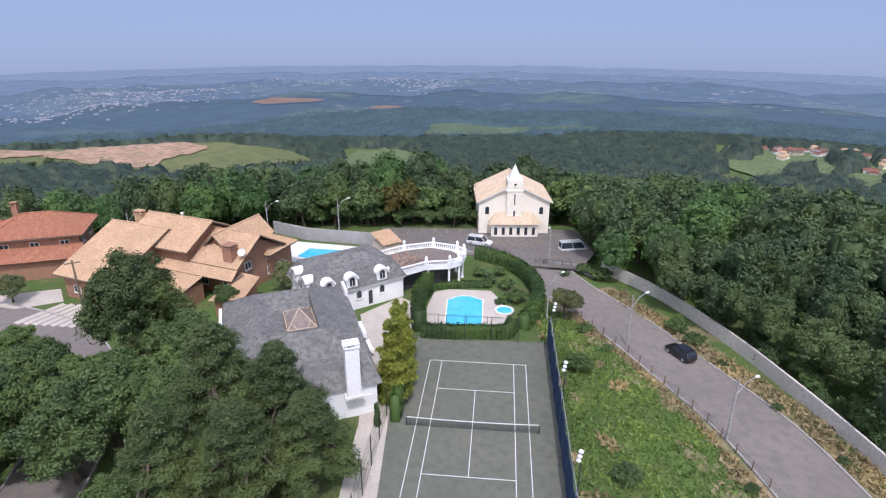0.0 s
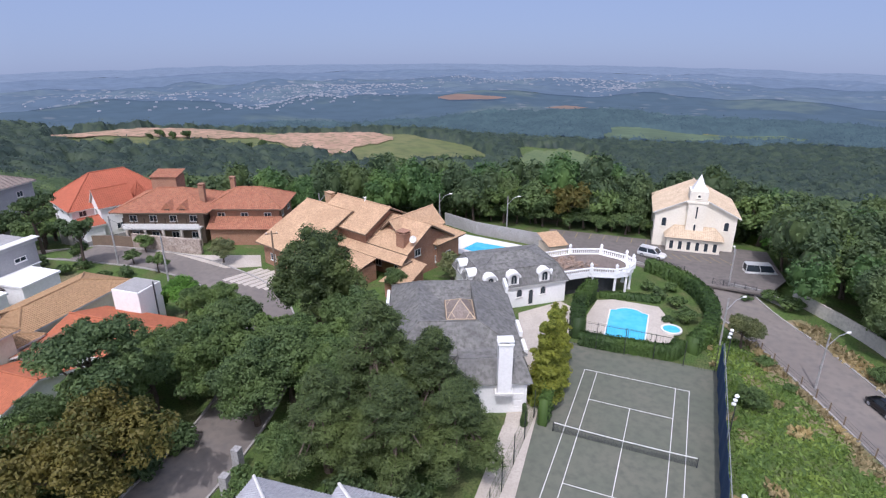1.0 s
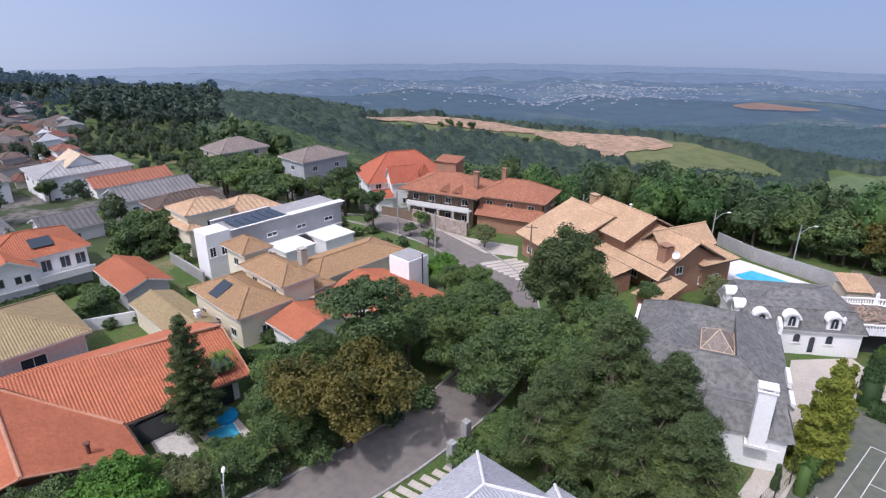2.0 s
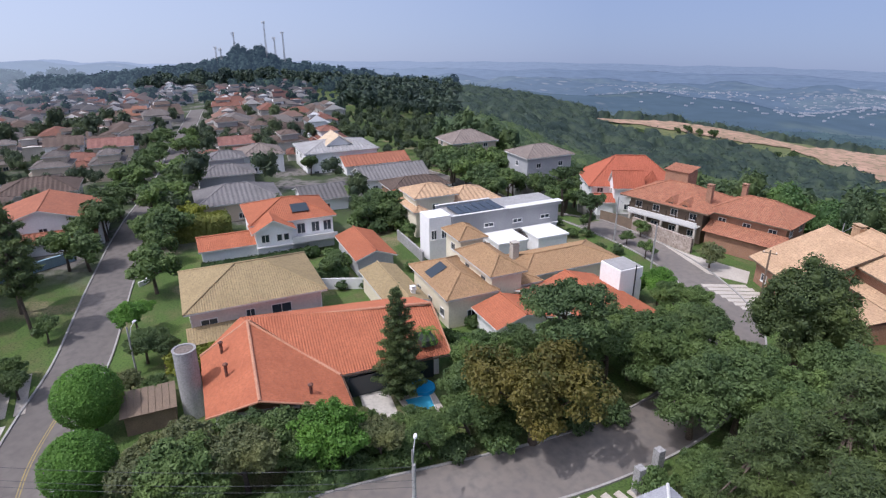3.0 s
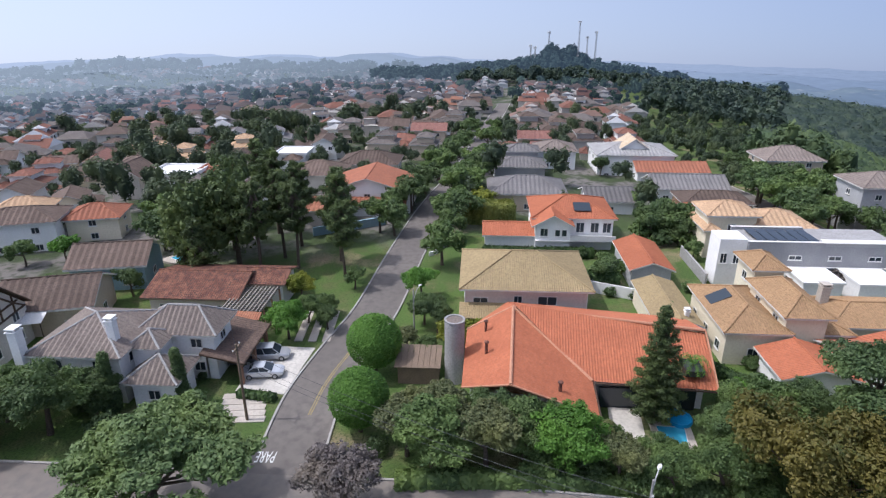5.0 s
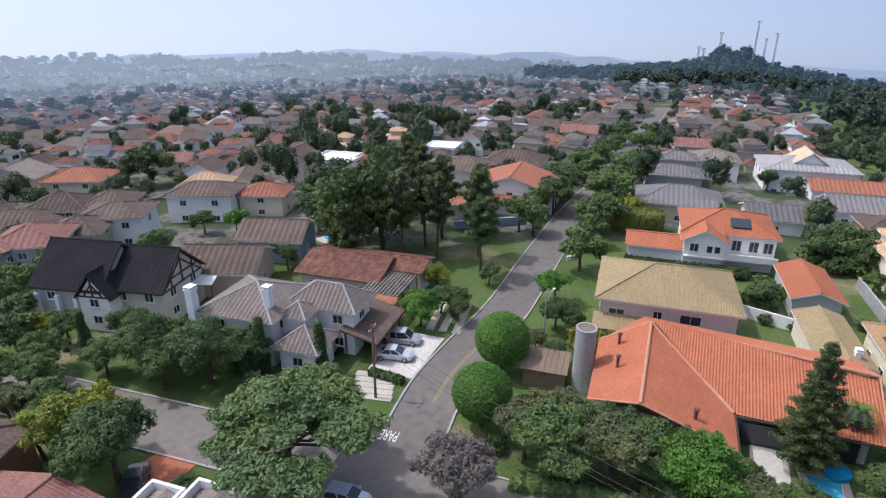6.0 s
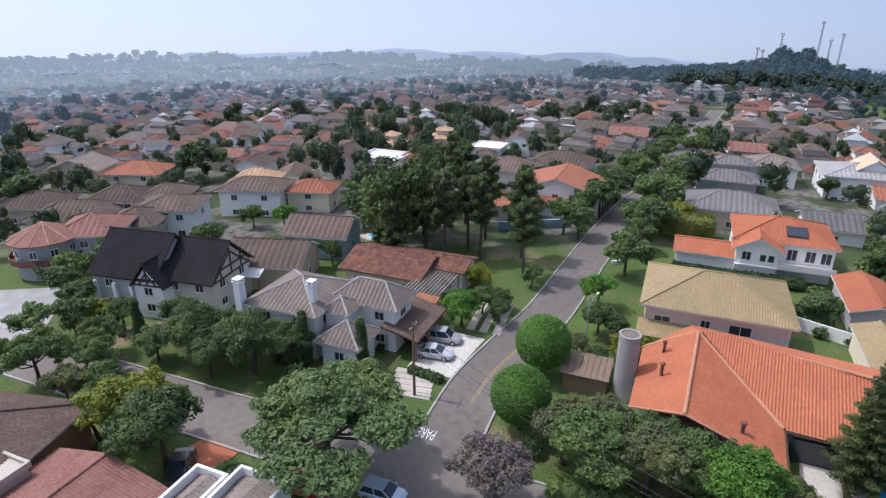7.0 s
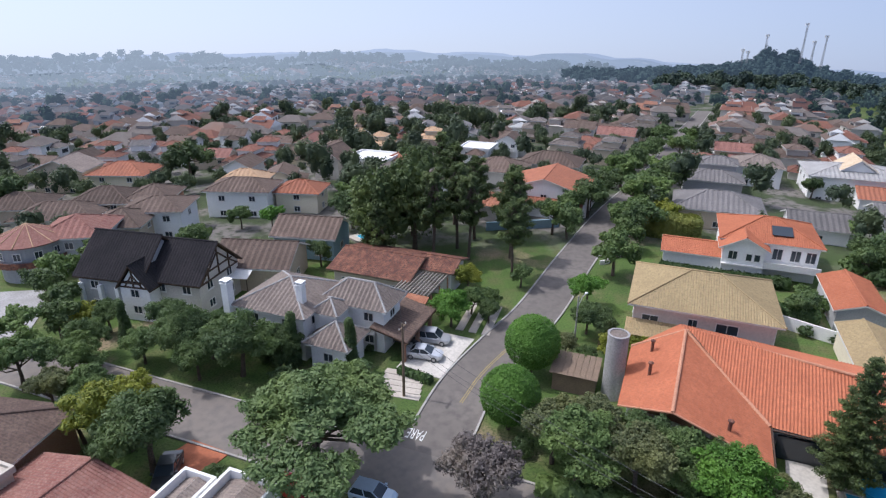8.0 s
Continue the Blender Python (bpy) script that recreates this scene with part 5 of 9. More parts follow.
# ---- hedges, fences ----
def hedge(label, pts, width, height, mat="hedge", density=26, size=0.28, name="hedge"):
    SEED[0] += 1
    rng = np.random.default_rng(SEED[0])
    line = smooth_line([Vector(p) for p in pts], 6)
    vs, fs, n0 = [], [], 0
    for a, b in zip(line, line[1:]):
        ln = (b - a).length
        if ln < 1e-3:
            continue
        d = (b - a) / ln
        s = Vector((-d.y, d.x))
        k = int(density * ln * (width + 2 * height))
        t, q = rng.uniform(0, 1, k), rng.uniform(-height, width + height, k)
        off = np.clip(q, 0, width) - width / 2
        z = np.where(q < 0, height + q, np.where(q > width, height - (q - width), height)) + rng.normal(0, 0.07, k)
        off = off + rng.normal(0, 0.08, k)
        p = np.stack([a.x + (b.x - a.x) * t + s.x * off, a.y + (b.y - a.y) * t + s.y * off, z], 1)
        nr = np.stack([s.x * np.sign(off), s.y * np.sign(off), np.full(k, 0.8)], 1)
        v, f = leaf_cards(rng, p, nr, size)
        vs.append(v), fs.append(f + n0)
        n0 += len(v)
        c = [(e.x + s.x * o, e.y + s.y * o, zz) for e in (a, b) for o in (-width * 0.46, width * 0.46) for zz in (-0.2, height * 0.95)]
        box_faces = [(0, 1, 5, 4), (2, 6, 7, 3), (1, 3, 7, 5), (0, 2, 3, 1), (4, 5, 7, 6)]
        vs.append(np.array(c)), fs.append(np.array([t for q in box_faces for t in ((q[0], q[1], q[2]), (q[0], q[2], q[3]))]) + n0)
        n0 += 8
    ob = quads(name, np.concatenate(vs), np.concatenate(fs), M[mat])
    ob.location.z = land(*line[0])
    return tagged(ob, label, "hedge")


def fence(name, label, pts, height, step, post, wires, mat, post_r=0.05, wire_r=0.012, uprights=0.0, category="fence"):
    """Posts along a line with wires or bars between them."""
    f = thing(name, label, category)
    pts = [Vector((*p, 0)) for p in pts]
    spots = []
    for a, b in zip(pts, pts[1:]):
        n = max(1, round((b - a).length / step))
        spots += [a.lerp(b, k / n) for k in range(n)]
    spots.append(pts[-1])
    me = shared(("fence_post", name, height, post_r), lambda: (Geo().tube((0, 0, -0.2), (0, 0, height), post_r, post_r, 6), M[post]))
    for q in spots:
        set_piece("post", me, f, Matrix.Translation((q.x, q.y, land(q.x, q.y))))
    for w in wires:
        g = Geo()
        for a, b in zip(spots, spots[1:]):
            g.tube((a.x, a.y, w + land(a.x, a.y)), (b.x, b.y, w + land(b.x, b.y)), wire_r, wire_r, 4, False)
        part("rail", g, M[mat], f)
    if uprights:
        g = Geo()
        for a, b in zip(spots, spots[1:]):
            n = max(1, round((b - a).length / uprights))
            for k in range(n):
                q = a.lerp(b, (k + 0.5) / n)
                g.tube((q.x, q.y, min(wires) + land(q.x, q.y)), (q.x, q.y, max(wires) + land(q.x, q.y)), wire_r * 0.8, wire_r * 0.8, 4, False)
        tagged(part("bar_grid", g, M[mat], f), kind="stuff")
    return f


hedge("clipped dark green hedge behind the court", [(-2.6, 64.6), (1.0, 64.3), (4, 64.3), (7.6, 64.4), (9.0, 66.5)], 1.5, 1.5)
hedge("tall dark hedge beside the pool", [(-2.9, 65.5), (-3.4, 70), (-3.0, 74), (-2.0, 77.6)], 1.5, 3.0)
hedge("clipped hedge curving along the lawn", [(10.2, 66.5), (12.3, 70.5), (13.6, 76.5), (12.6, 82.6), (9.6, 87.4), (5.6, 90.4)], 1.6, 2.2)
hedge("low hedge at the foot of the terrace", [(-1.0, 78.4), (3.2, 78.9), (7.2, 79.2)], 1.0, 0.8)
hedge("dark climbing hedge beside the drive", [(-4.6, 47.5), (-4.4, 51.0)], 0.9, 3.2)
fence("court_fence", "tall green wire fence behind the court", [(-3.8, 63.9), (12.4, 62.5)], 3.6, 3.2, "dark_metal", (0.1, 1.2, 2.4, 3.55), "hedge", 0.04, 0.012, 0.3)
fence("court_fence", "tall green wire fence along the drive", [(-4.1, 63.9), (-5.2, 52), (-6.6, 38), (-7.5, 28)], 3.4, 3.2, "dark_metal", (0.1, 1.2, 2.4, 3.35), "hedge", 0.04, 0.012, 0.4)
fence("verge_fence", "wire fence on wooden posts along the road", [(30.4, 26), (29.0, 38), (27.0, 49.5), (22.6, 62.2), (18.6, 70.4), (16.0, 77)], 1.2, 2.4, "wood", (0.35, 0.7, 1.05), "dark_metal", 0.07, 0.012)
fence("yard_railing", "dark metal railing at the parking yard", [(3.6, 92.8), (11.0, 90.3)], 1.6, 2.0, "dark_metal", (0.5, 1.55), "dark_metal", 0.04, 0.02, 0.16)
fence("yard_railing", "dark metal gate railing by the yard", [(14.8, 87.6), (20.6, 86.9)], 1.5, 1.6, "dark_metal", (0.2, 1.45), "dark_metal", 0.04, 0.02, 0.16)
fence("pool_fence", "thin dark fence at the pool edge", [(-2.1, 66.0), (3.0, 65.7), (8.2, 65.5)], 2.2, 2.6, "dark_metal", (2.15,), "dark_metal", 0.03, 0.025)

screen = thing("windscreen", "tall navy cloth windscreen along the tennis court", "screen")
screen.matrix_world = COURT
n = 40
g = Geo()
for k in range(n):
    ya, yb = -20 + 37 * k / n, -20 + 37 * (k + 1) / n
    xa, xb = (8.25 + 0.05 * math.sin(k * 1.7), 8.25 + 0.05 * math.sin((k + 1) * 1.7))
    g.add([(xa, ya, 0.05), (xb, yb, 0.05), (xb, yb, 3.7), (xa, ya, 3.7), (xa + 0.03, ya, 0.05), (xb + 0.03, yb, 0.05), (xb + 0.03, yb, 3.7), (xa + 0.03, ya, 3.7)], [(0, 1, 2, 3), (7, 6, 5, 4), (3, 2, 6, 7)])
part("cloth", g, M["navy"], screen, "navy shade cloth")
for k in range(13):
    part("post", Geo().tube((8.42, -20 + 37 * k / 12, -0.2), (8.42, -20 + 37 * k / 12, 3.8), 0.05, 0.05, 6), M["steel"], screen)
part("rail", Geo().tube((8.42, -20, 3.75), (8.42, 17, 3.75), 0.035, 0.035, 6), M["steel"], screen)


def flood_lamp(x, y):
    f = thing("floodlight", "tall thin pole with three round floodlights", "floodlight", group="court floodlights")
    f.matrix_world = COURT @ pose(x, y, 0)
    part("pole", Geo().tube((0, 0, -0.2), (0, 0, 6.2), 0.06, 0.045, 8), M["dark_metal"], f)
    for k in range(3):
        part("lamp", Geo().turn([(0.05, 5.3 + k * 0.42), (0.2, 5.38 + k * 0.42), (0.2, 5.5 + k * 0.42), (0.08, 5.62 + k * 0.42)], 10, (-0.18 + 0.06 * k, -0.1)), M["white"], f, smooth=True)


for y in (-9.5, 3.0, 15.5):
    flood_lamp(8.75, y)


# ---- lamps and poles ----
def street_lamp(x, y, heading, h=7.0, arm=2.0):
    f = thing("street_lamp", "grey concrete street lamp with a long arm", "street lamp", (x, y, land(x, y)), heading, "street lamps")
    part("pole", Geo().tube((0, 0, -0.3), (0, 0, h), 0.13, 0.08, 10), M["concrete"], f)
    part("arm", Geo().path([(0, 0, h - 1.6), (arm * 0.55, 0, h - 0.4), (arm, 0, h - 0.1)], 0.04), M["steel"], f)
    part("lamp_head", Geo().turn([(0.05, 0), (0.16, 0.04), (0.13, 0.16), (0.03, 0.2)], 10, (0, 0)), M["trim"], f).matrix_local = pose(arm + 0.2, 0, h - 0.15) @ Matrix.Diagonal((2.0, 1, 1, 1))
    return f


street_lamp(27.7, 46.7, 20), street_lamp(23.0, 64.1, 25), street_lamp(13.9, 70.0, 30, 6.4), street_lamp(17.0, 87.5, 90, 6.5, 1.0)
street_lamp(-31, 98.5, 20, 7, 1.8), street_lamp(-18.8, 100.5, 20, 7, 1.8), street_lamp(-52.0, 92.0, 20, 7, 1.8)
street_lamp(-32.4, 12.4, 150, 7.4, 1.4), street_lamp(-64.5, -7.6, 150, 6, 1.2)


def utility_pole(x, y, h=8.6, heading=0, bar=True):
    f = thing("utility_pole", "weathered utility pole with a cross-arm" if bar else "plain pale concrete utility pole", "utility pole", (x, y, land(x, y)), heading, "utility poles")
    part("pole", Geo().tube((0, 0, -0.4), (0, 0, h), 0.16, 0.11, 8), M["wood"] if bar else M["concrete"], f)
    if bar:
        part("cross_arm", Geo().box(-0.9, -0.06, h - 0.5, 0.9, 0.06, h - 0.38), M["wood"], f)
        for k in (-0.75, 0, 0.75):
            part("insulator", Geo().turn([(0.03, h - 0.38), (0.07, h - 0.32), (0.05, h - 0.22), (0.02, h - 0.18)], 8, (k, 0)), M["trim"], f)
    return f


utility_pole(-46.4, -22.2), utility_pole(-30.3, 11.7, 8.0, 90, False), utility_pole(-63.0, 64.7, 7.5, 30, False), utility_pole(-75.4, 67.8, 8.0, 60, False)
utility_pole(-47.5, 69.5, 8.0, 30)


def cable(a, b, sag=0.6):
    n = 10
    pts = []
    for k in range(n + 1):
        t = k / n
        p = Vector(a).lerp(Vector(b), t)
        p.z -= sag * 4 * t * (1 - t)
        pts.append(p)
    return tagged(part("cable", Geo().path(pts, 0.018, 4), M["dark_metal"]), "thin black overhead cable between poles", "cable")


for dz in (8.2, 7.0, 6.4):
    cable((-46.4, -22.2, dz), (-30.3, 11.7, dz - 0.4), 0.9)
cable((-46.4, -22.2, 6.6), (-57.0, -27.5, 4.2), 0.3)
cable((-63.0, 64.7, 7.3), (-75.4, 67.8, 7.6), 0.4)

# ---- house with the tan tile roofs ----
tan = thing("tan_roof_house", "large brick house with overlapping tan tile roofs", "house", (-40, 80, 0), -22)
block(tan, -10.4, -9.3, -1.0, 10.5, 0, 3.7, 4.6, "gable", "x", "brick", "tan_tile", 0.9, 0.35, board="wood", windows="SW")
block(tan, 0.2, -0.2, 12.2, 9.2, 0, 4.7, 3.2, "gable", "x", "brick", "tan_tile", 0.9, 0.35, board="wood", windows="SE")
block(tan, -6.0, -1.2, 4.6, 8.4, 3, 6.4, 2.9, "gable", "x", "brick", "tan_tile", 0.9, 0.35, board="wood")
block(tan, 6.0, 6.5, 12.4, 12.0, 0, 4.2, 2.0, "hip", "x", "brick", "tan_tile", 0.8, 0.35, board="wood", windows="E")
block(tan, 5.2, 2.0, 9.2, 11.0, 3, 5.6, 2.5, "gable", "y", "brick", "tan_tile", 0.7, 0.35, board="wood")
part("skirt_roof", Geo().slope([(-0.6, -2.9, 3.7), (13.6, -2.9, 3.7), (13.0, -0.3, 4.9), (-0.2, -0.3, 4.9)], 0.3), M["tan_tile"], tan)
part("skirt_board", Geo().box(-0.4, -2.75, 3.45, 13.4, -0.25, 3.66), M["wood"], tan)
part("porch_roof", Geo().slope([(3.0, -7.2, 2.7), (8.5, -7.2, 2.7), (8.5, -2.8, 3.6), (3.0, -2.8, 3.6)], 0.3), M["tan_tile"], tan)
part("porch_wall", Geo().box(3.3, -6.8, 0, 8.2, -2.7, 2.6), M["brick"], tan)
part("porch_roof", Geo().slope([(13.0, -7.0, 2.6), (17.0, -5.0, 2.6), (15.6, 0.4, 3.6), (12.4, 0.4, 3.6)], 0.3), M["tan_tile"], tan)
part("porch_wall", Geo().prism([(13.4, -6.2), (16.4, -4.6), (15.2, 0.0), (12.6, 0.0)], 0, 2.5), M["brick"], tan)
chimney(tan, 11.0, 0.4, 4.5, 7.2, 1.5, 1.5, "brick", "brick"), chimney(tan, -7.6, 2.6, 6.5, 9.2, 1.5, 0.9, "tan_tile", "tan_tile")
dish = part("dish", Geo().turn([(0.02, 0), (0.35, 0.06), (0.55, 0.18), (0.53, 0.2), (0.33, 0.1), (0.02, 0.04)], 16), M["trim"], tan, "white satellite dish")
dish.matrix_local = pose(13.0, 0.4, 6.7, 60, 0, 20)
part("dish_mast", Geo().tube((13.0, 0.6, 5.0), (13.0, 0.45, 6.7), 0.03), M["steel"], tan)
part("vent", Geo().turn([(0.16, 9.2), (0.16, 9.7), (0.28, 9.8), (0.05, 10.0)], 10, (-0.2, 3.6)), M["trim"], tan)
for k in range(7):
    tagged(part("drive_slab", Geo().box(0, 0, -0.05, 0.95, 6.4, 0.07), M["paving"]), "pale concrete drive strip between grass", "paving", kind="structure").matrix_world = pose(-55.6 + k * 1.25, 67.4 - k * 0.15, 0, 0, 0, -28)

# ---- timbered house with weathered roofs ----
red = thing("timbered_house", "long half-timbered house with weathered red tile roofs", "house", (-81, 75.8, 0), 17)
block(red, 0, 0, 13.8, 9.5, 0, 6, 2.7, "hip", "x", "wood", "weathered", 1.5, 0.33, board="wood", windows="S")
block(red, 14.4, 1.5, 26.5, 9.8, 0, 6, 2.6, "hip", "x", "brick", "weathered", 0.9, 0.33, board="wood", windows="SE")
part("skirt_roof", Geo().slope([(14.6, -1.6, 3.1), (27.6, -1.6, 3.1), (27.0, 1.4, 4.5), (14.6, 1.4, 4.5)], 0.33), M["weathered"], red)
part("porch_wall", Geo().box(15.0, -0.9, 0, 26.6, 1.45, 3.0), M["brick"], red)
part("balcony", Geo().box(0.5, -1.6, 3.0, 13.6, 0, 3.2).box(0.5, -1.7, 3.2, 13.6, -1.55, 4.1), M["trim"], red, "white balcony front")
for k in range(8):
    part("balcony_post", Geo().box(0.7 + k * 1.8, -1.62, 4.1, 0.86 + k * 1.8, -1.48, 5.12), M["timber"], red)
for k in range(5):
    part("pillar", Geo().box(0.8 + k * 3.1, -1.6, -0.3, 1.2 + k * 3.1, -1.2, 3.0), M["paving"], red)
for x in (8.2, 10.8):
    d = part("dormer", Geo().add([(x - 1.0, -0.9, 5.6), (x + 1.0, -0.9, 5.6), (x + 1.0, -0.9, 6.5), (x, -0.9, 7.5), (x - 1.0, -0.9, 6.5), (x - 1.0, 2.6, 5.6), (x + 1.0, 2.6, 5.6), (x + 1.0, 2.6, 6.5), (x, 3.4, 7.5), (x - 1.0, 2.6, 6.5)], [(0, 1, 2, 3, 4), (9, 8, 7, 6, 5), (0, 4, 9, 5), (1, 6, 7, 2), (2, 7, 8, 3), (3, 8, 9, 4)]), M["weathered"], red)
    window(d, x, -0.9, 5.7, 0.9, 0.8, 180, "timber")
part("attic_block", Geo().box(3.2, 5.5, 7.4, 7.6, 9.0, 10.4), M["brick"], red)
part("attic_roof", Geo().slope([(2.9, 5.2, 10.4), (7.9, 5.2, 10.4), (7.9, 9.3, 11.0), (2.9, 9.3, 11.0)], 0.33), M["weathered"], red)
chimney(red, 13.2, 2.6, 6.5, 9.6, 0.9, 0.9, "brick", "brick"), chimney(red, 17.0, 7.4, 7.4, 9.6, 0.8, 0.8, "brick", "brick")

orange = thing("orange_roof_house", "white gabled house with steep orange tile roof", "house", (-93.0, 76.2, -0.3), 64)
block(orange, 0, 0, 17.5, 11.4, 0, 4.8, 5.0, "hip", "x", "white", "orange_tile", 0.7, 0.35, windows="SWE")
block(orange, 3.6, -4.0, 9.2, 0.4, 0, 5.4, 3.0, "gable", "x", "white", "orange_tile", 0.35, 0.35, windows="S")
part("foundation", Geo().box(-0.1, -0.1, -6, 17.6, 11.5, 0.1).box(3.5, -4.1, -6, 9.3, 0, 0.1).box(0.2, -4.9, -6, 3.5, 0, 0.1), M["concrete"], orange)
window(orange, 3.6, -1.8, 3.4, 1.0, 1.5, 90)
block(orange, 10.2, -2.4, 12.8, 0.3, 0, 5.0, 3.2, "hip", "x", "white", "orange_tile", 0.35, 0.35)
block(orange, 0.3, -4.8, 3.4, -0.4, 0, 2.8, 1.1, "gable", "x", "white", "orange_tile", 0.4, 0.35)

# ---- terracotta house with the L-shaped roof ----
lhouse = thing("terracotta_house", "low white house with an L-shaped terracotta tile roof", "house")
TA = {"a": (-59.8, -0.9, 3.2), "b": (-48.4, -1.2, 3.2), "c": (-45.0, 3.3, 6.0), "d": (-60.3, 4.3, 6.0), "e": (-44.6, 11.4, 3.2), "f": (-50.15, 11.7, 3.2), "g": (-49.2, 23.6, 3.2), "h": (-55.9, 24.2, 6.0), "i": (-63.2, 24.6, 3.6), "j": (-64.4, 3.9, 4.6)}
g = Geo()
for f in ("abcd", "efdc", "fghd", "ijdh", "jad"):
    g.slope([TA[k] for k in f], 0.29, 0.42, 0.075)
part("roof", g, M["terracotta"], lhouse)
caps = Geo()
for f in ("cd", "dh", "ad", "fd"):
    caps.tube(Vector(TA[f[0]]) + Vector((0, 0, 0.08)), Vector(TA[f[1]]) + Vector((0, 0, 0.08)), 0.17, 0.17, 8)
for f in ("bc", "ec", "gh"):
    caps.tube(Vector(TA[f[0]]) + Vector((0, 0, 0.05)), Vector(TA[f[1]]) + Vector((0, 0, 0.05)), 0.1, 0.1, 6)
M["mortar"] = surface("mortared_tiles", (0.5, 0.27, 0.17), (0.44, 0.21, 0.13), 0.9, 1.2, 8, (0.36, 0.17, 0.1), 0.2)
part("ridge_cap", caps, M["mortar"], lhouse)
part("gutter", Geo().tube(Vector(TA["f"]) + Vector((0.15, 0, -0.08)), Vector(TA["g"]) + Vector((0.15, 0, -0.08)), 0.08).tube(Vector(TA["e"]) + Vector((0, 0.15, -0.08)), Vector(TA["f"]) + Vector((0, 0.15, -0.08)), 0.08), M["timber"], lhouse)
part("wall", Geo().prism([(-59.3, -0.2), (-49.2, -0.4), (-46.6, 3.3), (-46.4, 10.4), (-51.6, 10.6), (-50.7, 22.8), (-61.5, 23.4), (-62.6, 4.2)], -0.1, 3.1), M["white"], lhouse)
part("gable_wall", Geo().add([(-48.9, -0.3, 3.05), (-46.6, 10.2, 3.05), (-46.1, 3.4, 5.6), (-49.2, -0.3, 3.05), (-46.9, 10.2, 3.05), (-46.4, 3.4, 5.6)], [(0, 1, 2), (5, 4, 3), (0, 2, 5, 3), (1, 4, 5, 2), (0, 3, 4, 1)]), M["brick"], lhouse)
part("veranda_wall", Geo().box(-50.6, 12.5, 0.1, -50.3, 22.0, 2.4), M["glass"], lhouse, "dark glazed veranda front")
for x, y, z, hh in ((-57.4, 1.2, 4.5, 1.1), (-52.6, 1.2, 4.5, 1.3), (-46.6, 8.0, 4.4, 0.9)):
    part("vent_pipe", Geo().turn([(0.16, z - 0.6), (0.16, z + hh), (0.27, z + hh + 0.05), (0.27, z + hh + 0.16), (0.05, z + hh + 0.3)], 10, (x, y)), M["rust"], lhouse, "rust-coloured vent pipe")
# no hole is cut: a dark box imitates the shade inside it
part("roof_opening", Geo().box(-52.4, 20.6, 4.1, -50.1, 22.4, 4.75), M["dark_metal"], lhouse, "dark box painted as the shaded opening in the tiles")
palm = thing("palm", "small green palm growing through the roof opening", "palm", (-51.2, 21.5, 0))
part("trunk", Geo().tube((0, 0, -0.2), (0.1, 0, 5.0), 0.11, 0.08, 8), M["bark"], palm)
palm_rng = np.random.default_rng(3)
for k in range(13):
    a, up = k * 2.4, palm_rng.uniform(0.5, 1.3)
    ribs = [Vector((0.1 + r * math.cos(a), r * math.sin(a), 5.0 + up * math.sin(r * 1.7) - 0.16 * r * r)) for r in (0, 0.4, 0.8, 1.2, 1.6)]
    g, side = Geo(), Vector((-math.sin(a), math.cos(a), 0))
    for p, q in zip(ribs, ribs[1:]):
        for t in (0.2, 0.6, 1.0):
            c = p.lerp(q, t)
            for sgn in (-1, 1):
                g.add([c, c + side * sgn * 0.34 + (q - p) * 0.5 - Vector((0, 0, 0.12)), c + (q - p) * 0.25], [(0, 1, 2)])
    part("frond", g, M["leaf_bright"], palm)
silo = thing("water_tower", "grey concrete cylinder water tower streaked with dirt", "water tower", (-54.5, -2.15, 0))
part("shaft", Geo().turn([(1.06, -0.2), (1.06, 7.1), (1.0, 7.3)], 28), M["concrete"], silo, smooth=False)
part("rim", Geo().turn([(0.92, 7.25), (1.1, 7.3), (1.1, 7.45), (0.88, 7.45), (0.88, 7.3)], 28), M["concrete"], silo)
part("lid", Geo().turn([(0.87, 7.28), (0.87, 7.36), (0.3, 7.42)], 20), M["grey_tile"], silo)
shed = thing("garden_shed", "low shed with weathered wooden board roof", "shed")
part("wall", Geo().box(-56.4, -8.2, 0, -53.4, -3.8, 2.1), M["wood"], shed)
for k in range(8):
    part("roof_board", Geo().add([(-56.9 + a * 3.9, -8.5 + k * 0.62 + b * 0.58, 2.75 - a * 0.5 + c) for c in (0, 0.06) for b in (0, 1) for a in (0, 1)], [(0, 2, 3, 1), (4, 5, 7, 6), (0, 1, 5, 4), (2, 6, 7, 3), (0, 4, 6, 2), (1, 3, 7, 5)]), M["wood"], shed)
path_ = part("garden_path", Geo().prism([(-50.8, 13.6), (-50.0, 16.6), (-46.0, 16.2), (-44.2, 14.6), (-45.6, 13.0)], -0.05, 0.08), M["pale_concrete"])
tagged(path_, "white paved garden path", "path", kind="structure")
pool("pool_3", "small bright blue garden pool", [(-47.6, 17.6), (-45.2, 17.6), (-45.0, 19.8), (-47.4, 20.2)], [(-48.4, 17.0), (-44.6, 17.0), (-44.4, 20.6), (-48.2, 20.9)])

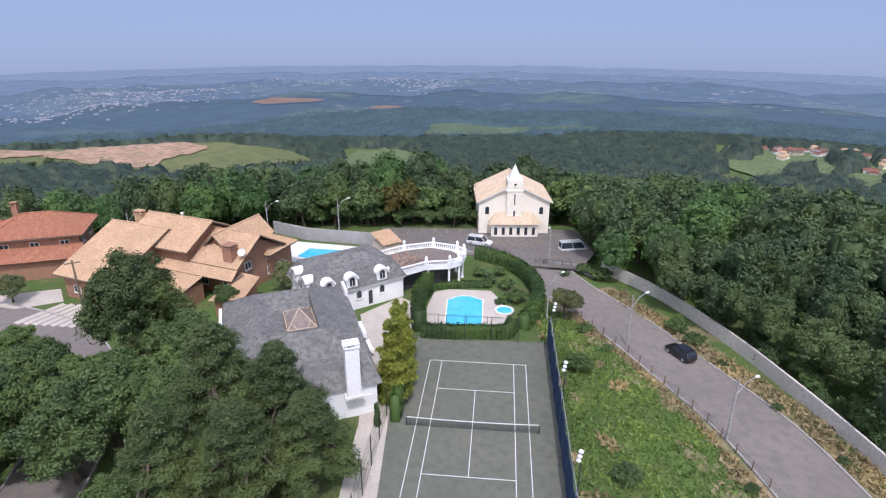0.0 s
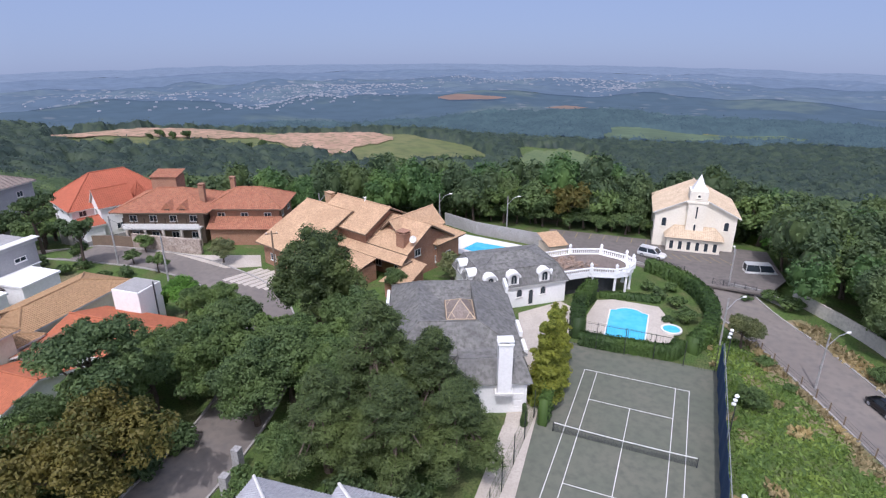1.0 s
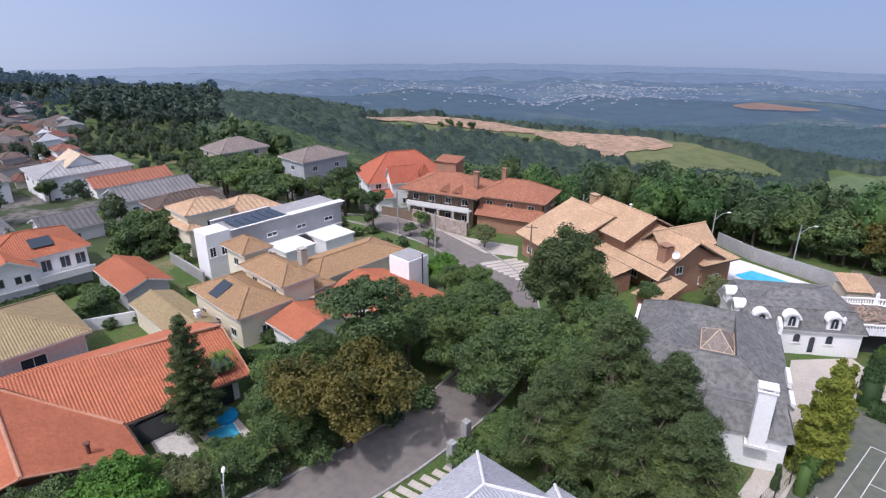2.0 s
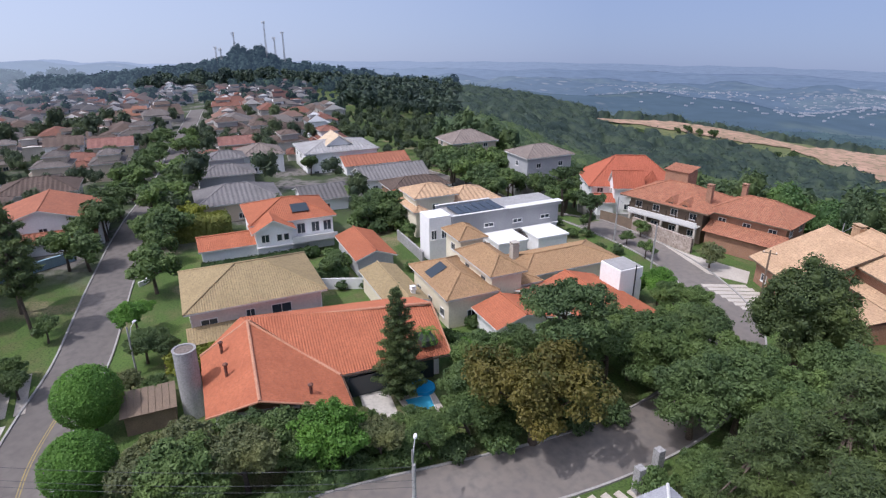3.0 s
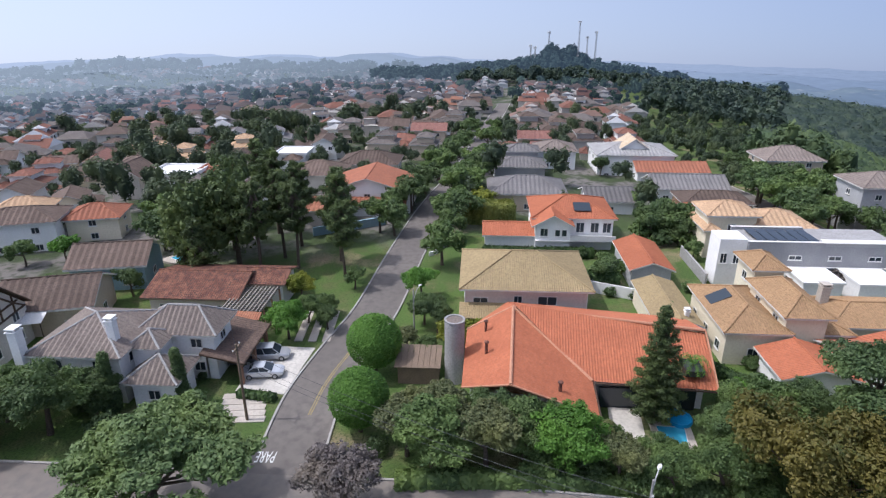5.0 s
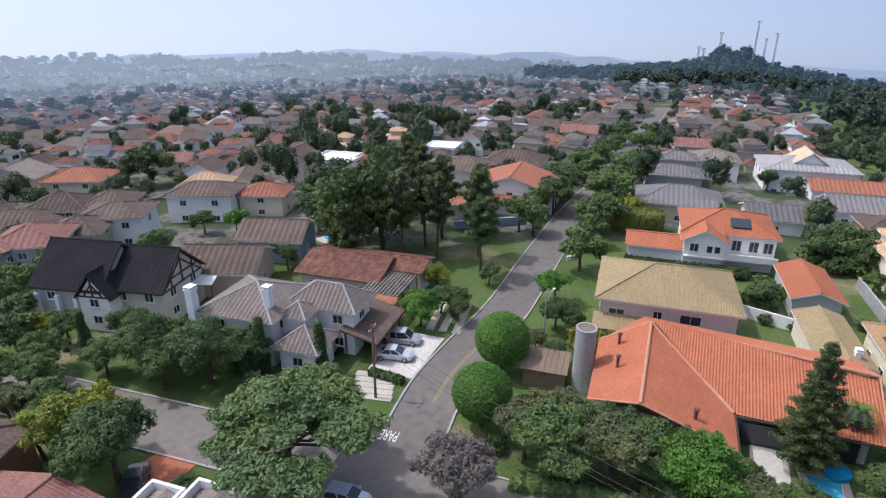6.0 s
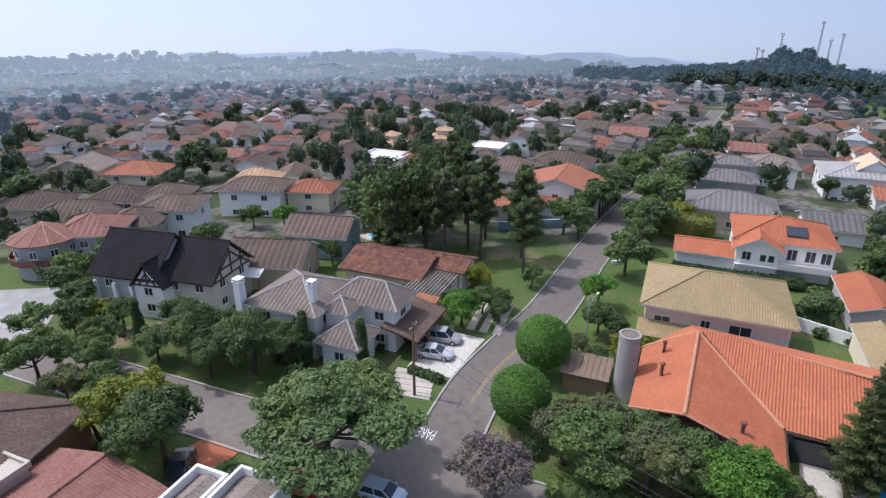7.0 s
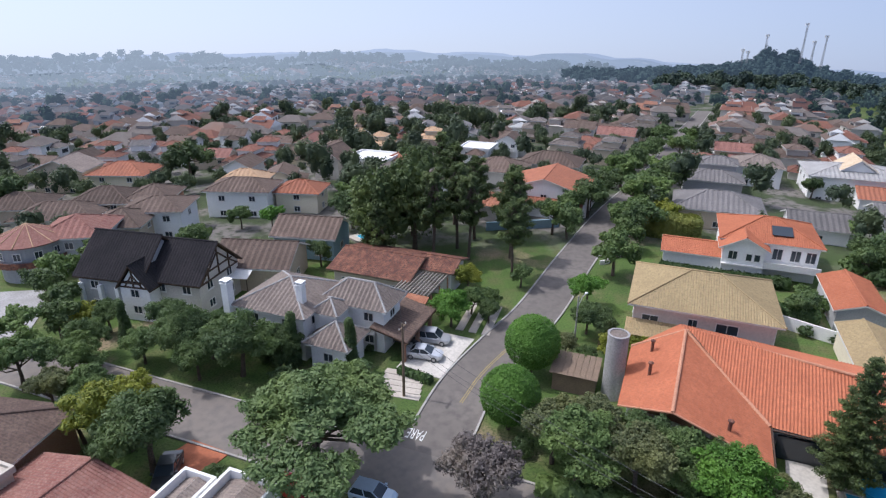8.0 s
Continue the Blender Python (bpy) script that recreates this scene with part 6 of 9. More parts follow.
# ---- houses behind it ----
olive = thing("olive_roof_house", "two-storey pale house with an olive-tan hipped roof", "house")
block(olive, -77.3, -1.3, -65.6, 13.6, 0, 5.9, 2.6, "hip", "y", "pinkish", "olive_tile", 0.75, 0.28, course=0.5, windows="NSW")
for y, z, w, hh in ((0.6, 3.8, 1.9, 0.8), (5.2, 3.6, 1.1, 1.3), (8.8, 3.6, 2.4, 1.3), (3.0, 0.9, 1.4, 1.2), (11.2, 0.9, 1.4, 1.2)):
    window(olive, -65.6, y, z, w, hh, -90)
part("skirt_roof", Geo().slope([(-62.9, -2.0, 3.0), (-62.9, 4.2, 3.0), (-65.5, 4.2, 3.9), (-65.5, -2.0, 3.9)], 0.28), M["olive_tile"], olive)
for y in (10.5, 11.7):
    part("air_unit", Geo().box(-65.55, y, 2.6, -65.2, y + 0.8, 3.2), M["trim"], olive)
for k, (y, z) in enumerate(((-1.3, 0), (13.6, 0))):
    part("drainpipe", Geo().tube((-65.45, y, 0.1), (-65.45, y, 5.7), 0.05), M["trim"], olive)

shed_c = thing("red_roof_annex", "white annex with a plain terracotta roof", "annex")
block(shed_c, -90.2, 22.4, -79.2, 28.0, 0, 2.9, 1.2, "gable", "x", "grey_wall", "terracotta", 0.5, 0.3)
gabled = thing("gabled_house", "white house with orange tile roofs and front gable", "house")
block(gabled, -105.3, 9.6, -94.0, 22.6, 0, 5.6, 2.3, "hip", "y", "white", "terracotta", 0.6, 0.3, windows="NS")
block(gabled, -95.0, 9.6, -91.6, 15.2, 0, 5.0, 1.9, "gable", "x", "white", "terracotta", 0.7, 0.3)
block(gabled, -99.2, 1.4, -92.6, 9.6, 0, 2.9, 1.1, "gable", "y", "white", "terracotta", 0.5, 0.3)
for y, z, w, hh in ((11.0, 3.1, 1.3, 1.4), (13.2, 3.1, 0.9, 1.2), (14.3, 3.1, 0.9, 1.2)):
    window(gabled, -91.6, y, z, w, hh, -90)
for y in (17.2, 19.6, 21.6):
    window(gabled, -94.0, y, 3.0, 1.4, 1.8, -90)
part("balcony", Geo().box(-94, 15.2, 2.4, -91.2, 22.6, 2.6).box(-91.35, 15.2, 2.6, -91.2, 22.6, 3.4).box(-91.6, 9.6, 2.3, -91.1, 15.2, 2.5), M["trim"], gabled, "white balcony front")
panel = part("solar_panel", Geo().box(-1.2, -1.4, 0, 1.2, 1.4, 0.08), M["glass"], gabled, "dark solar panel")
panel.matrix_local = pose(-96.2, 17.6, 6.84, 0, 18, 0)
annex = thing("low_annex", "low cream annex with olive-tan tile roof", "annex")
block(annex, -74.2, 21.6, -62.4, 26.2, 0, 3.2, 0.9, "gable", "x", "cream", "olive_tile", 0.5, 0.28)
chimney(annex, -63.6, 25.0, 3.4, 4.3, 0.5, 0.5)

# ---- ochre villa ----
villa = thing("ochre_villa", "cream villa of several ochre tile hipped roofs", "house")
block(villa, -70.6, 28.0, -59.2, 34.4, 0, 4.3, 1.7, "hip", "x", "cream", "ochre_tile", 0.6, 0.28, windows="SE")
block(villa, -68.6, 34.2, -59.4, 38.6, 0, 6.2, 1.6, "hip", "x", "cream", "ochre_tile", 0.6, 0.28, windows="S")
block(villa, -75.8, 35.4, -70.8, 39.0, 0, 6.9, 1.3, "hip", "x", "cream", "ochre_tile", 0.6, 0.28, windows="S")
block(villa, -69.4, 41.0, -62.2, 56.6, 0, 3.7, 1.3, "hip", "y", "cream", "ochre_tile", 0.6, 0.28, windows="E")
block(villa, -65.0, 37.5, -60.5, 42.0, 0, 3.6, 1.0, "hip", "y", "cream", "ochre_tile", 0.5, 0.28)
chimney(villa, -67.2, 42.2, 3.6, 6.3, 1.0, 1.0, "paving", "paving")
panel = part("solar_panel", Geo().box(-1.1, -1.3, 0, 1.1, 1.3, 0.07), M["glass"], villa, "dark solar panel")
panel.matrix_local = pose(-66.0, 29.3, 5.25, 27, 0, 0)
low_red = thing("low_red_house", "low white house with mottled terracotta roofs", "house")
block(low_red, -58.0, 31.4, -52.6, 38.4, 0, 2.8, 1.2, "gable", "x", "white", "terracotta", 0.6, 0.28)
block(low_red, -59.6, 41.8, -47.4, 50.4, 0, 2.9, 1.5, "gable", "x", "white", "terracotta", 0.7, 0.28)
block(low_red, -59.4, 38.0, -55.0, 42.0, 0, 3.2, 1.2, "gable", "y", "white", "weathered", 0.5, 0.28)
tank = thing("tank_block", "white plastered water tank block with grey top", "tank", (-56.0, 52.2, 0))
part("shaft", Geo().box(-2.0, -1.9, 0, 2.0, 1.9, 5.9), M["white"], tank, bevel=0.03)
part("roof_slab", Geo().box(-1.8, -1.7, 5.9, 1.8, 1.7, 5.98), M["concrete"], tank)
part("pipe", Geo().tube((2.1, 0.6, 0), (2.1, 0.6, 6.4), 0.09), M["dark_metal"], tank)

modern = thing("flat_roof_house", "white modern house with flat roofs and grey parapet", "house")
part("wall", Geo().box(-87, 37, 0, -80.5, 59, 3.4), M["white"], modern)
part("upper_wall", Geo().box(-86.9, 38.5, 3.4, -80.2, 58.9, 6.5).box(-80.55, 38.5, 6.5, -80.2, 49.0, 7.05).box(-86.9, 38.5, 6.5, -86.6, 49.0, 7.05), M["grey_wall"], modern)
part("roof", Geo().box(-86.6, 38.7, 6.5, -80.55, 49.0, 6.62), M["concrete"], modern, "grey sunken roof deck")
part("roof_slab", Geo().box(-87.2, 49.0, 6.52, -80.6, 59.4, 6.72), M["concrete"], modern, "grey flat roof slab")
part("parapet", Geo().box(-80.6, 49.0, 6.5, -80.2, 59.4, 7.05), M["grey_wall"], modern)
part("coping", Geo().box(-81.4, 48.8, 7.05, -79.9, 59.6, 7.17), M["trim"], modern, "thin white coping slab")
part("coping", Geo().box(-80.6, 38.4, 7.05, -80.1, 48.8, 7.13).box(-87.0, 38.4, 7.05, -86.5, 48.8, 7.13).box(-80.7, 38.2, 3.3, -79.9, 58.9, 3.42), M["trim"], modern)
for k in range(6):
    part("solar_panel", Geo().box(-85.9, 40.0 + k * 1.45, 6.95, -81.1, 41.3 + k * 1.45, 7.03), M["glass"], modern)
    part("panel_support", Geo().box(-85.6, 40.5 + k * 1.45, 6.6, -85.4, 40.8 + k * 1.45, 6.96).box(-81.6, 40.5 + k * 1.45, 6.6, -81.4, 40.8 + k * 1.45, 6.96), M["steel"], modern)
part("stair_block", Geo().box(-84.2, 34.6, 0, -80.4, 38.4, 7.3), M["white"], modern)
part("low_wing", Geo().box(-80.4, 44.2, 0, -74.9, 49.4, 3.1).box(-80.5, 44.0, 3.1, -74.7, 49.6, 3.4), M["white"], modern)
part("low_wing", Geo().box(-80.4, 51.4, 0, -74.6, 57.0, 3.1).box(-80.5, 51.2, 3.1, -74.4, 57.2, 3.4), M["white"], modern)
rows_of_windows(modern, -87, 37, -80.2, 58.9, 3.4, 6.2, "E", 1.8, 0.7, 4.5, "white")
rows_of_windows(modern, -80.4, 44.2, -74.9, 49.4, 0, 3, "ES", 1.4, 1.4, 2.6)
for y in (35.4, 37.2):
    window(modern, -80.4, y, 3.6, 1.0, 1.6, -90, "white")
part("garden_wall", Geo().box(-92, 33.4, 0, -80.5, 33.7, 1.8), M["concrete"], modern)

# ---- corner houses ----
grey = thing("grey_tile_house", "two-storey white house with grey-brown tile roofs", "house")
block(grey, -57.4, -44.2, -48.4, -35.4, 0, 5.7, 2.3, "hip", "y", "white", "grey_tile", 0.7, 0.55, 0.45, "NES", cap="concrete")
block(grey, -57.6, -35.6, -53.2, -27.8, 0, 5.7, 2.1, "hip", "y", "white", "grey_tile", 0.7, 0.55, 0.45, "NE", cap="concrete")
block(grey, -53.4, -35.2, -50.4, -32.4, 0, 5.5, 1.2, "hip", "x", "white", "grey_tile", 0.5, 0.55, 0.45, cap="concrete")
block(grey, -51.8, -34.2, -47.8, -29.8, 0, 3.2, 1.9, "hip", "x", "white", "grey_tile", 0.7, 0.55, 0.45, "E", cap="concrete")
chimney(grey, -47.9, -45.0, 0, 8.4, 1.0, 0.9), chimney(grey, -50.2, -36.6, 4.5, 8.6, 0.8, 0.8)
port = thing("carport", "sloping brown-tiled carport roof on brick posts", "carport")
part("roof", Geo().slope([(-52.0, -24.4, 2.85), (-60.6, -24.4, 2.85), (-60.6, -29.0, 3.9), (-52.0, -29.0, 3.9)], 0.4, 0.45, 0.07), M["brown_tile"], port, "faded brown tile slope")
part("roof_frame", Geo().add([(x, y, z - d) for d in (0.03, 0.2) for x, y, z in ((-51.9, -24.3, 2.85), (-60.7, -24.3, 2.85), (-60.7, -29.0, 3.9), (-51.9, -29.0, 3.9))], [(0, 1, 2, 3), (7, 6, 5, 4), (0, 4, 5, 1), (1, 5, 6, 2), (2, 6, 7, 3), (3, 7, 4, 0)]), M["timber"], port)
for x, y in ((-60.0, -24.9), (-56.2, -24.9), (-52.3, -24.9)):
    part("post", Geo().box(x - 0.2, y - 0.2, 0, x + 0.2, y + 0.2, 2.75), M["brick"], port)
part("back_wall", Geo().box(-60.3, -29.0, 0, -53.2, -28.8, 2.75), M["pinkish"], port)

rust = thing("rust_roof_house", "single-storey house with mottled rust tile roofs", "house")
block(rust, -76.0, -42.4, -66.4, -31.0, 0, 3.3, 1.5, "gable", "y", "pinkish", "rust", 0.8, 0.3, board="wood", windows="E")
block(rust, -75.6, -31.0, -70.4, -26.0, 0, 3.6, 1.0, "gable", "y", "white", "rust", 0.6, 0.3, board="wood", windows="E")
perg = thing("pergola", "silvered wooden lattice pergola edged with broken tiles", "pergola")
M["grey_wood"] = surface("silvered_wood", (0.33, 0.29, 0.25), (0.26, 0.23, 0.2), 0.9, 1.0, 12, (0.2, 0.175, 0.15), 0.2)
for k in range(11):
    part("beam", Geo().box(-70.1, -31.4 + k * 0.5, 3.27, -62.6, -31.28 + k * 0.5, 3.42), M["grey_wood"], perg)
for k in range(15):
    part("joist", Geo().box(-70.0 + k * 0.52, -31.5, 3.1, -69.88 + k * 0.52, -26.2, 3.25), M["grey_wood"], perg)
part("tile_strip", Geo().slope([(-61.6, -30.6, 2.9), (-61.3, -26.0, 2.9), (-62.5, -26.0, 3.35), (-62.8, -30.6, 3.35)], 0.3), M["weathered"], perg, "strip of broken red tiles along the edge")
for x, y in ((-63.6, -30.4), (-63.6, -26.2), (-66.6, -26.2), (-69.6, -26.2)):
    part("post", Geo().box(x - 0.09, y - 0.09, 0, x + 0.09, y + 0.09, 3.1), M["brick"], perg)
for k in range(6):
    part("low_beam", Geo().box(-63.0, -27.6 + k * 0.55, 2.4, -60.0, -27.5 + k * 0.55, 2.52), M["wood"], perg)

dark = thing("dark_timbered_house", "pale half-timbered house with steep dark slate roofs", "house", (-54.0, -61.5, 0), 8)
block(dark, -4.5, -8.5, 5.0, 0.8, 0, 5.4, 4.6, "gable", "y", "grey_wall", "dark_slate", 0.5, 0.4, board="timber", windows="ES")
block(dark, -5.5, 0.6, 3.4, 8.0, 0, 5.0, 4.2, "gable", "y", "mixed_wall", "dark_slate", 0.5, 0.4, board="timber", windows="EN")
block(dark, 1.0, -2.0, 5.4, 2.2, 0, 4.6, 3.2, "gable", "x", "white", "dark_slate", 0.4, 0.4, board="timber", windows="E")
for x0, z0, x1, z1 in ((-5.4, 4.7, 3.3, 4.7), (-4.2, 5.9, 2.1, 5.9), (-1.05, 4.7, -1.05, 8.6), (-3.4, 4.7, -3.4, 6.8), (1.3, 4.7, 1.3, 6.8), (-5.2, 4.7, -3.4, 5.9), (3.1, 4.7, 1.3, 5.9), (-3.4, 5.9, -1.05, 7.8), (1.3, 5.9, -1.05, 7.8)):
    part("timber_beam", Geo().tube((x0, 8.05, z0), (x1, 8.05, z1), 0.13, 0.13, 4), M["timber"], dark)
for y0, z0, y1, z1 in ((-1.9, 4.7, 2.1, 4.7), (0.1, 4.7, 0.1, 7.2), (-1.2, 4.7, 0.1, 6.4), (1.4, 4.7, 0.1, 6.4)):
    part("timber_beam", Geo().tube((5.45, y0, z0), (5.45, y1, z1), 0.12, 0.12, 4), M["timber"], dark)

for y in (-8.2, -5.2, -2.6):
    part("buttress", Geo().box(4.95, y - 0.25, 0, 5.5, y + 0.25, 4.4), M["white"], dark)

# ---- roofs just below the camera ----
M["light_tile"] = surface("light_grey_tiles", (0.40, 0.40, 0.42), (0.34, 0.34, 0.36), 0.7, 0.4, 5, (0.3, 0.3, 0.31), 0.15, cells=3.0)
below = thing("light_roof_house", "house with pale grey ribbed tile roofs", "house")
block(below, -23.6, 18.5, -17.2, 29.0, 0, 4.2, 1.8, "hip", "y", "white", "light_tile", 0.7, 0.26, 0.4, cap="trim")
block(below, -17.0, 19.5, -9.6, 30.2, 0, 4.2, 1.8, "hip", "y", "white", "light_tile", 0.7, 0.26, 0.4, cap="trim")
for k in range(6):
    tagged(part("drive_slab", Geo().box(0, 0, -0.05, 2.6, 0.7, 0.07), M["paving"]), "pale paving slab in the grass", "paving", kind="structure").matrix_world = pose(-29.6 + k * 0.28, 24.0 + k * 1.15, 0, 0, 0, 10)
gate = thing("gate_pillar", "dark gate pillars beside the drive", "gate")
part("pillar", Geo().box(-29.2, 33.2, 0, -28.5, 33.9, 2.6), M["concrete"], gate)
part("pillar", Geo().box(-28.2, 30.2, 0, -27.5, 30.9, 2.6), M["concrete"], gate)

boxy = thing("parapet_house", "white house with stepped parapets round tiled roofs", "house")
for x0, y0, x1, y1 in ((-26.2, -31.2, -17.0, -28.2), (-27.4, -28.0, -17.0, -23.6)):
    part("wall", Geo().box(x0, y0, 0, x1, y1, 3.9), M["white"], boxy)
    g = Geo()
    for q in ((x0, y0, x1, y0 + 0.25), (x0, y1 - 0.25, x1, y1), (x0, y0 + 0.25, x0 + 0.25, y1 - 0.25)):
        g.box(q[0], q[1], 3.9, q[2], q[3], 4.75)
    part("parapet", g, M["white"], boxy)
    ym = (y0 + y1) / 2
    part("roof", Geo().slope([(x0 + 0.3, y0 + 0.3, 3.95), (x1, y0 + 0.3, 3.95), (x1, ym, 4.5), (x0 + 0.3, ym, 4.5)], 0.28).slope([(x1, y1 - 0.3, 3.95), (x0 + 0.3, y1 - 0.3, 3.95), (x0 + 0.3, ym, 4.5), (x1, ym, 4.5)], 0.28), M["grey_tile"], boxy)
brown_h = thing("brown_roof_house", "brick house with dark brown tile roof", "house", (-22.0, -49.5, 0), 12)
block(brown_h, -5.4, -5.0, 6, 4.6, 0, 4.4, 2.2, "hip", "x", "brick", "brown_tile", 0.6, 0.28)
maroon = thing("maroon_roof_house", "house with faded maroon tile roofs", "house")
block(maroon, -23.6, -43.6, -12, -33.0, 0, 3.5, 1.4, "gable", "x", "brick", "maroon_tile", 0.7, 0.28)
block(maroon, -21.0, -47.4, -12, -43.0, 0, 4.6, 0.3, "flat", None, "beige", "paving", 0.2)
apron = part("brick_apron", Geo().prism([(-33.0, -37.6), (-29.8, -38.4), (-29.0, -33.8), (-32.8, -33.2)], -0.1, 0.08), M["terracotta"])
tagged(apron, "red brick paved forecourt at the street", "paving", kind="structure")

# ---- forecourt with parked cars ----
lot = part("forecourt", Geo().prism([(-60.2, -25.2), (-60.0, -19.0), (-50.7, -19.9), (-50.9, -25.2)], -0.1, 0.09), M["pale_concrete"])
tagged(lot, "bright concrete forecourt", "paving", kind="structure")
for k in range(5):
    tagged(part("paving_slab", Geo().box(-0.45, -2.2, -0.05, 0.45, 2.2, 0.08), M["paving"]), "long pale paving slab in the lawn", "paving", kind="structure").matrix_world = pose(-50.2 + k * 0.95, -23.9 + k * 0.3, 0, 0, 0, 6)
for k in range(3):
    tagged(part("drive_slab", Geo().box(-4.0, -0.5, -0.05, 4.0, 0.5, 0.08), M["paving"]), "pale drive strip in the grass", "paving", kind="structure").matrix_world = pose(-65.5, -21.8 + k * 1.7, 0, 0, 0, 4)
hedge("low clipped hedge beside the forecourt", [(-50.2, -24.6), (-49.6, -20.4)], 0.9, 0.8)
hedge("hedge along the garden of the gabled house", [(-90.6, 1.0), (-90.2, 10), (-90.4, 19)], 1.4, 1.6)
hedge("yellow-green hedge of garden trees", [(-108.0, -5), (-107.4, 3), (-107.8, 7)], 4.0, 4.0, "leaf_olive", 14, 0.45)
hedge("dark hedge between the gardens", [(-79.0, 15.6), (-78.6, 20.6)], 2.2, 2.4)
hedge("tall garden hedge by the street", [(-38.6, -6.5), (-39.2, 2), (-39.4, 14)], 1.4, 1.3, "leaf_mid", 14, 0.4)
hedge("dark hedge beside the villa", [(-57.6, 26.0), (-52.6, 29.4)], 1.0, 1.4)

# ---- road markings ----
g = Geo()
strip(g, smooth_line([Vector((-47.5, -16.3)), Vector((-54, -15.8)), Vector((-64, -13.6))]), -0.18, -0.06, 0.058)
strip(g, smooth_line([Vector((-47.5, -16.3)), Vector((-54, -15.8)), Vector((-64, -13.6))]), 0.06, 0.18, 0.058)
tagged(part("centre_line", g, M["yellow_line"]), "faded double yellow centre line", "markings", kind="structure")
txt = bpy.data.curves.new("stop_lettering", "FONT")
txt.body, txt.size, txt.align_x, txt.align_y, txt.extrude = "PARE", 0.8, "CENTER", "CENTER", 0.004
word = new("stop_lettering", txt)
txt.materials.append(M["line"])
word.matrix_world = pose(-41.4, -18.6, 0.066, 0, 0, -88) @ Matrix.Diagonal((1.0, 2.6, 1, 1))
tagged(word, "white PARE lettering painted on the road", "markings", kind="structure")

# ---- cars ----
PAINT = {}


def paint(name, col, metal=0.4):
    m, nt, links, p = nodes(name)
    co = nt.new("ShaderNodeTexCoord").outputs["Object"]
    links.new(mixed(nt, links, noise_fac(nt, links, co, 3.0, 0.3, 0.8), col, tuple(v * 0.9 for v in col)), p.inputs["Base Color"])
    p.inputs["Roughness"].default_value, p.inputs["Metallic"].default_value = 0.3, metal
    p.inputs["Coat Weight"].default_value = 0.6
    return m


def loft(sections):
    """A shell through cross-sections given as (x, [(y, z), ...])."""
    g = Geo()
    n = len(sections[0][1])
    v = [(x, y, z) for x, s in sections for y, z in s]
    f = [(i * n + k, i * n + (k + 1) % n, (i + 1) * n + (k + 1) % n, (i + 1) * n + k) for i in range(len(sections) - 1) for k in range(n)]
    f += [tuple(range(n - 1, -1, -1)), tuple(range((len(sections) - 1) * n, len(sections) * n))]
    return g.add(v, f)


